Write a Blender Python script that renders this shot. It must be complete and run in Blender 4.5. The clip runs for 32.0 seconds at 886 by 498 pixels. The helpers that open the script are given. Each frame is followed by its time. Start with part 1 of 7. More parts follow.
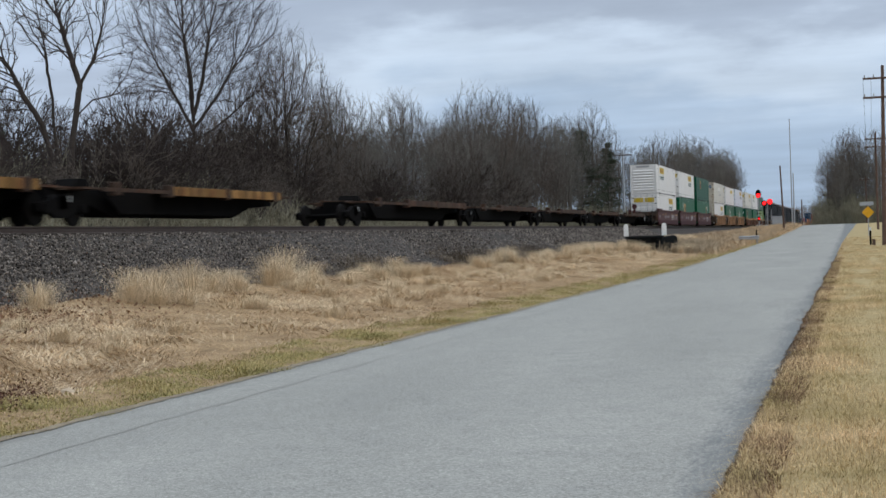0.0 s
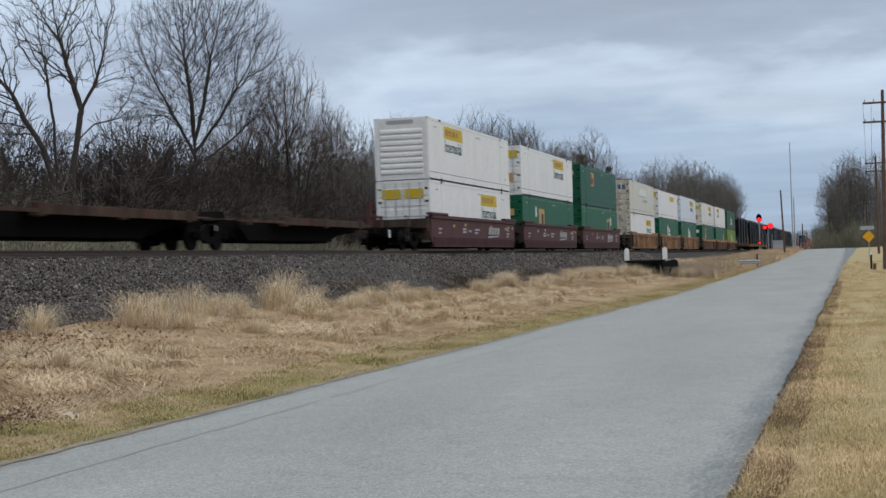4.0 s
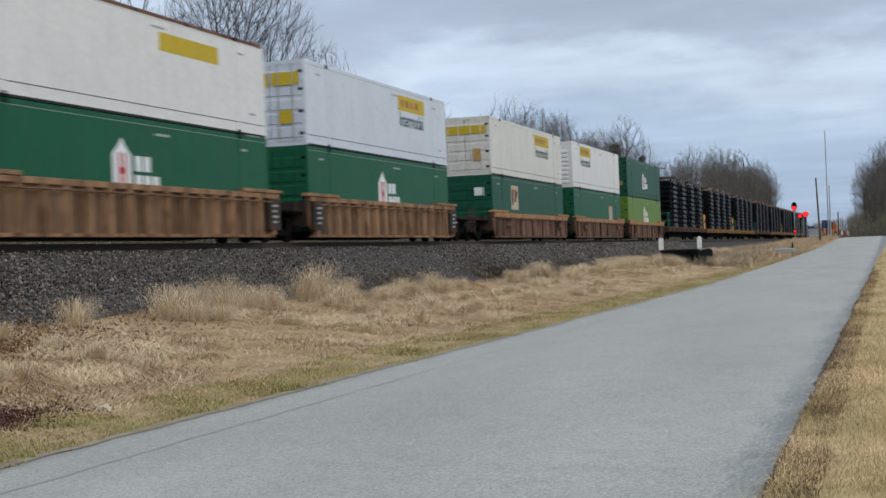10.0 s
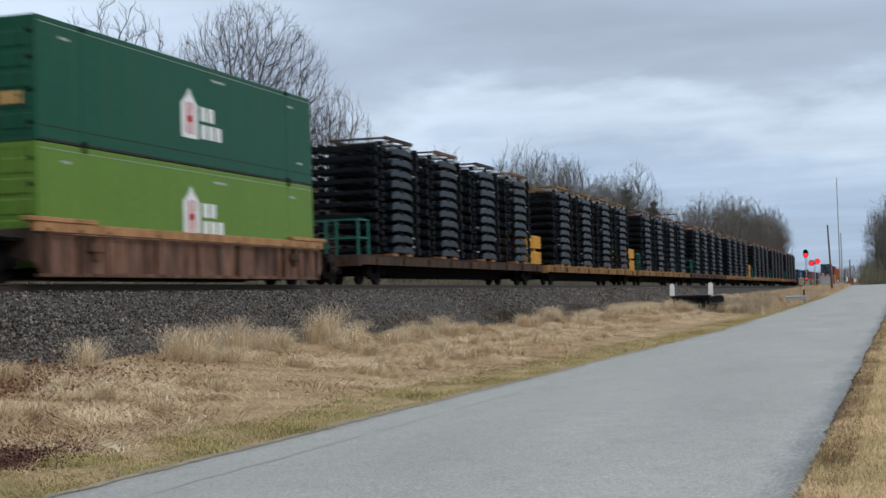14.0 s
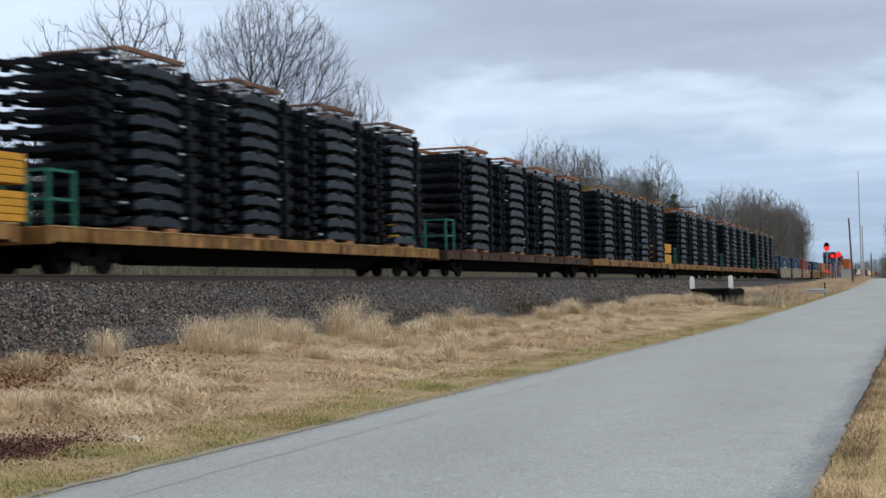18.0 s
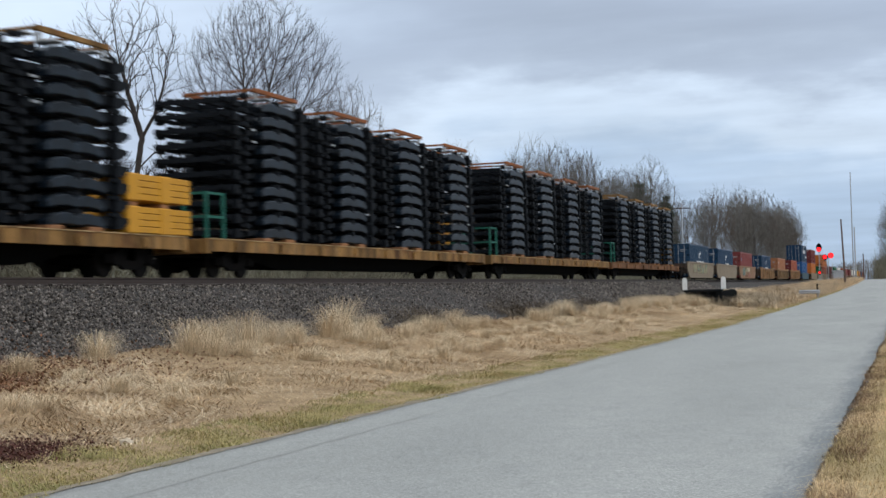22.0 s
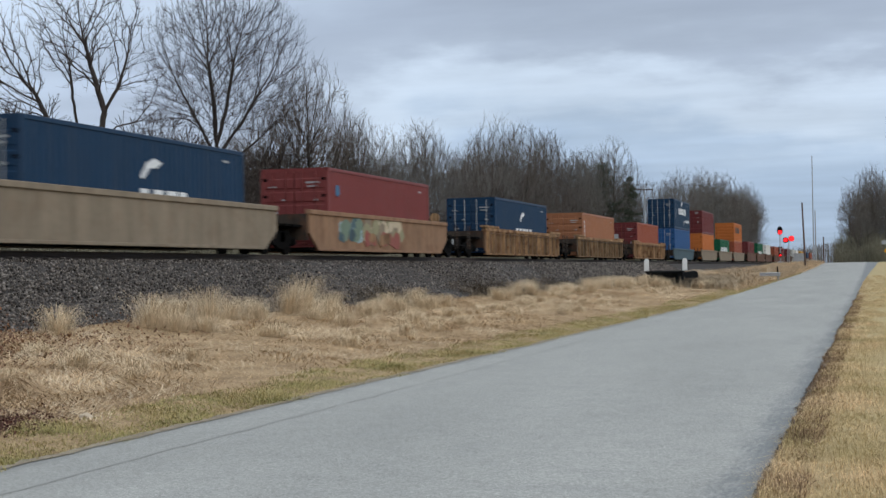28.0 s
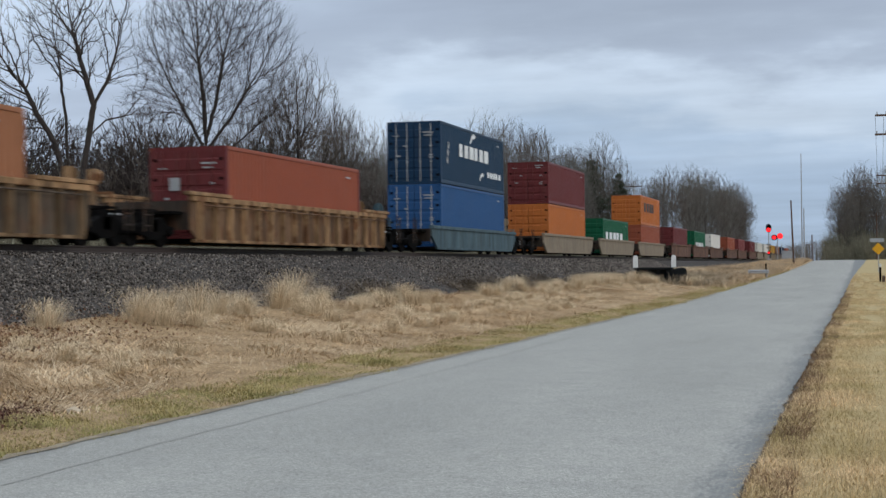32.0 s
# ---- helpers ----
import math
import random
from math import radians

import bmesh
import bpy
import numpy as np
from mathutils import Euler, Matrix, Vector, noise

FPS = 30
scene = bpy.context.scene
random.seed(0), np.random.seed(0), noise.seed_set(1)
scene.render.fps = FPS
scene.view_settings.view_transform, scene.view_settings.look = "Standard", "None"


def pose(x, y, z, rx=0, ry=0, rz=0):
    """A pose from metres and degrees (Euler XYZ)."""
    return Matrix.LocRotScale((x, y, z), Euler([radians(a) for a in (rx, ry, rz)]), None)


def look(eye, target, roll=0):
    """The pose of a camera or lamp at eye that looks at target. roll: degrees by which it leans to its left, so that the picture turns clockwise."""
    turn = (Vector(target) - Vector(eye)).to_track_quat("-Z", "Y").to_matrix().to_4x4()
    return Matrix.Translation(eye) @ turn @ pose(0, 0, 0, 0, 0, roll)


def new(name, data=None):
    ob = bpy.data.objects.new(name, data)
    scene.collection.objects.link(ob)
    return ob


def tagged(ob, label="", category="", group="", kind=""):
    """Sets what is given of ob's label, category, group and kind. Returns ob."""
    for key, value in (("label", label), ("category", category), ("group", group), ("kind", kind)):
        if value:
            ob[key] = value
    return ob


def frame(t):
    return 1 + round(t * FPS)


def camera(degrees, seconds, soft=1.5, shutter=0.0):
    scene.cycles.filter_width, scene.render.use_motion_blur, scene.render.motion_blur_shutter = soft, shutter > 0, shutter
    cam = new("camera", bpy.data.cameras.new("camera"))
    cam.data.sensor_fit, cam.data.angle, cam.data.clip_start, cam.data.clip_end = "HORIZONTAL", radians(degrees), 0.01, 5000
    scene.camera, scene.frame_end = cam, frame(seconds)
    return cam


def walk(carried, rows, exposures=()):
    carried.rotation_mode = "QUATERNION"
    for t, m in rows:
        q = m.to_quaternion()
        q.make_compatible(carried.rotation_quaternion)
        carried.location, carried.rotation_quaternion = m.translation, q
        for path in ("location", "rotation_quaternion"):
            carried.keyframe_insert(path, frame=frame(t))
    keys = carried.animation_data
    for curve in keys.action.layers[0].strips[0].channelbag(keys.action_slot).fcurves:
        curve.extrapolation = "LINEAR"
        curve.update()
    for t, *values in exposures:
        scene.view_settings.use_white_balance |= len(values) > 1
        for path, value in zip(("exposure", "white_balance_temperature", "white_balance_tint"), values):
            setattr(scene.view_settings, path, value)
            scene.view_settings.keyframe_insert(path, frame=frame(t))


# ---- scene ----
cam = camera(34.0, 32.0, soft=1.5, shutter=0.5)
EYE = 1.6
# hand-held from one spot: seconds, yaw, pitch, roll
walk(cam, [(t, pose(0, 0, EYE, 90 + p, r, y)) for t, y, p, r in [
    (0.0, 15.77, -0.38, 1.88), (0.5, 15.79, 0.15, 1.86), (1.0, 15.87, 0.76, 1.88), (1.5, 15.96, 1.05, 1.95), (2.0, 16.00, 1.14, 1.93), (2.5, 15.94, 1.04, 1.84),
    (3.0, 15.92, 0.82, 1.81), (3.5, 15.86, 0.63, 1.85), (5.5, 15.72, 0.53, 1.85), (6.0, 15.71, 0.51, 1.79), (6.5, 15.64, 0.30, 1.69), (7.0, 15.66, 0.14, 1.87),
    (7.5, 15.80, 0.12, 2.13), (8.0, 15.93, 0.17, 2.12), (8.5, 16.04, 0.17, 2.06), (9.0, 16.49, 0.13, 2.06), (9.5, 17.01, 0.11, 2.07), (10.0, 17.13, 0.26, 2.25),
    (10.5, 17.18, 0.90, 2.39), (11.0, 17.35, 1.61, 2.39), (11.5, 17.40, 1.76, 2.37), (12.0, 17.38, 1.76, 2.36), (12.5, 17.49, 1.93, 2.46), (13.0, 17.72, 2.20, 2.73),
    (13.5, 17.79, 2.19, 2.58), (14.0, 17.55, 2.00, 1.68), (14.5, 17.42, 1.94, 1.23), (16.5, 17.72, 1.48, 1.40), (17.0, 18.01, 1.41, 1.44), (17.5, 18.20, 1.47, 1.53),
    (18.0, 18.32, 1.70, 1.47), (18.5, 18.43, 2.13, 1.41), (19.0, 18.33, 2.26, 1.82), (19.5, 18.68, 3.06, 2.11), (20.0, 18.93, 3.30, 2.01),
    (20.5, 18.81, 2.89, 1.81), (21.0, 18.24, 2.13, 1.58), (21.5, 18.07, 1.83, 1.55), (22.0, 18.04, 1.77, 1.62), (22.5, 17.56, 1.42, 1.49), (23.0, 16.94, 1.18, 1.33),
    (23.5, 16.84, 1.19, 1.35), (24.0, 16.92, 1.22, 1.36), (24.5, 17.00, 1.17, 1.34), (25.0, 16.99, 1.07, 1.27), (25.5, 16.79, 0.95, 1.13), (26.0, 16.53, 0.92, 1.11),
    (26.5, 16.50, 0.97, 1.16), (28.5, 16.53, 0.83, 0.83), (29.0, 16.40, 0.81, 0.88), (29.5, 16.45, 0.90, 0.86), (30.0, 16.47, 0.93, 0.80), (30.5, 16.40, 0.89, 0.69),
    (31.0, 16.31, 0.83, 0.70), (31.5, 16.22, 0.75, 0.69), (32.0, 16.13, 0.70, 0.62),
]], exposures=[(0.0, 0.03), (5.0, -0.03), (8.0, 0.1), (12.5, 0.06), (14.0, 0.12), (17.0, 0.21), (24.0, 0.2), (26.0, 0.17), (29.0, 0.02), (32.0, 0.0)])

# ---- world and light: an overcast winter afternoon ----
world = bpy.data.worlds.new("overcast_sky")
scene.world = world
world.use_nodes = True
wn, wl = world.node_tree.nodes, world.node_tree.links
wn.clear()
w_out = wn.new("ShaderNodeOutputWorld")
w_bg = wn.new("ShaderNodeBackground")
w_bg.inputs["Strength"].default_value = 1.0
w_sky = wn.new("ShaderNodeTexSky")
w_sky.sky_type, w_sky.sun_disc = "NISHITA", False
w_sky.sun_elevation, w_sky.sun_rotation = radians(33), radians(115)
w_dim = wn.new("ShaderNodeVectorMath")
w_dim.operation = "SCALE"
w_dim.inputs["Scale"].default_value = 0.1
wl.new(w_sky.outputs["Color"], w_dim.inputs[0])
w_co = wn.new("ShaderNodeTexCoord")
w_sep = wn.new("ShaderNodeSeparateXYZ")
wl.new(w_co.outputs["Generated"], w_sep.inputs[0])


def w_math(op, a, b=None, clamp=False):
    n = wn.new("ShaderNodeMath")
    n.operation, n.use_clamp = op, clamp
    for i, v in enumerate((a, b)):
        if v is None:
            continue
        if isinstance(v, (int, float)):
            n.inputs[i].default_value = v
        else:
            wl.new(v, n.inputs[i])
    return n.outputs[0]


# cloud layer: a flat deck seen from below, so that the banks draw out towards the horizon
w_up = w_math("MAXIMUM", w_math("ADD", w_sep.outputs["Z"], 0.09), 0.03)
w_flat = wn.new("ShaderNodeCombineXYZ")
wl.new(w_math("DIVIDE", w_sep.outputs["X"], w_up), w_flat.inputs["X"])
wl.new(w_math("DIVIDE", w_sep.outputs["Y"], w_up), w_flat.inputs["Y"])


def w_noise(scale, detail, rough, shift, stretch):
    m = wn.new("ShaderNodeMapping")
    m.inputs["Location"].default_value, m.inputs["Scale"].default_value = shift, stretch
    m.inputs["Rotation"].default_value = (0, 0, radians(-20))
    wl.new(w_flat.outputs[0], m.inputs["Vector"])
    n = wn.new("ShaderNodeTexNoise")
    n.inputs["Scale"].default_value, n.inputs["Detail"].default_value, n.inputs["Roughness"].default_value = scale, detail, rough
    wl.new(m.outputs[0], n.inputs["Vector"])
    return n.outputs["Fac"]


w_big = w_noise(0.30, 3, 0.5, (3.1, 7.7, 0), (0.8, 1.25, 1))
w_small = w_noise(0.62, 4, 0.5, (1.0, 2.0, 0), (0.7, 1.2, 1))
w_fine = w_noise(1.5, 5, 0.55, (4.0, 1.5, 0), (0.6, 1.5, 1))
# cloud banks by height, their edges swayed by the broad noise
w_sway = w_math("ADD", w_sep.outputs["Z"], w_math("MULTIPLY", w_math("SUBTRACT", w_big, 0.5), 0.10))
w_sway = w_math("ADD", w_sway, w_math("MULTIPLY", w_math("MAXIMUM", w_math("SUBTRACT", -0.30, w_sep.outputs["X"]), 0.0), 0.45))
# billows along the edges of the banks
w_puff_at = wn.new("ShaderNodeMapping")
w_puff_at.inputs["Location"].default_value, w_puff_at.inputs["Scale"].default_value = (0.7, 2.2, 0.4), (1, 1, 3.4)
wl.new(w_co.outputs["Generated"], w_puff_at.inputs["Vector"])
w_puff = wn.new("ShaderNodeTexNoise")
w_puff.inputs["Scale"].default_value, w_puff.inputs["Detail"].default_value, w_puff.inputs["Roughness"].default_value = 5.5, 6, 0.52
wl.new(w_puff_at.outputs[0], w_puff.inputs["Vector"])
w_sway = w_math("ADD", w_sway, w_math("MULTIPLY", w_math("SUBTRACT", w_puff.outputs["Fac"], 0.5), 0.17))
w_ramp = wn.new("ShaderNodeValToRGB")
w_ramp.color_ramp.interpolation = "B_SPLINE"
ends = w_ramp.color_ramp.elements
ends[0].position, ends[0].color = 0.0, (0.36, 0.465, 0.61, 1)
ends[1].position, ends[1].color = 1.0, (0.745, 0.816, 0.913, 1)
for at, tone in ((0.05, (0.375, 0.475, 0.62)), (0.085, (0.43, 0.53, 0.67)), (0.104, (0.58, 0.67, 0.79)), (0.122, (0.60, 0.69, 0.81)), (0.142, (0.365, 0.42, 0.515)), (0.19, (0.365, 0.42, 0.52)), (0.25, (0.48, 0.56, 0.68)), (0.4, (0.60, 0.68, 0.79))):
    stop = ends.new(at)
    stop.color = (tone[0] * 1.02, tone[1] * 1.05, tone[2] * 1.075, 1)
wl.new(w_sway, w_ramp.inputs[0])
w_grain = wn.new("ShaderNodeMapRange")
w_grain.inputs["From Min"].default_value, w_grain.inputs["From Max"].default_value = 0.36, 0.64
w_grain.inputs["To Min"].default_value, w_grain.inputs["To Max"].default_value = 0.84, 1.13
wl.new(w_math("ADD", w_math("MULTIPLY", w_small, 0.62), w_math("MULTIPLY", w_fine, 0.38)), w_grain.inputs["Value"])
# an overcast sky is brightest overhead
w_zen = w_math("ADD", 1.0, w_math("MULTIPLY", w_math("MAXIMUM", w_math("SUBTRACT", w_sep.outputs["Z"], 0.22), 0.0), 1.2))
# the unseen sky behind the view is dimmed, to darken faces towards -y
w_zen = w_math("MULTIPLY", w_zen, w_math("SUBTRACT", 1.0, w_math("MULTIPLY", w_math("MAXIMUM", w_math("MULTIPLY", w_sep.outputs["Y"], -1.0), 0.0), 0.42)))
# and the cloud thins towards the west
w_zen = w_math("MULTIPLY", w_zen, w_math("ADD", 1.0, w_math("MULTIPLY", w_math("MAXIMUM", w_math("SUBTRACT", -0.24, w_sep.outputs["X"]), 0.0), 0.9)))
w_haze = wn.new("ShaderNodeVectorMath")
w_haze.operation = "SCALE"
wl.new(w_ramp.outputs[0], w_haze.inputs[0])
wl.new(w_math("MULTIPLY", w_grain.outputs[0], w_zen), w_haze.inputs["Scale"])
w_mix = wn.new("ShaderNodeMix")
w_mix.data_type = "RGBA"
w_mix.inputs["Factor"].default_value = 0.95
wl.new(w_dim.outputs[0], w_mix.inputs["A"])
wl.new(w_haze.outputs[0], w_mix.inputs["B"])
wl.new(w_mix.outputs["Result"], w_bg.inputs["Color"])
wl.new(w_bg.outputs[0], w_out.inputs[0])

sun = new("sun", bpy.data.lights.new("sun", "SUN"))
sun.data.energy, sun.data.angle, sun.data.color = 0.8, radians(25), (1.0, 0.96, 0.9)
sun.matrix_world = look((95, -5, 64), (0, 40, 0))

# ---- materials ----
MATS = {}


def material(name, base, rough=0.6, metal=0.0, second=None, scale=3.0, amount=0.5, bump=0.0, bump_scale=40.0, streak=0.0, rust=0.0, glow=0.0, per_object=0.0, island=0.0, spec=0.25, grain=0.0, grime=0.0):
    """Base colour varied at two scales, with optional rain streaks, rust and fine relief."""
    if name in MATS:
        return MATS[name]
    m = bpy.data.materials.new(name)
    m.use_nodes = True
    nt = m.node_tree
    n, l = nt.nodes, nt.links
    b = n["Principled BSDF"]
    b.inputs["Roughness"].default_value, b.inputs["Metallic"].default_value = rough, metal
    b.inputs["Specular IOR Level"].default_value = spec
    co = n.new("ShaderNodeTexCoord")
    where = co.outputs["Object"]
    if grime:
        own = n.new("ShaderNodeObjectInfo").outputs["Random"]
        far = n.new("ShaderNodeVectorMath")
        far.operation = "MULTIPLY_ADD"
        l.new(own, far.inputs[0])
        far.inputs[1].default_value = (31.0, 57.0, 0.0)
        l.new(where, far.inputs[2])
        where = far.outputs[0]
    second = second or tuple(c * 0.7 for c in base)

    def tex(sc, detail, stretch=(1, 1, 1)):
        mp = n.new("ShaderNodeMapping")
        mp.inputs["Scale"].default_value = stretch
        l.new(where, mp.inputs["Vector"])
        t = n.new("ShaderNodeTexNoise")
        t.inputs["Scale"].default_value, t.inputs["Detail"].default_value = sc, detail
        l.new(mp.outputs[0], t.inputs["Vector"])
        return t.outputs["Fac"]

    def mix(fac, a, c):
        x = n.new("ShaderNodeMix")
        x.data_type = "RGBA"
        for key, v in (("Factor", fac), ("A", a), ("B", c)):
            if isinstance(v, (int, float)):
                x.inputs[key].default_value = v
            elif isinstance(v, tuple):
                x.inputs[key].default_value = (*v, 1)
            else:
                l.new(v, x.inputs[key])
        return x.outputs["Result"]

    def ramp(fac, lo, hi, top=1.0):
        r = n.new("ShaderNodeMapRange")
        r.inputs["From Min"].default_value, r.inputs["From Max"].default_value = lo, hi
        r.inputs["To Max"].default_value = top
        l.new(fac, r.inputs["Value"])
        return r.outputs[0]

    col = mix(ramp(tex(scale, 4), 0.35, 0.7, amount), base, second)
    col = mix(ramp(tex(scale * 9, 3), 0.4, 0.75, amount * 0.5), col, tuple(c * 0.6 for c in second))
    if grain:
        col = mix(ramp(tex(55, 4, (1, 0.5, 1)), 0.45, 0.7, grain), col, tuple(c * 0.45 for c in second))
        col = mix(ramp(tex(38, 4, (0.5, 1, 1)), 0.55, 0.75, grain * 0.8), col, tuple(min(0.75, c * 1.7) for c in base))
    if streak:
        col = mix(ramp(tex(1.0, 5, (3.5, 3.5, 0.25)), 0.5, 0.8, streak), col, (0.10, 0.085, 0.065))
    if rust:
        col = mix(ramp(tex(1.7, 6), 0.52, 0.62, rust), col, (0.13, 0.05, 0.022))
    if grime:
        # soot and dust washed down in streaks
        for sc, stretch, lo, hi in ((1.0, (2.4, 2.4, 0.35), 1 - grime, 1 + grime * 0.7), (3.0, (3.0, 3.0, 0.5), 1 - grime * 0.6, 1 + grime * 0.4)):
            g = n.new("ShaderNodeHueSaturation")
            v = ramp(tex(sc, 5, stretch), 0.34, 0.66)
            k = n.new("ShaderNodeMapRange")
            k.inputs["To Min"].default_value, k.inputs["To Max"].default_value = lo, hi
            l.new(v, k.inputs["Value"])
            l.new(k.outputs[0], g.inputs["Value"])
            l.new(col, g.inputs["Color"])
            col = g.outputs[0]
    if per_object or island:
        h = n.new("ShaderNodeHueSaturation")
        src = n.new("ShaderNodeObjectInfo").outputs["Random"] if per_object else n.new("ShaderNodeNewGeometry").outputs["Random Per Island"]
        k = per_object or island
        r = n.new("ShaderNodeMapRange")
        r.inputs["To Min"].default_value, r.inputs["To Max"].default_value = 1 - k, 1 + k
        l.new(src, r.inputs["Value"])
        l.new(r.outputs[0], h.inputs["Value"])
        l.new(col, h.inputs["Color"])
        col = h.outputs[0]
    l.new(col, b.inputs["Base Color"])
    if bump:
        bp = n.new("ShaderNodeBump")
        bp.inputs["Strength"].default_value, bp.inputs["Distance"].default_value = bump, 0.02
        l.new(tex(bump_scale, 5), bp.inputs["Height"])
        l.new(bp.outputs[0], b.inputs["Normal"])
    if glow:
        b.inputs["Emission Color"].default_value = (*base, 1)
        b.inputs["Emission Strength"].default_value = glow
    MATS[name] = m
    return m


M_GROUND = material("dry_turf_soil", (0.43, 0.305, 0.175), 0.95, second=(0.22, 0.145, 0.08), scale=1.7, amount=0.9, bump=0.8, bump_scale=9, spec=0.05, grain=0.8)


def tint_lawn():
    """East of the road the turf is a mown yellow-brown lawn; west of it, rough straw and soil."""
    n, l = M_GROUND.node_tree.nodes, M_GROUND.node_tree.links
    b = n["Principled BSDF"]
    was = b.inputs["Base Color"].links[0].from_socket
    co = n.new("ShaderNodeTexCoord")
    xyz = n.new("ShaderNodeSeparateXYZ")
    l.new(co.outputs["Object"], xyz.inputs[0])
    r = n.new("ShaderNodeMapRange")
    r.inputs["From Min"].default_value, r.inputs["From Max"].default_value = -0.75, -0.3
    l.new(xyz.outputs["X"], r.inputs["Value"])
    t = n.new("ShaderNodeTexNoise")
    t.inputs["Scale"].default_value, t.inputs["Detail"].default_value = 5.0, 8
    l.new(co.outputs["Object"], t.inputs["Vector"])
    k = n.new("ShaderNodeValToRGB")
    k.color_ramp.elements[0].position, k.color_ramp.elements[0].color = 0.36, (0.30, 0.235, 0.12, 1)
    k.color_ramp.elements[1].position, k.color_ramp.elements[1].color = 0.62, (0.40, 0.31, 0.165, 1)
    l.new(t.outputs["Fac"], k.inputs[0])
    x = n.new("ShaderNodeMix")
    x.data_type = "RGBA"
    l.new(r.outputs[0], x.inputs["Factor"])
    l.new(was, x.inputs["A"])
    l.new(k.outputs[0], x.inputs["B"])
    l.new(x.outputs["Result"], b.inputs["Base Color"])


tint_lawn()
M_BALLAST = material("crushed_stone", (0.085, 0.076, 0.069), 0.95, second=(0.042, 0.037, 0.034), scale=9, amount=0.9, bump=1.0, bump_scale=16, spec=0.04)
M_STONE = material("loose_stone", (0.195, 0.172, 0.15), 0.9, second=(0.09, 0.074, 0.064), scale=6, amount=0.9, island=0.85, spec=0.1)


def road_material():
    m = bpy.data.materials.new("worn_asphalt")
    m.use_nodes = True
    n, l = m.node_tree.nodes, m.node_tree.links
    b = n["Principled BSDF"]
    b.inputs["Roughness"].default_value, b.inputs["Specular IOR Level"].default_value = 0.9, 0.15
    co = n.new("ShaderNodeTexCoord")
    xyz = n.new("ShaderNodeSeparateXYZ")
    l.new(co.outputs["Object"], xyz.inputs[0])

    def tex(scale, detail, stretch=(1, 1, 1)):
        mp = n.new("ShaderNodeMapping")
        mp.inputs["Scale"].default_value = stretch
        l.new(co.outputs["Object"], mp.inputs["Vector"])
        t = n.new("ShaderNodeTexNoise")
        t.inputs["Scale"].default_value, t.inputs["Detail"].default_value = scale, detail
        l.new(mp.outputs[0], t.inputs["Vector"])
        return t.outputs["Fac"]

    def span(v, lo, hi, a=0.0, c=1.0):
        r = n.new("ShaderNodeMapRange")
        for key, val in (("From Min", lo), ("From Max", hi), ("To Min", a), ("To Max", c)):
            r.inputs[key].default_value = val
        l.new(v, r.inputs["Value"])
        return r.outputs[0]

    def calc(op, p, q):
        k = n.new("ShaderNodeMath")
        k.operation = op
        for i, v in enumerate((p, q)):
            if isinstance(v, (int, float)):
                k.inputs[i].default_value = v
            else:
                l.new(v, k.inputs[i])
        return k.outputs[0]

    def mix(f, p, q):
        x = n.new("ShaderNodeMix")
        x.data_type = "RGBA"
        l.new(f, x.inputs["Factor"])
        for key, v in (("A", p), ("B", q)):
            if isinstance(v, tuple):
                x.inputs[key].default_value = (*v, 1)
            else:
                l.new(v, x.inputs[key])
        return x.outputs["Result"]

    col = mix(span(tex(0.5, 5, (1, 0.25, 1)), 0.3, 0.7), (0.313, 0.306, 0.276), (0.255, 0.25, 0.226))
    col = mix(span(tex(2.2, 4), 0.45, 0.75, 0.0, 0.45), col, (0.222, 0.22, 0.206))
    # stone chips in the worn surface, dark and pale
    for size, low, high in ((55, 0.80, 1.18), (120, 0.72, 1.26)):
        cell = n.new("ShaderNodeTexVoronoi")
        cell.inputs["Scale"].default_value = size
        l.new(co.outputs["Object"], cell.inputs["Vector"])
        chip = n.new("ShaderNodeSeparateColor")
        l.new(cell.outputs["Color"], chip.inputs[0])
        hsv = n.new("ShaderNodeHueSaturation")
        l.new(span(chip.outputs[0], 0.0, 1.0, low, high), hsv.inputs["Value"])
        l.new(col, hsv.inputs["Color"])
        col = hsv.outputs[0]
    # worn dark binder towards the broken edge, in blotches
    edge = span(xyz.outputs["X"], -1.6, -0.86)
    spots = calc("ADD", calc("MULTIPLY", tex(3.0, 6, (1, 0.16, 1)), 0.5), calc("MULTIPLY", tex(26, 5, (1, 0.2, 1)), 0.5))
    blot = span(calc("ADD", calc("MULTIPLY", edge, 0.6), spots), 0.82, 1.1, 0.0, 0.6)
    col = mix(blot, col, (0.085, 0.095, 0.105))
    left = span(xyz.outputs["X"], -6.75, -7.05, 0.0, 1.0)
    col = mix(calc("MULTIPLY", left, span(tex(1.2, 5, (1, 0.5, 1)), 0.35, 0.65, 0.0, 0.7)), col, (0.12, 0.115, 0.105))
    l.new(col, b.inputs["Base Color"])
    bp = n.new("ShaderNodeBump")
    bp.inputs["Strength"].default_value, bp.inputs["Distance"].default_value = 0.3, 0.01
    l.new(tex(60, 4), bp.inputs["Height"])
    l.new(bp.outputs[0], b.inputs["Normal"])
    return m


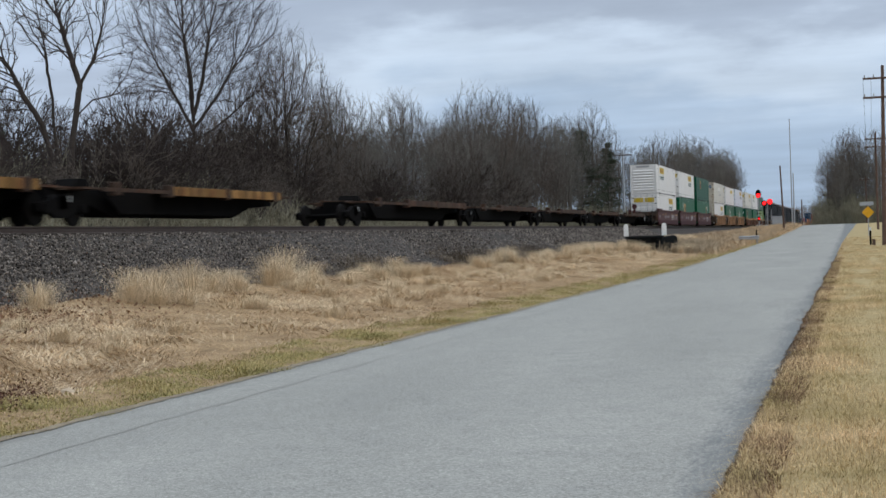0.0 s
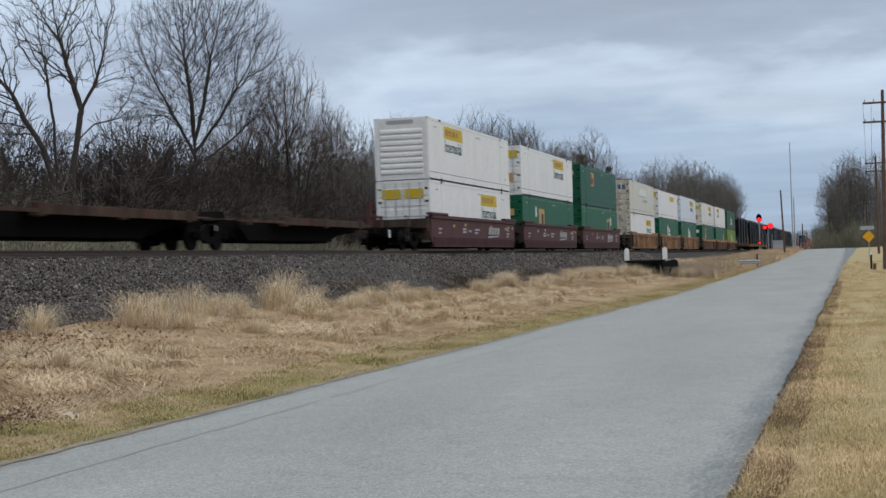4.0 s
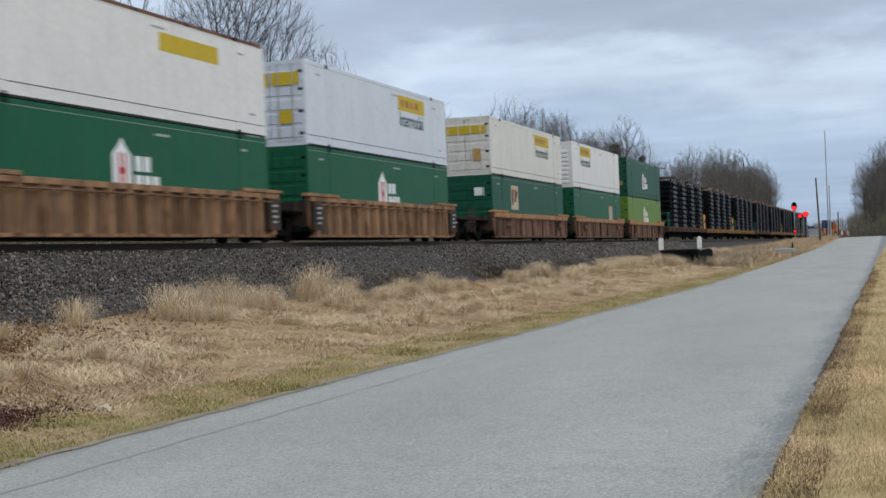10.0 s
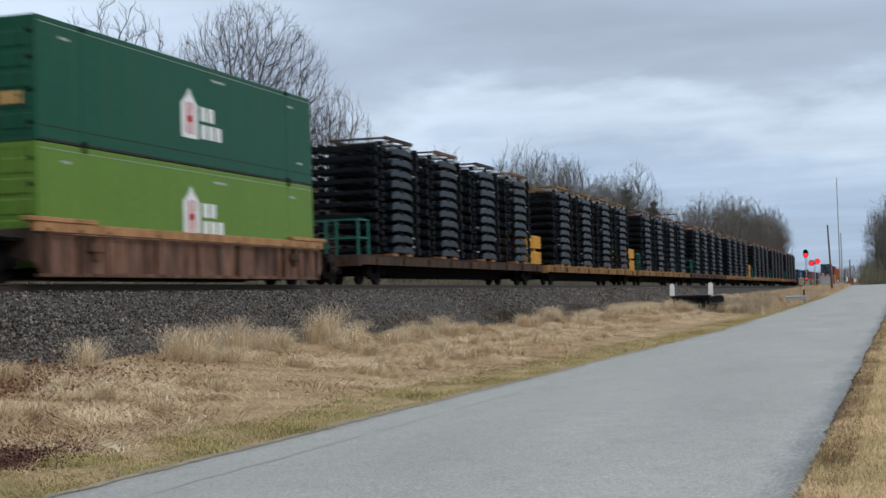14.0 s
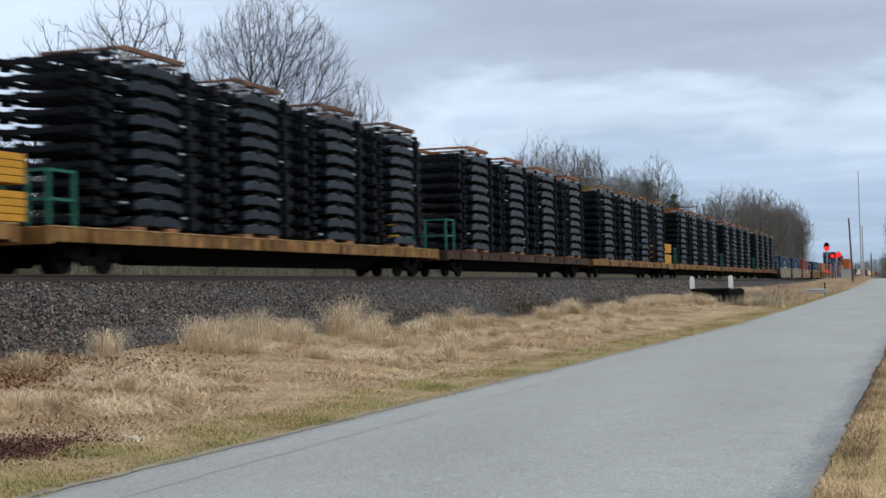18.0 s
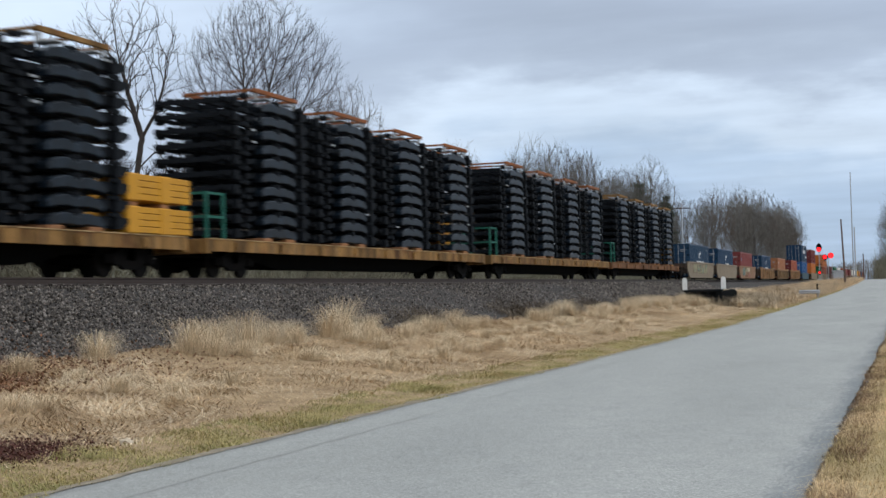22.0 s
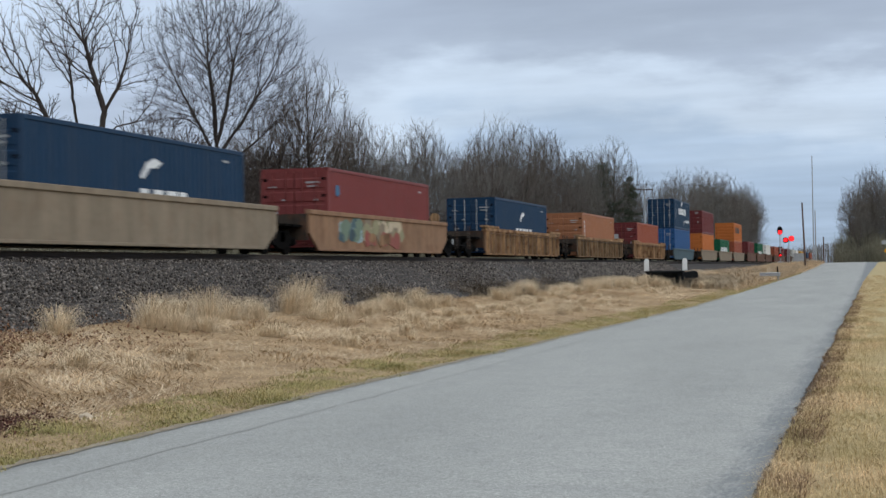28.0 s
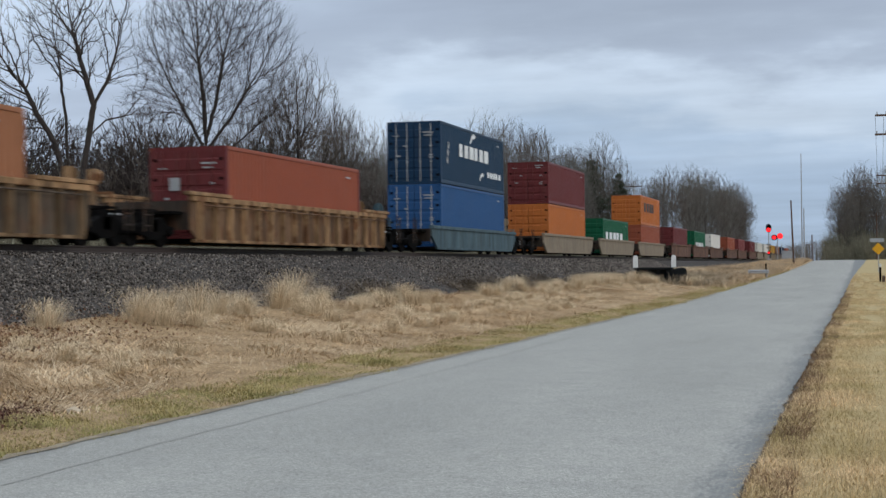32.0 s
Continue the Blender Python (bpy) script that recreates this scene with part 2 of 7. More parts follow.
M_ROAD = road_material()
M_ROADEDGE = material("damp_gravel_edge", (0.10, 0.085, 0.07), 0.95, second=(0.05, 0.045, 0.04), scale=6, amount=0.9, bump=0.9, bump_scale=40)
M_TAR = material("tar_crack", (0.275, 0.27, 0.245), 0.9, second=(0.25, 0.245, 0.222), amount=0.3, spec=0.1)
M_SOIL = material("bare_edge_soil", (0.29, 0.245, 0.175), 0.95, second=(0.18, 0.145, 0.105), scale=5, amount=0.9, bump=0.6, bump_scale=30, spec=0.05)
M_STRAW = material("dry_grass_blade", (0.62, 0.435, 0.25), 0.85, second=(0.36, 0.245, 0.14), scale=0.6, amount=1.0, island=0.4, spec=0.1)
M_LAWN = material("winter_lawn_blade", (0.72, 0.52, 0.30), 0.85, second=(0.37, 0.295, 0.13), scale=0.5, amount=1.0, island=0.35, spec=0.1)
M_VERGE = material("verge_grass_blade", (0.275, 0.255, 0.09), 0.85, second=(0.44, 0.34, 0.15), scale=1.6, amount=1.0, island=0.35)
M_LEAF = material("fallen_leaf", (0.22, 0.105, 0.05), 0.85, second=(0.12, 0.055, 0.035), scale=1.0, amount=0.9, island=0.4)
M_STRAWP = material("bleached_grass_blade", (0.74, 0.60, 0.41), 0.85, second=(0.57, 0.43, 0.27), scale=0.7, amount=0.9, island=0.3, spec=0.1)
M_WEED = material("dead_weed", (0.27, 0.17, 0.095), 0.9, second=(0.15, 0.095, 0.055), scale=1.0, amount=0.9, island=0.4, spec=0.1)
M_WEEDD = material("dark_dead_weed", (0.15, 0.115, 0.08), 0.9, second=(0.09, 0.07, 0.05), scale=1.0, amount=0.9, island=0.4, spec=0.05)
M_RANK = material("rank_grey_grass", (0.40, 0.31, 0.205), 0.9, second=(0.26, 0.205, 0.14), scale=0.5, amount=0.9, island=0.35, spec=0.05)
M_MULCH = material("red_brown_leaf", (0.085, 0.03, 0.02), 0.85, island=0.4)
M_BARK = material("grey_bark", (0.06, 0.048, 0.041), 0.9, second=(0.035, 0.029, 0.026), scale=5, amount=0.8)
M_TWIG = material("bare_twig", (0.145, 0.134, 0.12), 0.9, second=(0.18, 0.167, 0.15), scale=0.12, amount=0.9, spec=0.1)
M_BARKL = material("pale_grey_bark", (0.115, 0.105, 0.092), 0.9, second=(0.10, 0.09, 0.075), scale=2, amount=0.8, spec=0.1)
M_TWIGD = material("dark_twig", (0.045, 0.036, 0.032), 0.9, second=(0.068, 0.054, 0.047), scale=0.3, amount=0.8, spec=0.1)
M_TWIGR = material("reddish_twig", (0.122, 0.099, 0.084), 0.9, second=(0.115, 0.10, 0.087), scale=0.15, amount=0.9, spec=0.1)
M_NEEDLE = material("pine_needles", (0.075, 0.09, 0.06), 0.85, second=(0.05, 0.062, 0.045), scale=1.5, amount=0.8)
M_BRUSH = material("thicket_twig", (0.25, 0.225, 0.163), 0.95, second=(0.19, 0.19, 0.13), scale=0.1, amount=1.0, island=0.35)
M_STEEL = material("rail_steel", (0.075, 0.055, 0.046), 0.6, 0.3)
M_TIE = material("creosote_tie", (0.05, 0.04, 0.033), 0.9, scale=4)
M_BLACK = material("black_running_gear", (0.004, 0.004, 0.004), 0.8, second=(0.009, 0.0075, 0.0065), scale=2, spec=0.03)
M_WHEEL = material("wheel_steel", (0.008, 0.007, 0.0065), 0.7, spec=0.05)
M_WHITE = material("white_paint", (0.78, 0.79, 0.78), 0.6)


# ---- mesh helpers ----
class Solid:
    """Collects simple closed pieces for one mesh."""

    def __init__(self):
        self.v, self.f = [], []

    def hexa(self, pts):
        o = len(self.v)
        self.v += [tuple(p) for p in pts]
        self.f += [tuple(o + i for i in q) for q in ((0, 3, 2, 1), (4, 5, 6, 7), (0, 1, 5, 4), (1, 2, 6, 5), (2, 3, 7, 6), (3, 0, 4, 7))]
        return self

    def box(self, x0, x1, y0, y1, z0, z1):
        return self.hexa(((x0, y0, z0), (x1, y0, z0), (x1, y1, z0), (x0, y1, z0), (x0, y0, z1), (x1, y0, z1), (x1, y1, z1), (x0, y1, z1)))

    def prism(self, pts, axis, a, b):
        """A polygon of (u, v) pulled along an axis ('x': u=y, v=z; 'y': u=x, v=z; 'z': u=x, v=y)."""
        o, k = len(self.v), len(pts)
        for d in (a, b):
            for u, w in pts:
                self.v.append({"x": (d, u, w), "y": (u, d, w), "z": (u, w, d)}[axis])
        self.f.append(tuple(range(o + k - 1, o - 1, -1)))
        self.f.append(tuple(range(o + k, o + 2 * k)))
        self.f += [(o + i, o + (i + 1) % k, o + k + (i + 1) % k, o + k + i) for i in range(k)]
        return self

    def rod(self, p, q, r0, r1=None, n=8):
        p, q = Vector(p), Vector(q)
        r1 = r0 if r1 is None else r1
        d = (q - p).normalized()
        a = d.orthogonal().normalized()
        b = d.cross(a)
        o = len(self.v)
        for c, r in ((p, r0), (q, r1)):
            for i in range(n):
                w = 2 * math.pi * i / n
                self.v.append(tuple(c + (a * math.cos(w) + b * math.sin(w)) * r))
        self.f.append(tuple(range(o + n - 1, o - 1, -1)))
        self.f.append(tuple(range(o + n, o + 2 * n)))
        self.f += [(o + i, o + (i + 1) % n, o + n + (i + 1) % n, o + n + i) for i in range(n)]
        return self


def data_of(name, solid, mat, bevel=0.0, smooth=False):
    me = bpy.data.meshes.new(name)
    me.from_pydata(solid.v, [], solid.f)
    bm = bmesh.new()
    bm.from_mesh(me)
    bmesh.ops.recalc_face_normals(bm, faces=bm.faces)
    if bevel:
        bmesh.ops.bevel(bm, geom=list(bm.edges), offset=bevel, segments=1, affect="EDGES", profile=0.7, clamp_overlap=True)
    if smooth:
        for f in bm.faces:
            f.smooth = True
    bm.to_mesh(me)
    bm.free()
    me.materials.append(mat)
    return me


SHARED = {}


def shared(key, make, mat, bevel=0.0, smooth=False):
    """One mesh for all alike pieces; make() returns a Solid."""
    k = (key, mat.name)
    if k not in SHARED:
        SHARED[k] = data_of(str(key if isinstance(key, str) else key[0]), make(), mat, bevel, smooth)
    return SHARED[k]


def put(name, me, parent=None, at=(0, 0, 0), turn=0.0, label=""):
    ob = new(name, me)
    ob.parent = parent
    ob.matrix_basis = pose(*at, 0, 0, turn)
    if label:
        tagged(ob, label)
    return ob


def thing(name, label, category, group="", kind="", at=None):
    ob = new(name)
    if at is not None:
        ob.matrix_basis = at
    return tagged(ob, label, category, group, kind)


def sheet(name, verts, faces, mat, smooth=False):
    me = bpy.data.meshes.new(name)
    me.from_pydata(verts, [], faces)
    if smooth:
        me.polygons.foreach_set("use_smooth", [True] * len(me.polygons))
    me.materials.append(mat)
    return new(name, me)


def fast_mesh(name, co, tri, mat):
    """A mesh from numpy arrays of corners (n, 3) and triangles (m, 3)."""
    me = bpy.data.meshes.new(name)
    me.vertices.add(len(co))
    me.vertices.foreach_set("co", np.asarray(co, np.float32).ravel())
    me.loops.add(len(tri) * 3)
    me.loops.foreach_set("vertex_index", np.asarray(tri, np.int32).ravel())
    me.polygons.add(len(tri))
    me.polygons.foreach_set("loop_start", np.arange(0, len(tri) * 3, 3, dtype=np.int32))
    me.update(calc_edges=True)
    me.materials.append(mat)
    return me


# ---- the lie of the land ----
XT = -19.9            # track centre line
ZR = 2.24             # top of rail
ROAD_L, ROAD_R = -7.04, -0.82


def right(y):
    """The road's right edge: straight, then flaring towards the crest."""
    return ROAD_R + flare(y)


def flare(y):
    return float(np.interp(y, (0, 10, 50, 80, 110, 150, 200, 230), (0.0, 0.02, -0.02, 0.03, 0.12, 0.45, 1.15, 1.6)))


def rise(y):
    """The road climbs to a crest ahead and falls behind it."""
    return float(np.interp(y, (-80, 60, 100, 140, 190, 222, 240, 290, 400), (0, 0, 0.32, 0.68, 1.33, 1.92, 1.95, 1.0, 0.8)))


def ground_z(x, y):
    r = rise(y)
    if x > -4:
        x -= flare(y)
    if x < -14.6:
        z = float(np.interp(x, (-900, -60, -30, -25, -15.6, -14.6), (1.0, 1.2, 1.0, 0.7, 0.62, 0.6)))
        f = 0.6 if x > -25 else 0.0
        return z + min(r, 1.1) * f
    z = float(np.interp(x, (-14.6, -12.5, -10.5, -8.6, -7.0, -1.2, -0.8, 0.5, 6, 40, 900), (0.6, 0.33, 0.2, 0.06, -0.03, -0.06, 0.012, 0.03, 0.12, 0.5, 1.5)))
    f = float(np.interp(x, (-14.6, -9), (0.6, 1.0))) if y < 400 else 1
    return z + (min(r, 1.1) * 0.6 if x < -14.5 else r * f)


def bumpy(x, y):
    k = noise.noise((x * 0.55, y * 0.4, 0)) * 0.07 + noise.noise((x * 1.7, y * 1.5, 3)) * 0.03
    if ROAD_L - 0.5 < x < right(y) + 0.35:
        return 0.0
    return k * (min(1.0, abs(x + 4) / 8) if x < 0 else 0.15)


def build_ground():
    xs = [-2500, -900, -300, -120, -60, -42, -34, -30, -27, -25, -23, -21, -19, -17, -16, -15.3, -14.6]
    xs += [-14 + 0.5 * i for i in range(14)] + [-6.9, -5, -3]
    xs += [-1.3 + 0.2 * i for i in range(16)] + [1.9 + 0.5 * i for i in range(16)] + [11, 14, 20, 30, 45, 80, 200, 600, 2500]
    ys = [-400, -150, -60, -30, -15] + [-8 + 0.8 * i for i in range(110)] + [82 + 4 * i for i in range(60)] + [330, 370, 420, 500, 700, 1000, 1600, 2600, 4200]
    v = [(x, y, ground_z(x, y) + (bumpy(x, y) if -60 < x < 45 and -20 < y < 400 else 0)) for y in ys for x in xs]
    n = len(xs)
    f = [(j * n + i, j * n + i + 1, (j + 1) * n + i + 1, (j + 1) * n + i) for j in range(len(ys) - 1) for i in range(n - 1)]
    tagged(sheet("ground", v, f, M_GROUND, True), "uneven winter ground of soil and matted dry turf", "ground", kind="structure")


def ragged(y, k):
    return 0.05 * noise.noise((y * 1.6, k, 0)) + 0.10 * noise.noise((y * 0.18, k, 5)) + 0.012 * noise.noise((y * 5.1, k, 7))


def build_road():
    ys = [-40, -20, -10] + [-5 + 0.2 * i for i in range(375)] + [70 + 2.5 * i for i in range(70)] + [250, 270, 300, 350, 420]
    rows = []
    for y in ys:
        l, r = ROAD_L + ragged(y, 1), right(y) + ragged(y, 9)
        row = []
        for k in range(9):
            x = l + (r - l) * k / 8
            row.append((x, y, rise(y) + 0.0 + 0.045 * (1 - ((k - 4) / 4) ** 2)))
        rows.append([(row[0][0], y, row[0][2] - 0.12)] + row + [(row[-1][0], y, row[-1][2] - 0.12)])
    v = [p for row in rows for p in row]
    n = 11
    f = [(j * n + i, j * n + i + 1, (j + 1) * n + i + 1, (j + 1) * n + i) for j in range(len(ys) - 1) for i in range(n - 1)]
    road = tagged(sheet("road", v, f, M_ROAD, False), "grey worn narrow country road, cracked at its edges", "road", kind="structure")
    # dark damp grit along the broken right edge
    v, f = [], []
    ys2 = [1 + 0.12 * i for i in range(640)]
    for y in ys2:
        r = right(y) + ragged(y, 9)
        w = 0.02 + 0.06 * abs(noise.noise((y * 1.7, 4, 2))) + 0.04 * noise.noise((y * 5.7, 4, 2))
        a = r - w
        v += [(a, y, rise(y) + 0.012 + 0.006), (r - 0.02, y, rise(y) + 0.006), (r + 0.06 + 0.05 * noise.noise((y * 2, 8, 8)), y, rise(y) + 0.02)]
    f = [(j * 3 + i, j * 3 + i + 1, j * 3 + i + 4, j * 3 + i + 3) for j in range(len(ys2) - 1) for i in (0, 1)]
    tagged(sheet("road_edge", v, f, M_ROADEDGE), "dark broken gravel edge of the road", "road edge", kind="structure")
    # bare soil along the left edge
    v, f = [], []
    for y in ys2:
        e = ROAD_L + ragged(y, 1)
        w = 0.07 + 0.22 * abs(noise.noise((y * 0.9, 6, 2))) + 0.09 * noise.noise((y * 4.1, 6, 2))
        v += [(e + 0.03, y, rise(y) + 0.008), (e - w, y, rise(y) + 0.012), (e - w - 0.1, y, rise(y) - 0.03)]
    f = [(j * 3 + i, j * 3 + i + 3, j * 3 + i + 4, j * 3 + i + 1) for j in range(len(ys2) - 1) for i in (0, 1)]
    tagged(sheet("road_edge_soil", v, f, M_SOIL), "dark bare soil along the grassy road edge", "road edge", kind="structure")
    # tar seams: one lengthwise near the verge, short ones across
    seams = Solid()

    def strip(pts, w):
        for (x0, y0), (x1, y1) in zip(pts, pts[1:]):
            d = Vector((x1 - x0, y1 - y0)).normalized()
            nx, ny = -d.y * w / 2, d.x * w / 2
            za, zb = road_z(x0, y0) + 0.004, road_z(x1, y1) + 0.004
            o = len(seams.v)
            seams.v += [(x0 + nx, y0 + ny, za), (x0 - nx, y0 - ny, za), (x1 - nx, y1 - ny, zb), (x1 + nx, y1 + ny, zb)]
            seams.f.append((o, o + 1, o + 2, o + 3))

    line = [(-6.15 + 0.05 * noise.noise((y * 1.3, 2, 2)), float(y)) for y in np.arange(5, 40, 0.35)]
    for p, q in zip(line, line[1:]):
        wide = 0.05 + 0.07 * noise.noise((p[1] * 0.9, 8, 1))
        if wide > 0.014:
            strip([p, q], wide)
    for y, a, b in ((23.4, -1.45, -0.86), (18.95, -2.4, -0.9), (34.5, -6.6, -1.0)):
        strip([(x, y + 0.12 * noise.noise((x * 2, y, 1))) for x in np.arange(a, b, 0.12)], 0.024)
    me = bpy.data.meshes.new("tar_seam")
    me.from_pydata(seams.v, [], seams.f)
    me.materials.append(M_TAR)
    put("tar_seam", me, road, label="black tar-filled cracks")


def road_z(x, y):
    k = (x - ROAD_L) / (right(y) - ROAD_L) * 8
    lo = min(7, max(0, int(k)))
    h = [0.045 * (1 - ((i - 4) / 4) ** 2) for i in (lo, lo + 1)]
    return rise(y) + h[0] + (h[1] - h[0]) * (k - lo)


def ballast_z(x):
    return float(np.interp(x, (XT - 6.0, XT - 2.3, XT + 2.3, XT + 3.6, XT + 5.4), (0.55, ZR - 0.28, ZR - 0.28, 1.3, 0.45)))


def build_track():
    xs = [XT - 6.2, XT - 4, XT - 2.3, XT - 1.2, XT, XT + 1.2, XT + 2.0, XT + 2.35, XT + 2.9, XT + 3.5, XT + 4.1, XT + 4.7, XT + 5.5]
    ys = [-200, -60, -20] + [i * 1.0 for i in range(0, 110)] + [110 + 6 * i for i in range(40)] + [400, 500, 700, 1000, 1500, 2500]
    v = []
    for y in ys:
        for x in xs:
            k = 0.05 * noise.noise((x * 1.3, y * 0.8, 1)) + 0.12 * noise.noise((x * 0.4, y * 0.12, 4)) * (0 if x < XT + 2.2 else 0.15 if x < XT + 2.8 else 1)
            v.append((x, y, ballast_z(x) + k))
    n = len(xs)
    f = [(j * n + i, j * n + i + 1, (j + 1) * n + i + 1, (j + 1) * n + i) for j in range(len(ys) - 1) for i in range(n - 1)]
    tagged(sheet("ballast", v, f, M_BALLAST, True), "grey crushed-stone railway embankment", "ballast", kind="structure")
    track = thing("railway_track", "single railway track of brown steel rails on dark wooden ties", "railway track", kind="structure", at=pose(XT, 0, 0))
    for side in (-1, 1):
        s = Solid()
        x = side * 0.7525
        s.prism([(x - 0.075, ZR - 0.185), (x + 0.075, ZR - 0.185), (x + 0.07, ZR - 0.165), (x + 0.012, ZR - 0.145), (x + 0.012, ZR - 0.05),
                 (x + 0.036, ZR - 0.035), (x + 0.036, ZR - 0.004), (x + 0.03, ZR), (x - 0.03, ZR), (x - 0.036, ZR - 0.004), (x - 0.036, ZR - 0.035),
                 (x - 0.012, ZR - 0.05), (x - 0.012, ZR - 0.145), (x - 0.07, ZR - 0.165)], "y", -200, 1500)
        put("rail", data_of("rail", s, M_STEEL), track)
    tie = shared("tie", lambda: Solid().box(-1.3, 1.3, -0.11, 0.11, ZR - 0.4, ZR - 0.187), M_TIE, 0.012)
    for i in range(290):
        put("tie", tie, track, (random.uniform(-0.03, 0.03), 8 + 0.53 * i, 0))
    far = Solid()
    for i in range(420):
        far.box(-1.3, 1.3, 8 + 0.53 * (290 + i) - 0.11, 8 + 0.53 * (290 + i) + 0.11, ZR - 0.4, ZR - 0.187)
    tagged(put("far_ties", data_of("far_ties", far, M_TIE), track), kind="stuff")


build_ground()
build_road()
build_track()


# ---- loose cover: stones, grass, leaves ----
def stones():
    rng = np.random.default_rng(4)
    oct_v = np.array([(1, 0, 0), (-1, 0, 0), (0, 1, 0), (0, -1, 0), (0, 0, 1), (0, 0, -1)], float)
    oct_t = np.array([(0, 2, 4), (2, 1, 4), (1, 3, 4), (3, 0, 4), (2, 0, 5), (1, 2, 5), (3, 1, 5), (0, 3, 5)])
    n = 74000
    y = 18 + 110 * rng.random(n) ** 1.6
    x = XT + 1.9 + 3.4 * rng.random(n)
    z = np.interp(x, (XT + 2.3, XT + 3.6, XT + 5.4), (ZR - 0.28, 1.3, 0.45)) + rng.normal(0, 0.03, n)
    size = rng.uniform(0.017, 0.039, n) * (1 + 0.7 * (rng.random(n) < 0.06)) * (1 + np.maximum(0, y - 50) / 90)
    co = oct_v[None] * rng.uniform(0.55, 1.2, (n, 6, 1))
    a = rng.random(n) * 6.28
    c, s = np.cos(a)[:, None], np.sin(a)[:, None]
    tilt = rng.random(n) * 1.5
    ct, st = np.cos(tilt)[:, None], np.sin(tilt)[:, None]
    X = co[..., 0] * c - co[..., 1] * s
    Y = co[..., 0] * s + co[..., 1] * c
    Z = co[..., 2]
    Y, Z = Y * ct - Z * st, Y * st + Z * ct
    co = np.stack([X, Y, Z], -1) * size[:, None, None] + np.stack([x, y, z], -1)[:, None]
    tri = (oct_t[None] + 6 * np.arange(n)[:, None, None]).reshape(-1, 3)
    tagged(new("ballast_stones", fast_mesh("ballast_stones", co.reshape(-1, 3), tri, M_STONE)), "loose angular grey ballast stones on the embankment slope", "stones", kind="stuff")


def blades(name, n, place, height, width, lean, mat, label, seed, category="grass", swirl=9.0):
    """Bent two-piece blades. place(rng, n) gives x, y; height(rng, x, y) gives lengths."""
    rng = np.random.default_rng(seed)
    x, y = place(rng, n)
    n = len(x)
    h = height(rng, x, y)
    base = np.array([max(ground_z(a, b) + bumpy(a, b), ballast_z(a) if a < XT + 5.4 else -9) for a, b in zip(x, y)]) - 0.02
    a = rng.random(n) * 6.28
    b = np.array([noise.noise((p * 0.5, q * 0.4, 9.1)) * swirl for p, q in zip(x, y)]) + rng.normal(0, 0.8 if swirl == 9.0 else 3.0, n)
    w = width * rng.uniform(0.6, 1.4, n)
    l = lean * rng.random(n)
    dx, dy = np.cos(a) * w / 2, np.sin(a) * w / 2
    bx, by = np.cos(b), np.sin(b)
    p = np.stack([x, y, base], -1)
    side = np.stack([dx, dy, 0 * dx], -1)
    mid = p + np.stack([bx * h * l * 0.25, by * h * l * 0.25, h * 0.55], -1)
    tip = p + np.stack([bx * h * l, by * h * l, h * np.maximum(0.25, 1 - 0.38 * l)], -1)
    co = np.stack([p - side, p + side, mid + side * 0.8, mid - side * 0.8, tip], 1)
    t = np.array([(0, 1, 2), (0, 2, 3), (3, 2, 4)])
    tri = (t[None] + 5 * np.arange(n)[:, None, None]).reshape(-1, 3)
    return tagged(new(name, fast_mesh(name, co.reshape(-1, 3), tri, mat)), label, category, kind="stuff")


def arcs(name, p, b, h, reach, width, mat, label, rng, droop):
    """Thin blades that rise, bow over along b and hang: three pieces each."""
    n = len(p)
    a = b + rng.normal(1.57, 0.5, n)
    w = width * rng.uniform(0.6, 1.4, n)
    side = np.stack([np.cos(a) * w / 2, np.sin(a) * w / 2, 0 * w], -1)
    f = np.stack([np.cos(b), np.sin(b), 0 * b], -1) * reach[:, None]
    up = np.stack([0 * h, 0 * h, h], -1)
    q1, q2 = p + f * 0.22 + up * 0.62, p + f * 0.62 + up
    tip = p + f * 1.05 + up * (1 - droop)[:, None]
    co = np.stack([p - side, p + side, q1 + side, q1 - side, q2 + side * 0.8, q2 - side * 0.8, tip], 1)
    t = np.array([(0, 1, 2), (0, 2, 3), (3, 2, 4), (3, 4, 5), (5, 4, 6)])
    tri = (t[None] + 7 * np.arange(n)[:, None, None]).reshape(-1, 3)
    return tagged(new(name, fast_mesh(name, co.reshape(-1, 3), tri, mat)), label, "grass", kind="stuff")


def footing(x, y):
    return np.array([max(ground_z(a, b) + bumpy(a, b), ballast_z(a) if a < XT + 5.4 else -9) for a, b in zip(x, y)]) - 0.02


def lodged(name, n, place, length, width, rise_share, mat, label, seed):
    """Long grass beaten down, neighbours lying the same way in swirls."""
    rng = np.random.default_rng(seed)
    x, y = place(rng, n)
    n = len(x)
    l = length(rng, x, y)
    b = np.array([noise.noise((p * 0.55, q * 0.42, 9.1)) * 7 + noise.noise((p * 1.9, q * 1.7, 4.4)) * 2 for p, q in zip(x, y)]) + rng.normal(0, 0.45, n)
    h = l * rise_share * rng.uniform(0.25, 1.15, n)
    return arcs(name, np.stack([x, y, footing(x, y)], -1), b, h, np.sqrt(np.maximum(l * l - h * h, 0.01)), width, mat, label, rng, rng.uniform(0.1, 0.9, n))


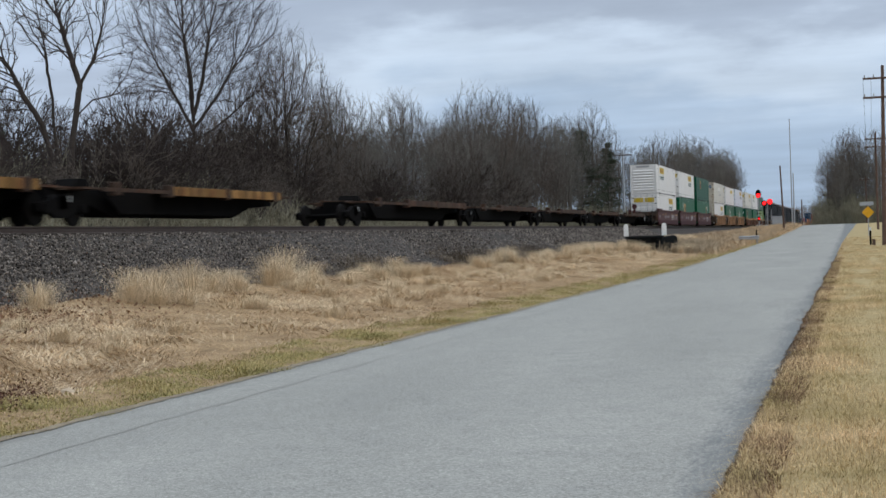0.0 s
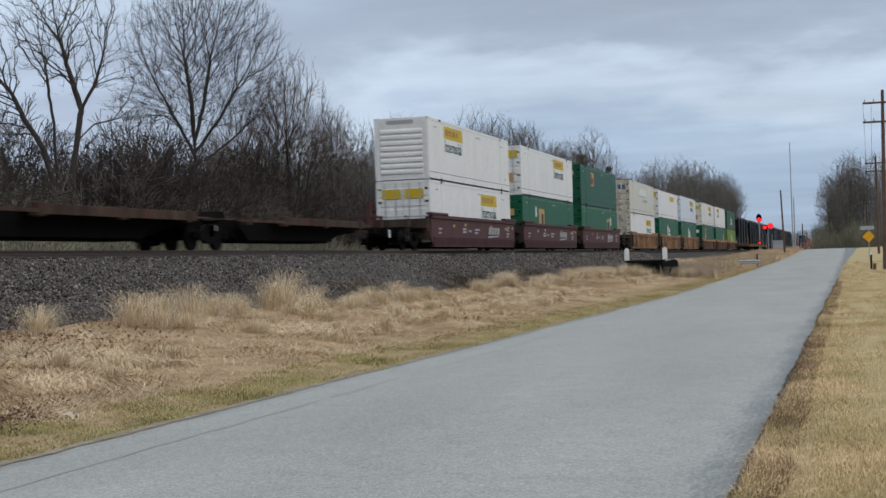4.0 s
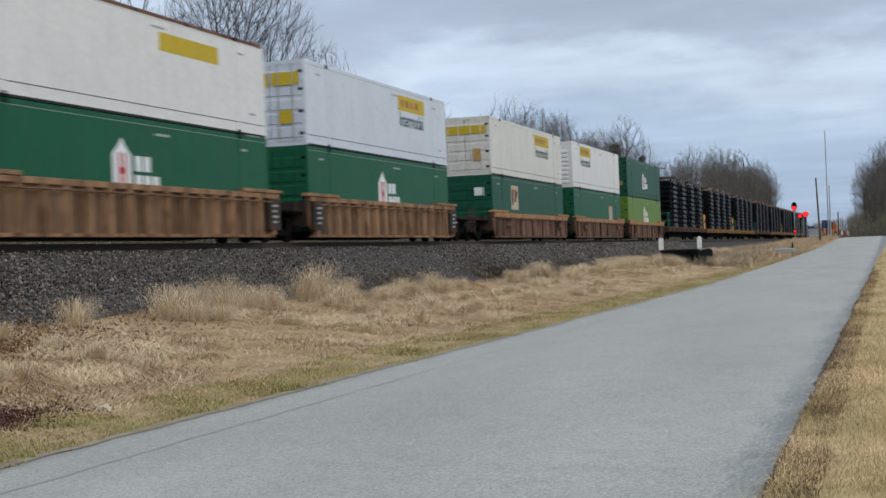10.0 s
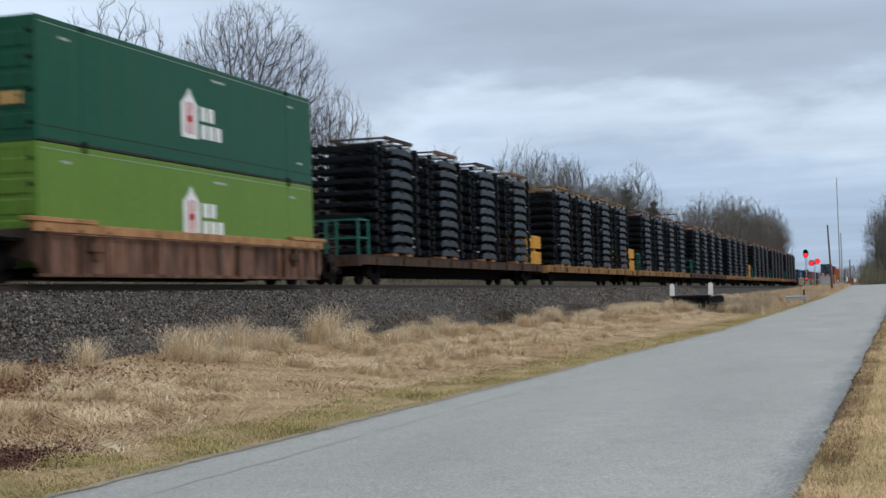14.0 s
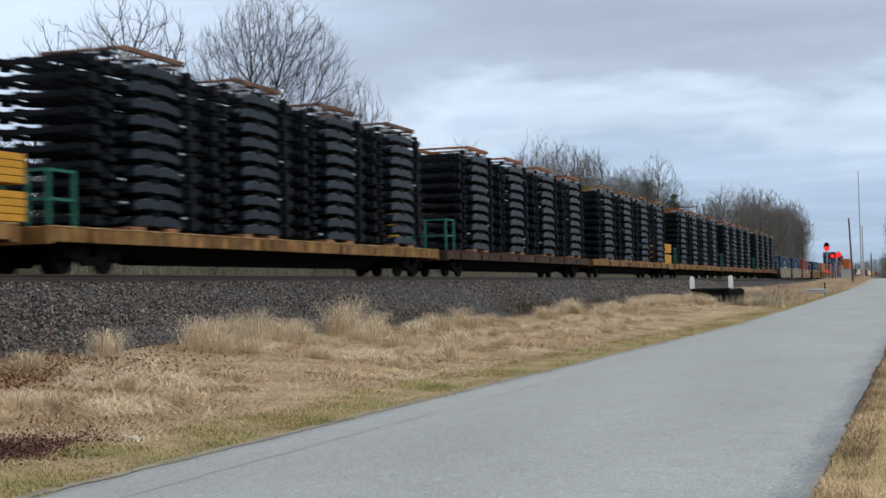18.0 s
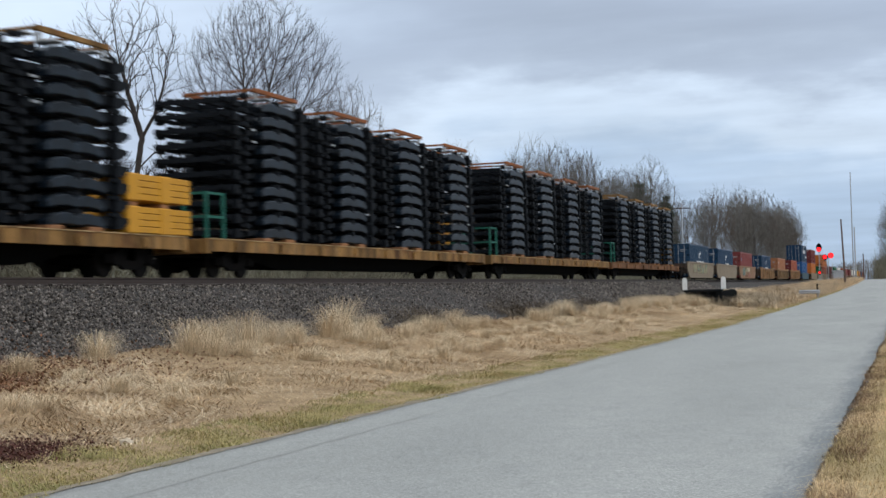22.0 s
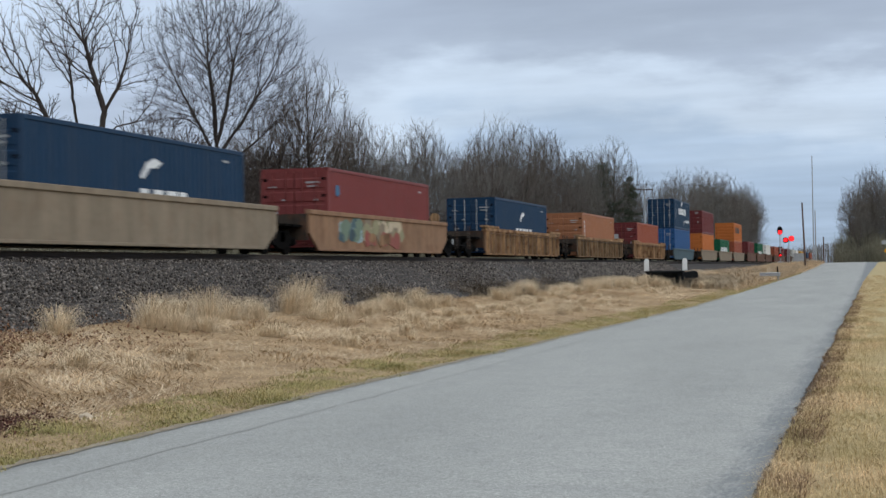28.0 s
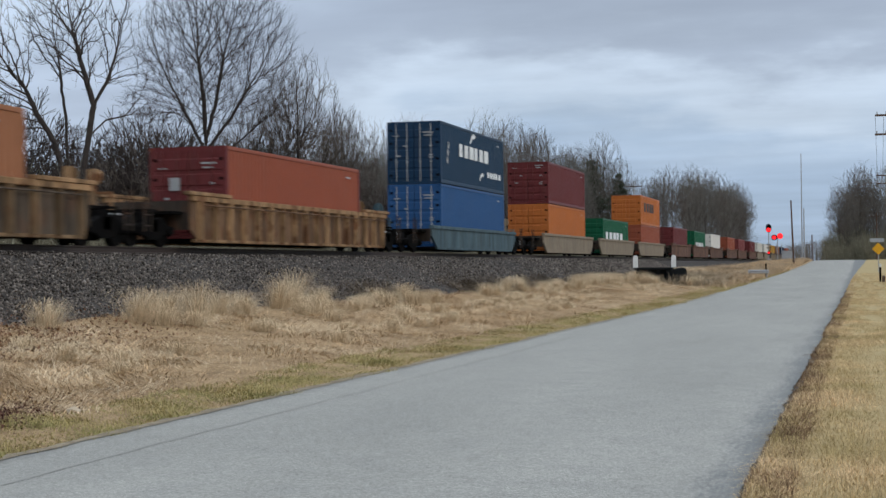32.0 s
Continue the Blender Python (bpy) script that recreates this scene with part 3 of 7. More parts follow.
def fountains(name, spots, per, width, mat, label, seed):
    rng = np.random.default_rng(seed)
    s = np.repeat(np.array(spots), per, 0)
    n = len(s)
    b = rng.random(n) * 6.283
    r = np.abs(rng.normal(0, 0.17, n)) * (0.45 + s[:, 2])
    h = s[:, 2] * rng.uniform(0.2, 1.0, n) * np.exp(-r * r * 2.2)
    wind = np.repeat(rng.normal(0, 1, len(spots)), per)
    reach = h * rng.uniform(0.2, 1.2, n)
    x, y = s[:, 0] + np.cos(b) * r, s[:, 1] + np.sin(b) * r
    b = np.arctan2(np.sin(b) + 0.6 * np.sin(wind), np.cos(b) + 0.6 * np.cos(wind))
    return arcs(name, np.stack([x, y, footing(x, y)], -1), b, h, reach, width, mat, label, rng, rng.uniform(0.0, 0.65, n))


def clump(rng, n, x, y, freq, keep):
    k = np.array([noise.noise((a * freq, b * freq, 7.3)) for a, b in zip(x, y)])
    ok = k + rng.normal(0, 0.12, n) > keep
    return x[ok], y[ok]


def grasses():
    def bank(rng, n):
        y = 9 + 95 * rng.random(n) ** 2.1
        x = -14.9 + 6.9 * rng.random(n)
        return clump(rng, n, x, y, 0.45, -0.6)
    patch = lambda x, y: np.array([0.5 + noise.noise((a * 0.35, b * 0.22, 2.2)) for a, b in zip(x, y)])
    low = lambda x: np.clip((-7.5 - x) / 2.5, 0.25, 1)
    lodged("dry_grass", 140000, bank, lambda r, x, y: (0.12 + 0.30 * np.clip(patch(x, y), 0.1, 1) * low(x)) * r.uniform(0.4, 1.3, len(x)), 0.009, 0.34, M_STRAW, "matted pale dry grass lodged on the bank beside the road", 11)
    lodged("bleached_grass", 70000, lambda r, n: clump(r, n, -14.6 + 6.4 * r.random(n), 9 + 120 * r.random(n) ** 2.0, 0.5, -0.02), lambda r, x, y: (0.14 + 0.30 * low(x)) * r.uniform(0.5, 1.2, len(x)), 0.008, 0.34, M_STRAWP, "bleached flattened grass clumps on the bank", 16)
    lodged("brown_weeds", 34000, lambda r, n: clump(r, n, -15.0 + 6.6 * r.random(n), 10 + 110 * r.random(n) ** 1.8, 0.38, 0.08), lambda r, x, y: r.uniform(0.12, 0.36, len(x)), 0.008, 0.32, M_WEED, "brown dead weeds among the dry grass", 17)

    # taller tufts at the foot of the stone: each a fountain of thin arching blades
    rs = random.Random(8)
    spots = []
    for i in range(120):
        y = 13 + 0.95 * i + rs.uniform(-0.8, 0.8)
        if noise.noise((y * 0.23, 1.7, 0)) > -0.18:
            spots.append((-13.7 + rs.gauss(0, 0.35), y, rs.uniform(0.3, 0.65)))
    spots += [(-13.4, 18.2, 0.5), (-14.0, 22.9, 0.65), (-14.0, 26.4, 0.8), (-14.0, 27.4, 0.75), (-14.1, 29.2, 0.9), (-14.2, 30.6, 0.6), (-14.2, 34.2, 0.9), (-14.25, 35.2, 1.15), (-14.2, 37.0, 0.6), (-14.1, 44.2, 0.6), (-14.0, 57.6, 0.7), (-14.0, 60.5, 0.55)]
    spots += [(rs.uniform(-13.2, -9.5), 12 + 70 * rs.random() ** 1.5, rs.uniform(0.18, 0.34)) for _ in range(60)]
    spots += [(-12.9, 84.7, 0.7), (-12.4, 84.4, 0.85), (-12.0, 84.2, 0.75), (-11.5, 84.0, 0.6), (-9.6, 84.6, 0.6), (-9.2, 85.2, 0.7)]
    fountains("tall_grass_tufts", spots, 750, 0.0034, M_STRAWP, "tall pale tufts of arching dry grass along the embankment", 12)

    far_bank = lambda r, n: (-14.8 + 7.4 * r.random(n), 84 + 150 * r.random(n))
    lodged("far_dry_grass", 42000, far_bank, lambda r, x, y: r.uniform(0.25, 0.7, len(x)), 0.022, 0.5, M_STRAW, "pale dry grass on the bank towards the crest", 31)
    lodged("far_brown_grass", 26000, lambda r, n: clump(r, n, *far_bank(r, n), 0.12, -0.05), lambda r, x, y: r.uniform(0.3, 0.9, len(x)), 0.02, 0.6, M_RANK, "grey-brown rough grass on the bank towards the crest", 32)
    lodged("culvert_weeds", 9000, lambda r, n: (-9.9 + r.normal(0, 0.75, n), 84.5 + 16 * r.random(n)), lambda r, x, y: r.uniform(0.4, 0.95, len(x)), 0.016, 0.75, M_RANK, "grey-brown rank weeds beside the culvert head", 33)
    # dark dead weeds where the stone meets the grass
    lodged("foot_weeds", 26000, lambda r, n: clump(r, n, -14.9 + r.normal(0, 0.42, n), 36 + 62 * r.random(n) ** 1.3, 0.2, 0.0), lambda r, x, y: r.uniform(0.2, 0.6, len(x)), 0.011, 0.5, M_WEEDD, "dark matted weeds at the foot of the stone", 18)

    def verge(rng, n):
        y = 6 + 150 * rng.random(n) ** 2.2
        e = np.array([ragged(q, 1) + 0.16 * noise.noise((q * 1.9, 5.5, 1)) for q in y])
        return ROAD_L + e + 0.03 - 1.5 * rng.random(n) ** 1.15, y
    blades("verge_grass", 190000, verge, lambda r, x, y: r.uniform(0.04, 0.13, len(x)) * np.array([0.75 + 0.9 * noise.noise((a * 1.1, b * 0.8, 6.1)) for a, b in zip(x, y)]).clip(0.5, 1.5), 0.007, 2.4, M_VERGE, "short greenish grass verge along the road", 13)

    def edge_spots(rng, n):
        y = 2.0 + 70 * rng.random(n) ** 2.8
        return np.array([right(q) + ragged(q, 9) for q in y]) - 0.02 + 0.34 * rng.random(n) ** 1.2, y

    def lawn(rng, n):
        y = 6.0 + 125 * rng.random(n) ** 1.9
        return np.array([right(q) for q in y]) + 0.02 + (1.2 + 0.035 * y) * rng.random(n) ** 1.2, y
    blades("edge_weeds", 40000, lambda r, n: edge_spots(r, n), lambda r, x, y: r.uniform(0.03, 0.11, len(x)) * (0.4 + 1.1 * np.array([0.5 + noise.noise((b * 0.9, 3.1, 0)) for b in y])), 0.006, 2.3, M_WEED, "brown dead weeds along the broken road edge", 15)
    blades("lawn_grass", 240000, lawn, lambda r, x, y: r.uniform(0.03, 0.11, len(x)) * (0.55 + 1.0 * np.array([0.5 + noise.noise((a * 1.6, b * 0.22, 1.1)) for a, b in zip(x, y)])), 0.0045, 2.4, M_LAWN, "short yellow-brown winter lawn beside the road", 14, swirl=3.0)


def leaves():
    rng = np.random.default_rng(21)

    def scatter(name, n, place, size, mat, label):
        x, y = place(rng, n)
        z = np.array([max(ground_z(a, b) + bumpy(a, b), ballast_z(a) if a < XT + 5.4 else -9) for a, b in zip(x, y)]) + rng.uniform(0.01, 0.09, n)
        a, t = rng.random(n) * 6.28, rng.normal(0, 0.5, n)
        s = size * rng.uniform(0.6, 1.4, n)
        u = np.stack([np.cos(a), np.sin(a), np.sin(t)], -1) * s[:, None]
        w = np.stack([-np.sin(a), np.cos(a), np.sin(t * 1.7)], -1) * s[:, None] * 0.6
        p = np.stack([x, y, z], -1)
        co = np.stack([p - u, p - w, p + u, p + w], 1)
        q = np.array([(0, 1, 2), (0, 2, 3)])
        tri = (q[None] + 4 * np.arange(n)[:, None, None]).reshape(-1, 3)
        tagged(new(name, fast_mesh(name, co.reshape(-1, 3), tri, mat)), label, "leaves", kind="stuff")

    scatter("fallen_leaves", 20000, lambda r, n: (-14.0 + 1.3 * r.normal(0.0, 0.7, n), 12 + 5.5 * np.abs(r.normal(0, 1, n))), 0.026, M_LEAF, "brown fallen leaves at the foot of the embankment")
    scatter("leaf_drift", 9000, lambda r, n: (-8.9 + r.normal(0, 0.32, n), 12.4 + r.normal(0, 0.75, n)), 0.014, M_MULCH, "dark red-brown drift of leaves by the verge")


stones()
grasses()
leaves()


# ---- rolling stock: y = 0 at the leading end, x = 0 on the track's centre line, z = 0 on the rail ----
def paint(name, base, rough=0.45, streak=0.18, rust=0.0, grime=0.02):
    return material(name, base, rough, second=tuple(c * 0.85 for c in base), scale=0.7, amount=0.5, streak=streak, rust=rust, spec=0.12, grime=grime)


P_WHITE = paint("white_container_paint", (0.72, 0.71, 0.69), streak=0.07)
P_COOL = paint("cool_white_container_paint", (0.61, 0.65, 0.71), streak=0.05)
P_CREAM = paint("cream_container_paint", (0.67, 0.65, 0.595), streak=0.06, grime=0.04)
P_BEIGE = paint("stained_beige_container_paint", (0.58, 0.565, 0.50), streak=0.1, grime=0.04)
P_RUSTY = paint("rust_stained_white_paint", (0.60, 0.55, 0.45), rust=0.45, streak=0.45, grime=0.2)
P_GREEN = paint("dark_green_container_paint", (0.009, 0.098, 0.047))
P_GREEN2 = paint("faded_green_container_paint", (0.010, 0.080, 0.046))
P_LIME = paint("lime_green_container_paint", (0.12, 0.22, 0.035))
P_NAVY = paint("navy_container_paint", (0.013, 0.040, 0.085))
P_SLATE = paint("slate_blue_container_paint", (0.016, 0.044, 0.085))
P_BLUE = paint("bright_blue_container_paint", (0.028, 0.09, 0.225))
P_RED = paint("brick_red_container_paint", (0.29, 0.078, 0.042))
P_CRIM = paint("crimson_container_paint", (0.19, 0.047, 0.044))
P_MAROON = paint("maroon_and_shaded_red_paint", (0.14, 0.032, 0.032))
P_TAN = paint("tan_orange_container_paint", (0.33, 0.14, 0.07))
P_ORANGE = paint("orange_container_paint", (0.46, 0.14, 0.035))
P_YELLOWC = paint("yellow_container_paint", (0.50, 0.27, 0.03))
W_MAROON = paint("maroon_car_paint", (0.085, 0.038, 0.038), 0.6, 0.12, grime=0.12)
W_MAROOND = paint("dark_maroon_sill_paint", (0.05, 0.012, 0.014), 0.6, 0.25, grime=0.3)
W_TAN = paint("tan_car_paint", (0.31, 0.18, 0.098), 0.72, 0.7, 0.45, grime=0.42)
W_STRAW = paint("dusty_yellow_car_paint", (0.35, 0.21, 0.108), 0.78, 0.95, 0.75, grime=0.5)
W_BROWN = paint("rusty_brown_car_paint", (0.165, 0.09, 0.062), 0.7, 0.5, 0.5, grime=0.65)
# rusty wall panels, with the shade between ribs put into their darker colour
W_RUSTSHADE = paint("rust_and_rib_shade_panel", (0.17, 0.098, 0.056), 0.75, 0.6, 0.5, grime=0.5)
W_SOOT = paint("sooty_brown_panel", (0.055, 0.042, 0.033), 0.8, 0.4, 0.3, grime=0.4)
# the same for the grimier car: grime plus painted shade behind the ribs
W_GRIMESHADE = paint("grime_and_rib_shade_panel", (0.10, 0.075, 0.055), 0.8, 0.5, 0.3, grime=0.5)
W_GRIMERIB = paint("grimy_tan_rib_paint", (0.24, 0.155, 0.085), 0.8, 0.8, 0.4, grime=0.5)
W_CHORD = paint("orange_tan_chord_paint", (0.40, 0.21, 0.095), 0.65, 0.3, 0.2, grime=0.3)
W_GREYBEIGE = paint("greyed_beige_car_paint", (0.26, 0.21, 0.15), 0.7, 0.2, 0.15, grime=0.14)
W_BUFF = paint("rusty_buff_car_paint", (0.28, 0.165, 0.098), 0.7, 0.3, 0.25, grime=0.15)
W_BLUEGREY = paint("blue_grey_car_paint", (0.075, 0.12, 0.14), 0.65, 0.4, grime=0.35)
W_FLAT = paint("worn_yellow_flat_car_paint", (0.255, 0.138, 0.046), 0.7, 0.6, 0.6, grime=0.55)
W_RUSTFLAT = paint("rusted_flat_car_paint", (0.20, 0.095, 0.042), 0.75, 0.6, 0.7, grime=0.5)
W_LIP = paint("worn_pale_deck_lip", (0.46, 0.31, 0.15), 0.7, 0.5, 0.5, grime=0.4)
W_DARKFLAT = paint("dirty_brown_flat_car_paint", (0.06, 0.037, 0.026), 0.75, 0.4, 0.3, grime=0.4)
D_YELLOW = paint("yellow_placard", (0.53, 0.38, 0.03), 0.5, 0.1)
D_GREEN = paint("green_placard_bars", (0.05, 0.20, 0.15), 0.5, 0.1)
D_TEXT = paint("dark_green_lettering", (0.03, 0.085, 0.07), 0.5, 0.05)
D_WHITE = paint("white_lettering_shape", (0.75, 0.77, 0.77), 0.5, 0.05)
D_ORANGE = paint("orange_placard", (0.48, 0.29, 0.11), 0.5, 0.1)
D_CREAM = paint("cream_placard", (0.52, 0.43, 0.30), 0.6, 0.1)
D_RED = paint("red_badge_mark", (0.45, 0.05, 0.05), 0.5, 0.05)
D_GREY = paint("grey_stencil", (0.36, 0.37, 0.37), 0.5, 0.1)
D_BLUE = paint("blue_spray_paint", (0.05, 0.15, 0.26), 0.5, 0.1)
D_PALEBLUE = paint("pale_blue_spray_paint", (0.30, 0.40, 0.42), 0.6, 0.3)
D_OLIVE = paint("faded_olive_spray_paint", (0.29, 0.27, 0.16), 0.6, 0.3)
D_SAGE = paint("faded_sage_spray_paint", (0.17, 0.23, 0.17), 0.6, 0.3)
D_PINK = paint("dull_red_spray_paint", (0.28, 0.09, 0.07), 0.6, 0.3)
D_DARK = material("dark_stencil", (0.03, 0.03, 0.03), 0.6)
M_JOINTSHADE = material("dark_joint_and_gap_shade", (0.02, 0.02, 0.02), 0.7)
M_FRAME = material("black_chassis_paint", (0.006, 0.0075, 0.0095), 0.7, second=(0.011, 0.013, 0.0165), scale=2, amount=0.6, spec=0.08)
M_TYRE = material("dark_grey_curved_beam", (0.010, 0.018, 0.028), 0.4, second=(0.002, 0.003, 0.005), scale=3.4, amount=1.0, spec=0.18, grime=0.6)
# pale tone of the top plates and of the painted glints
M_SHEEN = material("pale_steel_and_glint", (0.42, 0.45, 0.48), 0.5, second=(0.2, 0.21, 0.23), scale=6, amount=0.9)
M_ORANGEFRAME = paint("rusty_orange_frame_paint", (0.25, 0.085, 0.028), 0.6, 0.3, 0.45)
M_YELLOWBLOCK = paint("yellow_block_paint", (0.55, 0.27, 0.03), 0.55, 0.3)
M_GREENRAIL = paint("teal_green_rail_paint", (0.022, 0.12, 0.09), 0.6, 0.2)
M_DUNNAGE = paint("raw_timber_dunnage", (0.30, 0.14, 0.065), 0.85, 0.5)
TRAIN = []          # (thing, distance of its origin along the train)


def slab(parent, name, mat, y0, y1, z0, z1, x=1.3, d=0.006, label=""):
    """A flat marking on the side that faces the road."""
    me = shared((name, round(y1 - y0, 3), round(z1 - z0, 3), d), lambda: Solid().box(0, d, 0, y1 - y0, 0, z1 - z0), mat)
    return put(name, me, parent, (x, y0, z0), label=label)


def mark(parent, name, mat, x0, x1, z0, z1, y=-0.02, label=""):
    """A flat marking on the leading end."""
    me = shared((name, "end", round(x1 - x0, 3), round(z1 - z0, 3)), lambda: Solid().box(0, x1 - x0, -0.006, 0, 0, z1 - z0), mat)
    return put(name, me, parent, (x0, y, z0), label=label)


def badge(parent, y, z, s=1.0):
    me = shared(("badge", s), lambda: Solid().prism([(0, 0), (0.95 * s, 0), (0.95 * s, 0.95 * s), (0.62 * s, 1.2 * s), (0.475 * s, 1.4 * s), (0.33 * s, 1.2 * s), (0, 0.95 * s)], "x", 0, 0.006), D_WHITE)
    b = put("badge", me, parent, (1.302, y, z), label="white pointed badge")
    put("badge_mark", shared(("badge_mark", s), lambda: Solid().prism([(0.2 * s, 0.12 * s), (0.32 * s, 0.12 * s), (0.32 * s, 0.45 * s), (0.48 * s, 0.45 * s), (0.48 * s, 0.12 * s), (0.6 * s, 0.12 * s), (0.6 * s, 1.0 * s), (0.48 * s, 1.0 * s), (0.48 * s, 0.62 * s), (0.32 * s, 0.62 * s), (0.32 * s, 1.0 * s), (0.2 * s, 1.0 * s)], "x", 0, 0.005), D_RED), b, (0.006, 0.075 * s, 0), label="red upright mark")
    for row in range(2):
        for k in range(2 if row else 3):
            put("letter_bar", shared(("letter_bar", s, row), lambda: Solid().box(0, 0.006, 0, 0.34 * s, 0, 0.4 * s), D_WHITE), parent, (1.302, y + (1.15 + 0.46 * k) * s, z + (0.05 + 0.5 * row) * s))


def side_text(word, width):
    """A word in the built-in font as a flat mesh for the side that faces the road."""
    key = ("side_text", word, width)
    if key not in SHARED:
        cu = bpy.data.curves.new(word, "FONT")
        cu.body, cu.extrude, cu.offset = word, 0.0, 0.02
        ob = new("lettering", cu)
        me = bpy.data.meshes.new_from_object(ob.evaluated_get(bpy.context.evaluated_depsgraph_get()))
        bpy.data.objects.remove(ob)
        lo, hi = min(v.co.x for v in me.vertices), max(v.co.x for v in me.vertices)
        f = width / (hi - lo)
        for v in me.vertices:
            v.co = Vector((0.0, (v.co.x - lo) * f, v.co.y * f * 1.12))
        me.materials.clear()
        me.materials.append(D_TEXT)
        SHARED[key] = me
    return SHARED[key]


def placard(parent, y, z, bars=D_GREEN, w=3.4):
    p = slab(parent, "placard", D_YELLOW, y, y + w, z, z + 0.6, 1.302, label="yellow rectangular placard")
    for k in range(4):
        slab(p, "placard_bar", W_CHORD, 0.3 + k * w * 0.18, 0.3 + k * w * 0.18 + 0.4, 0.16, 0.44, 0.006, 0.004)
    put("lettering", side_text("Intermodal", w * 0.9), parent, (1.306, y + w * 0.04, z - 0.62), label="green lettering")


def container(u, z, L, H, mat, label, end="doors", side="smooth", end_mat=None, rail_mat=None, group="containers on the train"):
    c = thing("container", label, "container", group)
    TRAIN.append((c, u, z))
    end_mat, rail_mat = end_mat or mat, rail_mat or mat
    wide = 1.3
    if side == "smooth":
        put("body", shared(("body", "smooth", L, H), lambda: Solid().box(-wide + 0.02, wide - 0.002, 0.09, L - 0.09, 0.12, H - 0.03), mat), c)
        n = int(L / 1.22)
        w = (L - 0.34) / n
        for k in range(n):
            put("side_panel", shared(("side_panel", round(w, 3), H), lambda: Solid().box(-0.02, 0, 0.0015, w - 0.0015, 0.2, H - 0.14), mat), c, (wide + 0.001, 0.17 + k * w, 0))
        put("rail_joint", shared(("rail_joint", L), lambda: Solid().box(0, 0.004, 0.1, L - 0.1, 0, 0.022), M_JOINTSHADE), c, (wide + 0.001, 0, 0.345))
        # two dark strips along the foot paint in the shade of the gap below
        put("rail_joint", shared(("rail_joint", L), lambda: Solid().box(0, 0.004, 0.1, L - 0.1, 0, 0.022), M_JOINTSHADE), c, (wide + 0.002, 0, 0.0))
        put("rail_joint", shared(("gap_shade", L), lambda: Solid().box(0, 0.004, 0.1, L - 0.1, 0, 0.045), M_JOINTSHADE), c, (wide + 0.0025, 0, 0.018))
        put("roof_joint", shared(("roof_joint", L), lambda: Solid().box(0, 0.003, 0.1, L - 0.1, 0, 0.014), D_GREY), c, (wide + 0.002, 0, H - 0.15))
        if mat is P_BEIGE:
            for k in range(14):
                put("rail_slot", shared("rail_slot", lambda: Solid().box(0, 0.004, 0, 0.42, 0, 0.03), D_GREY), c, (wide + 0.003, 0.5 + k * (L - 1.4) / 13, 0.21))
        posts = (2.0, L - 2.0) if L > 14 else ()
        for y in posts:
            put("stacking_post", shared(("stacking_post", H), lambda: Solid().box(-0.008, 0.009, -0.07, 0.07, 0.02, H - 0.0), mat), c, (wide, y, 0))
            put("corner_casting", shared("corner_casting", lambda: Solid().box(-0.05, 0.03, -0.09, 0.09, 0, 0.12), M_BLACK, 0.01), c, (wide, y, H - 0.13))
            put("corner_casting", shared("corner_casting", lambda: Solid().box(-0.05, 0.03, -0.09, 0.09, 0, 0.12), M_BLACK, 0.01), c, (wide, y, 0.0))
    else:
        def body():
            s = Solid()
            n = int((L - 0.3) / 0.278)
            w = (L - 0.3) / n
            pts = []
            for k in range(n):
                y = 0.15 + k * w
                pts += [(y, 0.0), (y + 0.07, 0.0), (y + 0.139, -0.036), (y + 0.209, -0.036)]
            pts.append((L - 0.15, 0.0))
            near = [(wide - 0.012 + d, y) for y, d in pts]
            s.prism(near + [(-wide + 0.02, L - 0.15), (-wide + 0.02, 0.15)], "z", 0.16, H - 0.1)
            return s
        put("body", shared(("body", "corrugated", L, H), body, mat), c)
    for x in (-1, 1):
        put("top_rail", shared(("top_rail", L), lambda: Solid().box(-0.05, 0.05, 0, L, -0.12, 0), rail_mat, 0.012), c, (x * (wide - 0.05), 0, H))
        put("bottom_rail", shared(("bottom_rail", L), lambda: Solid().box(-0.045, 0.045, 0, L, 0, 0.17), mat, 0.012), c, (x * (wide - 0.045), 0, 0.02))
        for y in (0, L):
            put("corner_post", shared(("corner_post", H), lambda: Solid().box(-0.08, 0.08, -0.07, 0.07, 0, H - 0.001), end_mat, 0.01), c, (x * (wide - 0.079), 0.07 if y == 0 else L - 0.07, 0.0005))
    put("roof", shared(("roof", L), lambda: Solid().box(-wide + 0.1, wide - 0.1, 0.1, L - 0.1, -0.06, -0.015), mat), c, (0, 0, H))
    if end == "doors":
        for x in (-1, 1):
            def leaf():
                k, pts = 5, [(0.05, 0.16), (0.0, 0.16)]
                for i in range(k):
                    a = 0.26 + i * (H - 0.52) / k
                    b = a + (H - 0.52) / k - 0.1
                    pts += [(0.0, a), (-0.022, a + 0.03), (-0.022, b - 0.03), (0.0, b)]
                return Solid().prism(pts + [(0.0, H - 0.14), (0.05, H - 0.14)], "x", -0.56, 0.56)
            d = put("door", shared(("door", H), leaf, end_mat), c, (x * 0.58, 0.03, 0))
            for dx in (-0.27, 0.25):
                put("lock_rod", shared(("lock_rod", H), lambda: Solid().rod((0, -0.05, 0.12), (0, -0.05, H - 0.1), 0.022, n=6).box(-0.05, 0.05, -0.07, -0.02, 1.0, 1.06), D_GREY if mat in (P_NAVY, P_SLATE, P_BLUE, P_WHITE, P_COOL) else end_mat), d, (dx, 0, 0))
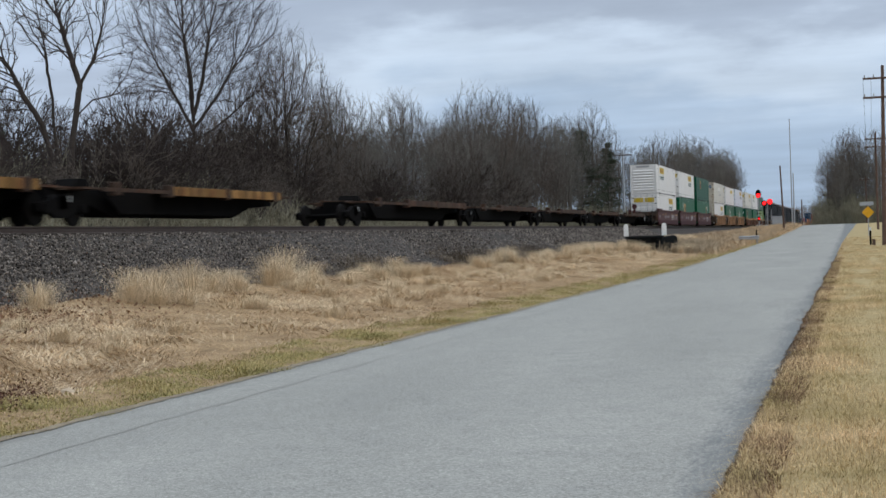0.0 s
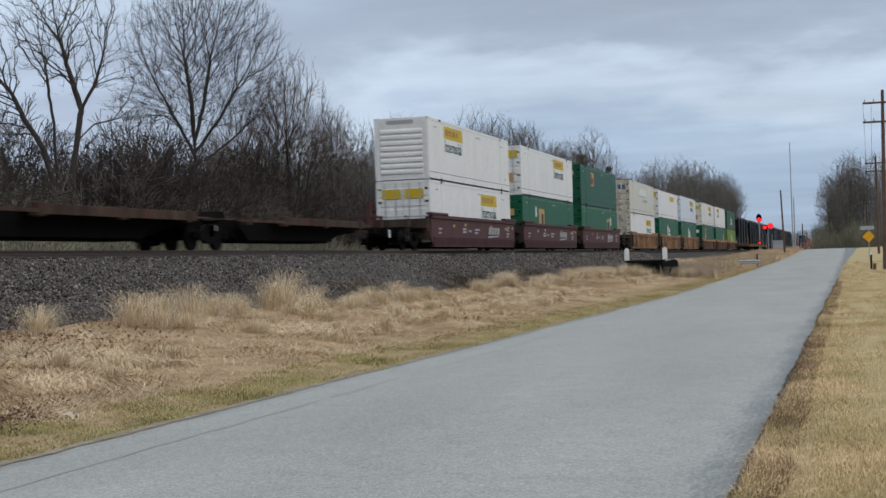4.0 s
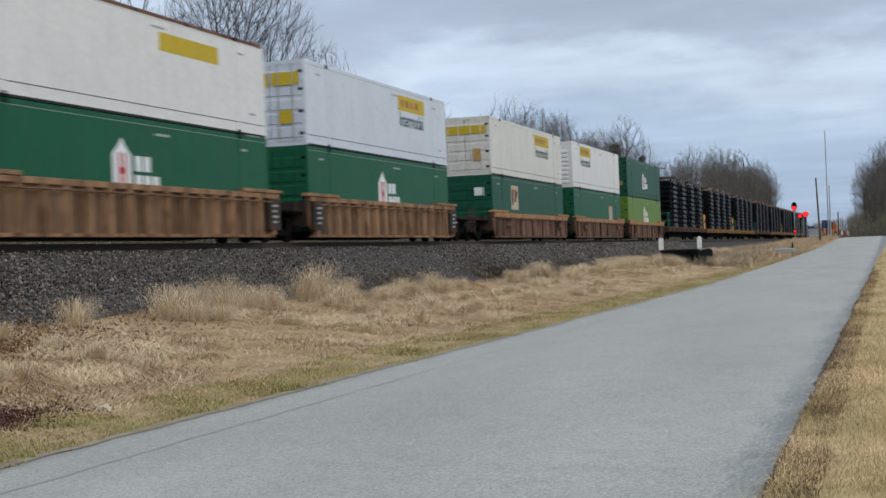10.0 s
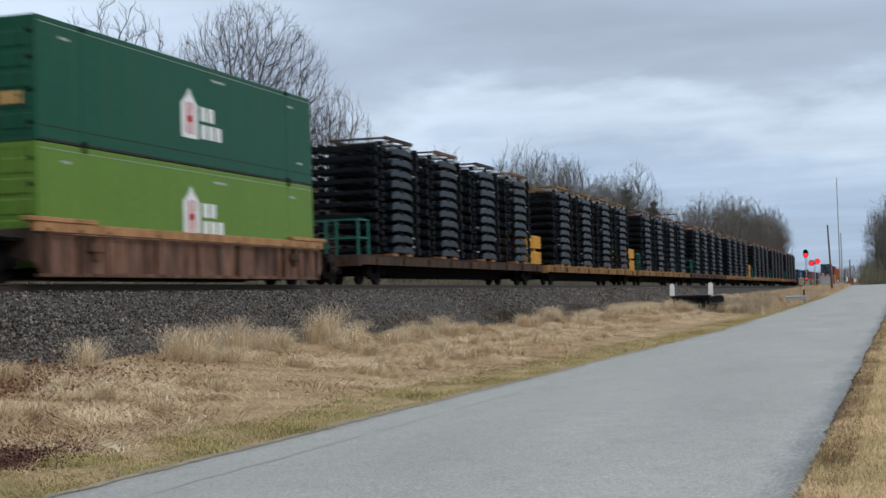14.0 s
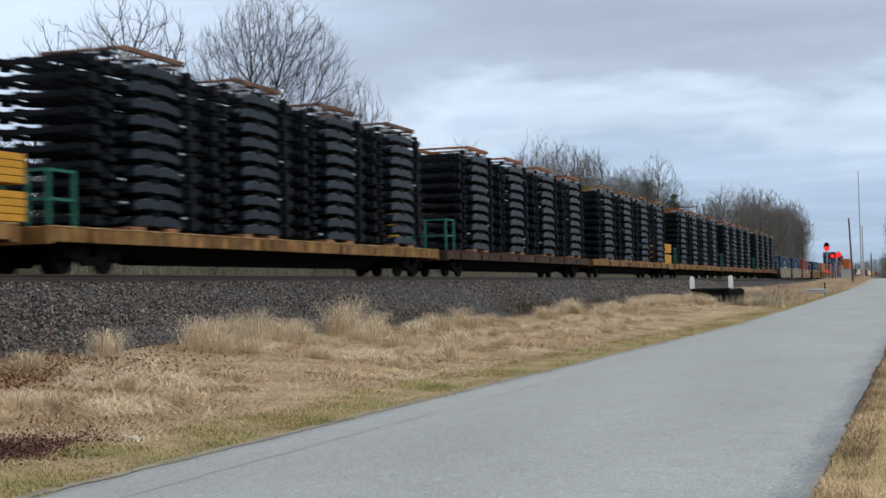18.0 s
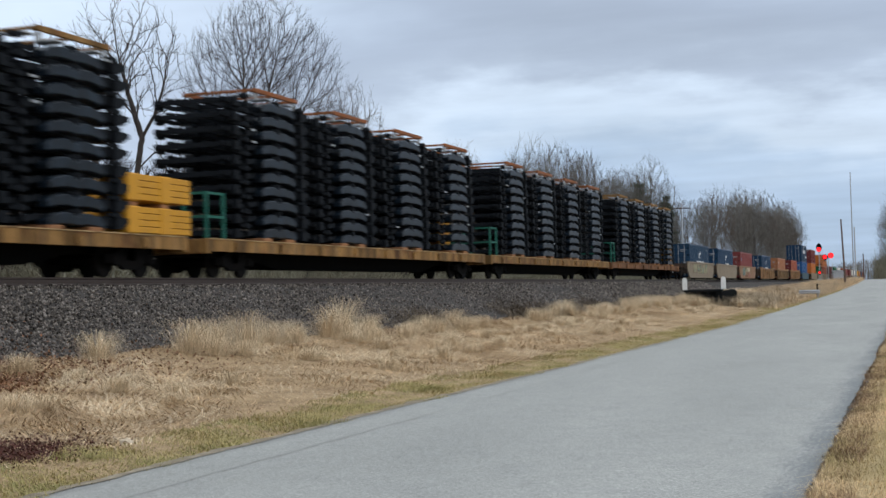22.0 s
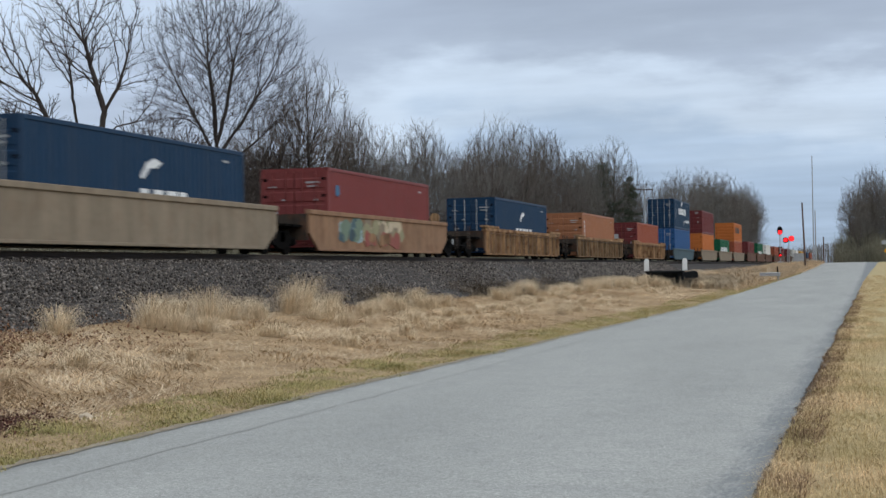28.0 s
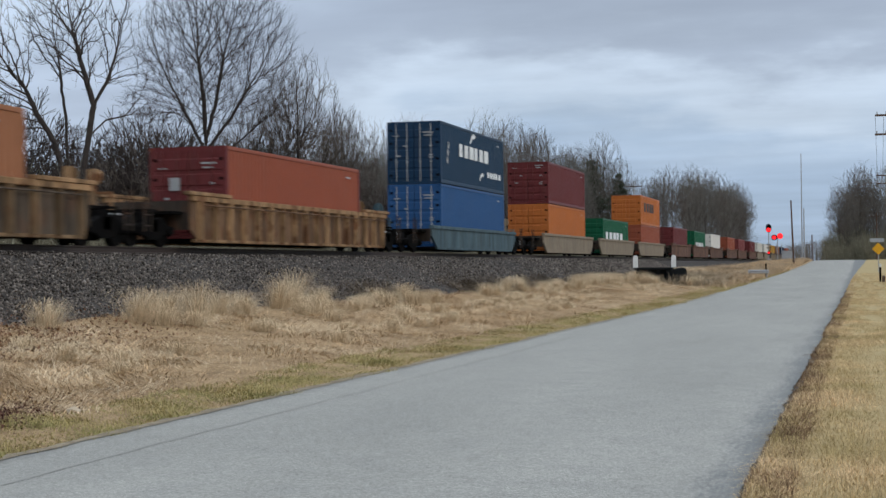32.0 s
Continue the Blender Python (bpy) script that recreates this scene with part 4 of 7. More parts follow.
            for zz in (0.4, 1.15, 1.9, 2.5):
                if zz < H - 0.2:
                    put("hinge", shared("hinge", lambda: Solid().box(-0.09, 0.09, -0.03, 0.01, -0.05, 0.05), M_BLACK), d, (x * 0.56, 0, zz))
        put("door_header", shared("door_header", lambda: Solid().box(-1.14, 1.14, 0, 0.1, -0.14, 0), end_mat), c, (0, 0.02, H))
        put("door_sill", shared("door_sill", lambda: Solid().box(-1.14, 1.14, 0, 0.1, 0, 0.15), end_mat), c, (0, 0.02, 0.0))
    else:
        def nose():
            s = Solid().box(-1.14, 1.14, 0.02, 0.08, 0.02, H - 0.02)
            return s
        put("nose_panel", shared(("nose_panel", H), nose, end_mat), c)
        for i in range(8):
            put("nose_rib", shared("nose_rib", lambda: Solid().prism([(0.021, 0), (-0.03, 0.05), (-0.03, 0.16), (0.021, 0.24)], "x", -1.0, 1.0), end_mat), c, (0, 0, 0.25 + i * (H - 0.75) / 8))
        put("nose_plate", shared("nose_plate", lambda: Solid().box(-0.7, 0.6, -0.012, 0.02, 0, 0.18), D_GREY), c, (0, 0.02, H - 0.3))
    # small stencilled numbers, as bars
    for k, (y, zz) in enumerate(((L - 1.5, H - 0.42),) if side != "smooth" else ((1.0, H - 0.45), (L - 1.9, H - 0.5), (L - 1.2, 0.62), (L * 0.55, H - 0.4))):
        slab(c, "stencil_bar", D_GREY, y, y + 0.4 + 0.4 * (k == 3), zz, zz + 0.07, 1.302, 0.004)
    return c


def truck(parent, y, cover=False):
    """A two-axle truck with side frames; wheels are its parts."""
    def frame_mesh():
        s = Solid()
        for x in (-1, 1):
            a = x * 0.98
            s.prism([(-1.2, 0.36), (-1.2, 0.56), (-0.7, 0.62), (-0.35, 0.78), (0.35, 0.78), (0.7, 0.62), (1.2, 0.56), (1.2, 0.36), (0.7, 0.36), (0.38, 0.2), (-0.38, 0.2), (-0.7, 0.36)], "x", a - 0.07, a + 0.07)
            for yy in (-0.89, 0.89):
                s.rod((x * 0.9, yy, 0.43), (x * 1.12, yy, 0.43), 0.13, n=8)
        s.box(-1.05, 1.05, -0.22, 0.22, 0.42, 0.74)
        for yy in (-0.89, 0.89):
            s.rod((-0.7, yy, 0.43), (0.7, yy, 0.43), 0.08, n=6)
        return s
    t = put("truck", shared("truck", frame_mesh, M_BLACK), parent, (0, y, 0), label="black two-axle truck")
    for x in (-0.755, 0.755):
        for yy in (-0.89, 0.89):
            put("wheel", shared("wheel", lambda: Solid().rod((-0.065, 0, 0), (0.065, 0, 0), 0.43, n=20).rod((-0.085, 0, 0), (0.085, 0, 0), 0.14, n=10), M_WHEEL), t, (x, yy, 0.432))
    return t


def well(u, y0, y1, mat, chord, label, style="ribbed", top=1.5, lead=1.6, tail=0.0, lead_end=False, tail_end=False, low=0.16, wall_mat=None):
    """One well platform; y0..y1 is the well measured from the container's leading end."""
    c = thing("well_car", label, "freight car", "well cars of the train")
    TRAIN.append((c, u, 0.0))
    L = y1 - y0
    for x in (1, -1):
        def wall():
            if style == "smooth":
                return Solid().prism([(0, top - 0.1), (0.0, 0.75), (0.9, low), (L - 0.9, low), (L, 0.75), (L, top - 0.1)], "x", -0.05, 0.05)
            return Solid().prism([(0.0, top - 0.1), (0.0, 0.5), (0.35, low + 0.03), (L - 0.35, low + 0.03), (L, 0.5), (L, top - 0.1)], "x", -0.03, 0.03)
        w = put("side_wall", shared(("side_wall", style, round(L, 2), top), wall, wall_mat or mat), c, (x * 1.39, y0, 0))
        if style == "ribbed" and x == 1:
            n = int(L / 0.98)
            for k in range(n):
                put("rib", shared(("rib", top), lambda: Solid().hexa([(0, -0.12, low + 0.06), (0.14, -0.06, low + 0.06), (0.14, 0.06, low + 0.06), (0, 0.12, low + 0.06), (0, -0.12, top - 0.12), (0.14, -0.06, top - 0.12), (0.14, 0.06, top - 0.12), (0, 0.12, top - 0.12)]), mat), w, (0.03, 0.5 + k * (L - 1.0) / (n - 1), 0))
        if mat is W_TAN and x == 1:
            for yy in (0.08, L - 0.98):
                p = put("end_panel", shared(("end_panel", top), lambda: Solid().box(0, 0.15, 0, 0.9, low + 0.2, top - 0.14), W_SOOT, 0.02), w, (0.03, yy, 0))
                for k in range(4):
                    put("stencil_bar", shared(("panel_bar", k % 2), lambda: Solid().box(0, 0.004, 0, 0.3 + 0.1 * (k % 2), 0, 0.07), D_GREY), p, (0.152, 0.3, low + 0.42 + 0.17 * k))
        if style in ("ribbed", "posted") and x == 1:
            put("air_pipe", shared(("air_pipe", round(L, 1)), lambda: Solid().rod((0, 0.6, 0), (0, L - 0.6, 0), 0.025, n=6), wall_mat or mat), w, (0.17, 0, top - 0.24))
        if style == "posted" and x == 1:
            for k, yy in enumerate((0.5, 1.9, 3.2, 5.6, 8.0, 10.4, L - 3.2, L - 1.9, L - 0.5)):
                put("rib", shared(("post", top), lambda: Solid().box(0, 0.08, -0.07, 0.07, low + 0.05, top - 0.1), mat), w, (0.03, yy, 0))
            for yy in (2.6, L - 2.4):
                put("bracket", shared("bracket", lambda: Solid().box(0, 0.12, -0.35, 0.35, 0.75, 0.95).box(0, 0.1, -0.1, 0.1, 0.55, 1.15), mat), w, (0.03, yy, 0))
        put("top_chord", shared(("top_chord", round(L, 2), top), lambda: Solid().box(-0.1, 0.1, 0, L, -0.2 if style == "posted" else -0.13, 0.03), chord, 0.015), c, (x * 1.4, y0, top))
        put("bottom_chord", shared(("bottom_chord", round(L, 2), style), lambda: Solid().box(-0.09, 0.09, 0.95 if style == "smooth" else 0.3, L - (0.95 if style == "smooth" else 0.3), 0, 0.09), mat, 0.01), c, (x * 1.36, y0, low - 0.02))
        if style != "smooth":
            for yy in (y0 - 0.25, y1 - 2.6):
                put("end_step", shared(("end_step", style), lambda: Solid().box(-0.13, 0.13, 0, 2.85, 0, 0.11), chord, 0.012), c, (x * 1.4, yy, top + 0.035))
    put("floor", shared(("well_floor", round(L, 2)), lambda: Solid().box(-1.3, 1.3, 0.4, L - 0.4, 0, 0.08), M_BLACK), c, (0, y0, low + 0.02))
    for yy in (y0, y1):
        put("bulkhead", shared(("bulkhead", top), lambda: Solid().box(-1.36, 1.36, -0.06, 0.06, 0.5, top - 0.12), W_SOOT), c, (0, yy, 0))
    spans = [(-lead, 0.0)] + ([(0.0, tail)] if tail else [])
    for k, (a, b) in enumerate(spans):
        yy = y0 if k == 0 else y1
        d = abs(a if k == 0 else b)

        def deck():
            s = Solid()
            s.box(-1.2, 1.2, 0, min(0.8, d), 0.94, 1.02)
            s.box(-1.1, 1.1, d * 0.55, d * 0.55 + 0.5, 0.97, 1.04)
            return s
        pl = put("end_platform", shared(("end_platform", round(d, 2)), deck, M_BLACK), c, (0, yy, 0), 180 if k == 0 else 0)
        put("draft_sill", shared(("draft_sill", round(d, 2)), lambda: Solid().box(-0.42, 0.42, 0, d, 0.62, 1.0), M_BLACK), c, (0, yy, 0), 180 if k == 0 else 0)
        truck(c, (y0 - min(d, 1.55) if k == 0 else y1 + min(d, 1.55)))
        ended = lead_end if k == 0 else tail_end
        if ended:
            e = y0 - d if k == 0 else y1 + d
            put("coupler", shared("coupler", lambda: Solid().box(-0.14, 0.14, -0.45, 0.45, 0.72, 0.98).box(-0.2, 0.2, -0.1, 0.1, 0.68, 1.02), M_BLACK, 0.02), c, (0, e + (-0.35 if k == 0 else 0.35), 0))
            put("brake_stand", shared("brake_stand", lambda: Solid().box(-0.09, 0.09, -0.08, 0.08, 0.98, 2.15).box(-0.6, 0.6, -0.05, 0.05, 1.45, 1.53).box(-0.6, -0.53, -0.05, 0.05, 1.0, 1.5).box(0.53, 0.6, -0.05, 0.05, 1.0, 1.5).rod((0, 0.1, 1.95), (0, 0.16, 1.95), 0.24, n=12), chord), c, (-0.5, e + (0.5 if k == 0 else -0.5), 0))
            for x in (-1.25, 1.25):
                put("ladder", shared("ladder", lambda: Solid().box(-0.02, 0.02, -0.22, -0.18, 0.4, 1.5).box(-0.02, 0.02, 0.18, 0.22, 0.4, 1.5).box(-0.02, 0.02, -0.2, 0.2, 0.55, 0.58).box(-0.02, 0.02, -0.2, 0.2, 0.85, 0.88).box(-0.02, 0.02, -0.2, 0.2, 1.15, 1.18), W_SOOT), c, (x, e + (0.4 if k == 0 else -0.4), 0))
            put("air_hose_tag", shared("air_hose_tag", lambda: Solid().rod((0, 0, 0), (0, 0, 0.35), 0.035, n=6), D_WHITE), c, (0.55, e + (0.05 if k == 0 else -0.05), 0.55))
    return c


def spine(a, b, edge, label):
    """An empty low spine platform from a to b along the train."""
    c = thing("spine_car", label, "freight car", "empty spine cars of the train")
    TRAIN.append((c, a, 0.0))
    L = b - a
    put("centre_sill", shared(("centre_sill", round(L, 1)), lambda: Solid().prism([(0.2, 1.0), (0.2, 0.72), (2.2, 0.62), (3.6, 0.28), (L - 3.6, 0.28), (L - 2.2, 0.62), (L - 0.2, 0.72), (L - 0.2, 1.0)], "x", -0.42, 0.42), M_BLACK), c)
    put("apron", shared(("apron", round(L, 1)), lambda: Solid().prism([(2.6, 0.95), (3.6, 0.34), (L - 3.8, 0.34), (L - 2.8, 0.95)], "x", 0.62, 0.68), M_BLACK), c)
    put("deck", shared(("spine_deck", round(L, 1)), lambda: Solid().box(-1.28, 1.28, L * 0.36, L - 1.5, 1.0, 1.05), W_DARKFLAT), c)
    for x in (-1.27, 1.27):
        put("deck_edge", shared(("deck_edge", round(L, 1)), lambda: Solid().box(-0.03, 0.03, L * 0.36, L - 1.5, 0.86, 1.12), edge, 0.008), c, (x, 0, 0))
        put("kick_edge", shared(("kick_edge", round(L, 1)), lambda: Solid().box(-0.03, 0.03, 1.6, L * 0.36, 0.9, 1.0), W_DARKFLAT), c, (x, 0, 0))
        for y in (2.4, L * 0.36, L * 0.62, L - 2.0):
            put("pedestal", shared("pedestal", lambda: Solid().box(-0.12, 0.12, -0.18, 0.18, 0.8, 1.16), W_DARKFLAT, 0.02), c, (x * 0.94, y, 0))
    for y in (1.2, L - 1.0):
        put("end_plate", shared("end_plate", lambda: Solid().box(-1.2, 1.2, -0.5, 0.5, 0.94, 1.0).box(-0.5, 0.5, -0.9, 0.9, 0.98, 1.04), W_DARKFLAT), c, (0, y, 0))
    put("hitch", shared("hitch", lambda: Solid().prism([(-0.5, 1.0), (0.5, 1.0), (0.25, 1.28), (-0.25, 1.28)], "x", -0.35, 0.35), M_BLACK, 0.02), c, (0, 2.2, 0))
    truck(c, 0.0)
    put("hose_tag", shared("short_hose_tag", lambda: Solid().rod((0, 0, 0), (0, 0, 0.16), 0.03, n=6), D_GREY), c, (1.05, 0.3, 0.6))
    return c


def flat_car(a, b, edge, label, rails_lead=True, rails_tail=False, blocks=False):
    c = thing("flat_car", label, "freight car", "flat cars of the train")
    TRAIN.append((c, a, 0.0))
    L = b - a
    put("deck", shared(("flat_deck", round(L, 1)), lambda: Solid().box(-1.33, 1.33, 0.3, L - 0.3, 0.95, 1.03), W_DARKFLAT), c)
    for x in (-1.35, 1.35):
        put("side_sill", shared(("side_sill", round(L, 1)), lambda: Solid().box(-0.03, 0.03, 0.3, L - 0.3, 0.72, 1.06).box(-0.06, 0.03, 0.3, L - 0.3, 1.0, 1.05), edge, 0.008), c, (x, 0, 0))
        put("deck_lip", shared(("deck_lip", round(L, 1)), lambda: Solid().box(-0.07, 0.05, 0.3, L - 0.3, 1.062, 1.09), W_LIP if edge is W_FLAT else edge), c, (x, 0, 0))
        for y in np.arange(2, L - 1, 3.1):
            put("stake_pocket", shared("stake_pocket", lambda: Solid().box(-0.06, 0.06, -0.08, 0.08, 0.76, 1.0), edge), c, (x * 1.03, float(y), 0))
    put("centre_sill", shared(("flat_sill", round(L, 1)), lambda: Solid().prism([(0.5, 0.95), (0.5, 0.62), (4.5, 0.6), (6.5, 0.3), (L - 6.5, 0.3), (L - 4.5, 0.6), (L - 0.5, 0.62), (L - 0.5, 0.95)], "x", -0.5, 0.5), M_BLACK), c)
    for y in (2.6, L - 2.6):
        truck(c, y)
    for y in (0.3, L - 0.3):
        put("end_sill", shared("end_sill", lambda: Solid().box(-1.38, 1.38, -0.12, 0.12, 0.66, 1.07), edge, 0.015), c, (0, y, 0))
        put("coupler", shared("coupler", lambda: Solid().box(-0.14, 0.14, -0.45, 0.45, 0.72, 0.98).box(-0.2, 0.2, -0.1, 0.1, 0.68, 1.02), M_BLACK, 0.02), c, (0, y + (-0.3 if y < 1 else 0.3), 0))
    if rails_lead:
        for x in (-1.25, 0.0, 1.25):
            for y in (0.45, 1.5):
                put("railing_post", shared("railing_post", lambda: Solid().box(-0.04, 0.04, -0.04, 0.04, 1.03, 2.4), M_GREENRAIL), c, (x, y, 0))
        for zz in (1.7, 2.36):
            put("railing_bar", shared("railing_cross", lambda: Solid().box(-1.25, 1.25, -0.03, 0.03, -0.035, 0.035), M_GREENRAIL), c, (0, 0.45, zz))
            for x in (-1.25, 1.25):
                put("railing_bar", shared("railing_side", lambda: Solid().box(-0.03, 0.03, 0, 1.05, -0.035, 0.035), M_GREENRAIL), c, (x, 0.45, zz))
    return c


def chassis_stack(u, top_mat, layers=10, seed=0):
    c = thing("chassis_stack", "tall stack of black steel chassis frames under a rusty orange frame", "chassis stack", "stacks on the flat cars")
    TRAIN.append((c, u, 1.06))
    rng = random.Random(seed)

    def layer():
        s = Solid()
        for x in (-1, 1):
            a = x * 1.2
            # thin sagging arm ahead of the thick bowed beam, and a stub behind
            s.prism([(-2.15, 0.06), (-1.7, 0.02), (-1.1, -0.02), (-0.5, 0.02), (0.1, 0.1), (0.1, 0.24), (-0.5, 0.14), (-1.1, 0.09), (-1.7, 0.14), (-2.15, 0.18)], "x", a * 0.86 - 0.05, a * 0.86 + 0.05)
            s.prism([(2.5, 0.1), (2.9, 0.02), (3.6, 0.04), (3.9, 0.12), (3.9, 0.24), (3.5, 0.27), (3.1, 0.24), (2.8, 0.27), (2.5, 0.24)], "x", a * 0.88 - 0.12, a * 0.88 + 0.12)
            s.box(a - 0.12, a + 0.12, 3.0, 3.35, -0.04, 0.2)
            s.box(a - 0.1, a + 0.1, -1.75, -1.45, -0.06, 0.2)
            for y in (-0.95, 1.28, 3.1):
                s.rod((a * 0.96, y, 0.3), (a + x * 0.1, y, 0.3), 0.09, n=8).box(a - 0.02, a + 0.04, y - 0.3, y + 0.3, 0.26, 0.35)
        for y in (-1.95, -0.7, 0.5, 2.2, 3.6):
            s.box(-1.2, 1.2, y - 0.07, y + 0.07, 0.03, 0.17)
        for x in (-0.45, 0.45):
            s.box(x - 0.07, x + 0.07, -2.0, 3.8, 0.02, 0.2)
        return s

    def beam():
        s = Solid()
        s.prism([(0.0, -0.08), (0.35, -0.03), (0.85, 0.0), (1.05, -0.02), (1.2, -0.03), (1.35, -0.02), (1.6, 0.0), (2.1, -0.03), (2.42, -0.09), (2.44, 0.08), (2.25, 0.2), (1.75, 0.285), (1.36, 0.26), (1.2, 0.19), (1.04, 0.26), (0.7, 0.285), (0.18, 0.2), (0.0, 0.08)], "x", -0.16, 0.16)
        return s
    pitch = 4.28 / layers
    for k in range(layers):
        dy, dx = rng.uniform(-0.05, 0.05), rng.uniform(-0.03, 0.03)
        f = put("chassis_frame", shared("chassis_frame", layer, M_FRAME), c, (dx, dy, 0.16 + k * pitch))
        for x in (-1.17, 1.17):
            put("bowed_beam", shared("bowed_beam", beam, M_TYRE, 0.03), f, (x, 0.05, 0))

    # small pale plates added at random as glints between the layers
    for k in range(layers):
        z = 0.16 + (k + 0.5) * pitch
        if rng.random() < 0.45:
            put("pale_plate", shared("pale_plate", lambda: Solid().box(-0.01, 0.012, -0.13, 0.13, -0.03, 0.03), M_SHEEN), c, (1.26, rng.choice((-0.35, 2.62, 2.75)) + rng.uniform(-0.1, 0.1), z + rng.uniform(-0.1, 0.1)), label="small added pale plate as a glint")
    for y in (-0.5, 0.75, 2.4):
        put("bolster_plate", shared("bolster_plate", lambda: Solid().box(-0.3, 0.3, -0.22, 0.22, 0, 0.05), M_SHEEN, 0.01), c, (0.95, y, 0.16 + layers * pitch - 0.06), label="pale steel plate")

    def top():
        s = Solid()
        for x in (-1.15, 1.15):
            s.box(x - 0.05, x + 0.05, -0.1, 3.1, 0.0, 0.13)
        for y in (-0.1, 1.5, 3.0):
            s.box(-1.2, 1.2, y - 0.045, y + 0.045, 0.02, 0.1)
        return s
    t = put("top_frame", shared("top_frame", top, top_mat, 0.01), c, (0, 0, 0.16 + layers * pitch + 0.1), label="rusty orange top frame")
    for x in (-1.1, 1.1):
        for y in (0.1, 2.9):
            put("foot", shared("frame_foot", lambda: Solid().box(-0.05, 0.05, -0.05, 0.05, -0.22, 0), D_GREY), t, (x, y, 0))
    for y in (0.3, 2.0):
        put("dunnage", shared("dunnage", lambda: Solid().box(-1.34, 1.34, -0.3, 0.3, -0.03, 0.13), M_DUNNAGE, 0.02), c, (0, y, 0))
    return c


def block_stack(u, x, rows=2):
    c = thing("block_stack", "pile of yellow-painted steel blocks on a flat car", "block pile", "block piles on the flat cars")
    TRAIN.append((c, u, 1.035, x))
    for k in range(rows):
        b = put("block", shared("yellow_block", lambda: Solid().box(-0.45, 0.45, -0.3, 0.3, 0, 0.72), M_YELLOWBLOCK, 0.04), c, (0, 0, 0.06 + k * 0.84))
        for i in range(4):
            put("slat", shared("block_slat", lambda: Solid().box(-0.42, 0.42, 0, 1.1, 0, 0.155), M_YELLOWBLOCK, 0.01), b, (0, 0.302, 0.04 + i * 0.17))
        put("spacer", shared("block_spacer", lambda: Solid().box(-0.4, 0.4, -0.2, 0.2, 0, 0.1), M_DUNNAGE), c, (0, 0, -0.03 + k * 0.81 + 0.0))


LO = 0.36
HC, STD = 2.896, 2.591


def pair(u, low, high, z=LO, L=16.154, h=HC, h2=HC):
    a = container(u, z, L, h, *low) if low else None
    b = container(u, z + h + 0.022, L, h2, *high) if high else None
    return a, b


# leading empty spine platforms
for a, b in ((-262.5, -245.5), (-245.5, -228.4), (-228.4, -213.2)):
    spine(a, b, W_FLAT, "empty low spine car with a worn yellow deck edge")
for a, b in ((-206.3, -188.6), (-188.6, -171.7), (-171.7, -154.6), (-154.6, -138.9), (-138.9, -123.6)):
    spine(a, b, W_DARKFLAT, "empty low spine car with a rusty brown deck edge")

# maroon cars
GREEN_L = "dark green ribbed-end container, lower of two"
for k, u in enumerate((-115.75, -96.35, -77.0)):
    w = well(u, -0.35, 16.5, W_MAROON, W_MAROON, "maroon well car with pale stencilled bars", "plain", 1.58, lead=3.6 if k == 0 else 1.2, tail=3.4 if k == 2 else 0.0, lead_end=k == 0, tail_end=k == 2)
    for i in range(4):
        me = shared("slant_bar", lambda: Solid().prism([(0, 0), (0.42, 0), (0.58, 0.36), (0.14, 0.36)], "x", 0, 0.005), D_GREY)
        put("slant_bar", me, w, (1.422, 10.5 + 0.62 * i, 0.82), label="grey slanted lettering shape")
    put("swash", shared("swash", lambda: Solid().prism([(0, 0), (2.3, 0.09), (2.6, 0.16), (0.2, 0.1)], "x", 0, 0.005), D_GREY), w, (1.422, 10.3, 0.62))
    for y, z, l in ((0.9, 0.95, 0.5), (0.9, 0.75, 0.35), (5.2, 0.98, 0.7), (5.2, 0.84, 0.7), (6.4, 0.9, 0.4), (7.6, 0.98, 0.9), (7.6, 0.82, 0.6), (14.6, 1.05, 0.5), (14.6, 0.85, 0.6), (14.6, 0.7, 0.4)):
        slab(w, "stencil_bar", D_GREY, y, y + l, z, z + 0.09, 1.422)
    put("lower_sill", shared("maroon_sill", lambda: Solid().box(0, 0.05, 0.3, 16.55, 0.14, 0.6), W_MAROOND, 0.02), w, (1.4, -0.35, 0), label="dark maroon lower sill")
    for y in (5.6, 10.9, 14.9, 15.9):
        slab(w, "orange_mark", D_ORANGE, y, y + 0.3, 1.16, 1.3, 1.424)
    for y in (3.4, 14.2):
        slab(w, "reflector", D_ORANGE, y, y + 0.35, 1.1, 1.22, 1.425)
a, b = pair(-115.75, (P_WHITE, "white container with yellow-banded doors, lower of two", "doors"), (P_WHITE, "white container with a ribbed nose, upper of two", "nose"))
placard(a, 9.5, 1.95), placard(b, 2.7, 2.05)
for x in (-1.0, 0.1):
    mark(a, "door_band", D_YELLOW, x, x + 0.9, 2.05, 2.5, label="yellow band")
a, b = pair(-96.35, (P_GREEN, GREEN_L, "doors"), (P_WHITE, "white container with yellow-banded doors, upper of two", "doors"))
placard(b, 9.6, 2.05)
slab(a, "placard", D_ORANGE, 4.6, 6.2, 0.95, 2.2, 1.302, label="orange panel with a dark figure shape")
slab(a, "panel_shape", D_DARK, 5.3, 5.9, 1.2, 1.9, 1.309)
slab(a, "round_mark", D_WHITE, 3.6, 3.9, 1.7, 2.3, 1.302)
for x in (-1.05, 0.08):
    mark(b, "door_band", D_YELLOW, x, x + 1.0, 2.2, 2.62, label="yellow band")
mark(b, "door_square", D_ORANGE, 0.3, 0.8, 0.8, 1.3), mark(a, "door_square", D_ORANGE, 0.4, 0.8, 1.7, 2.1)
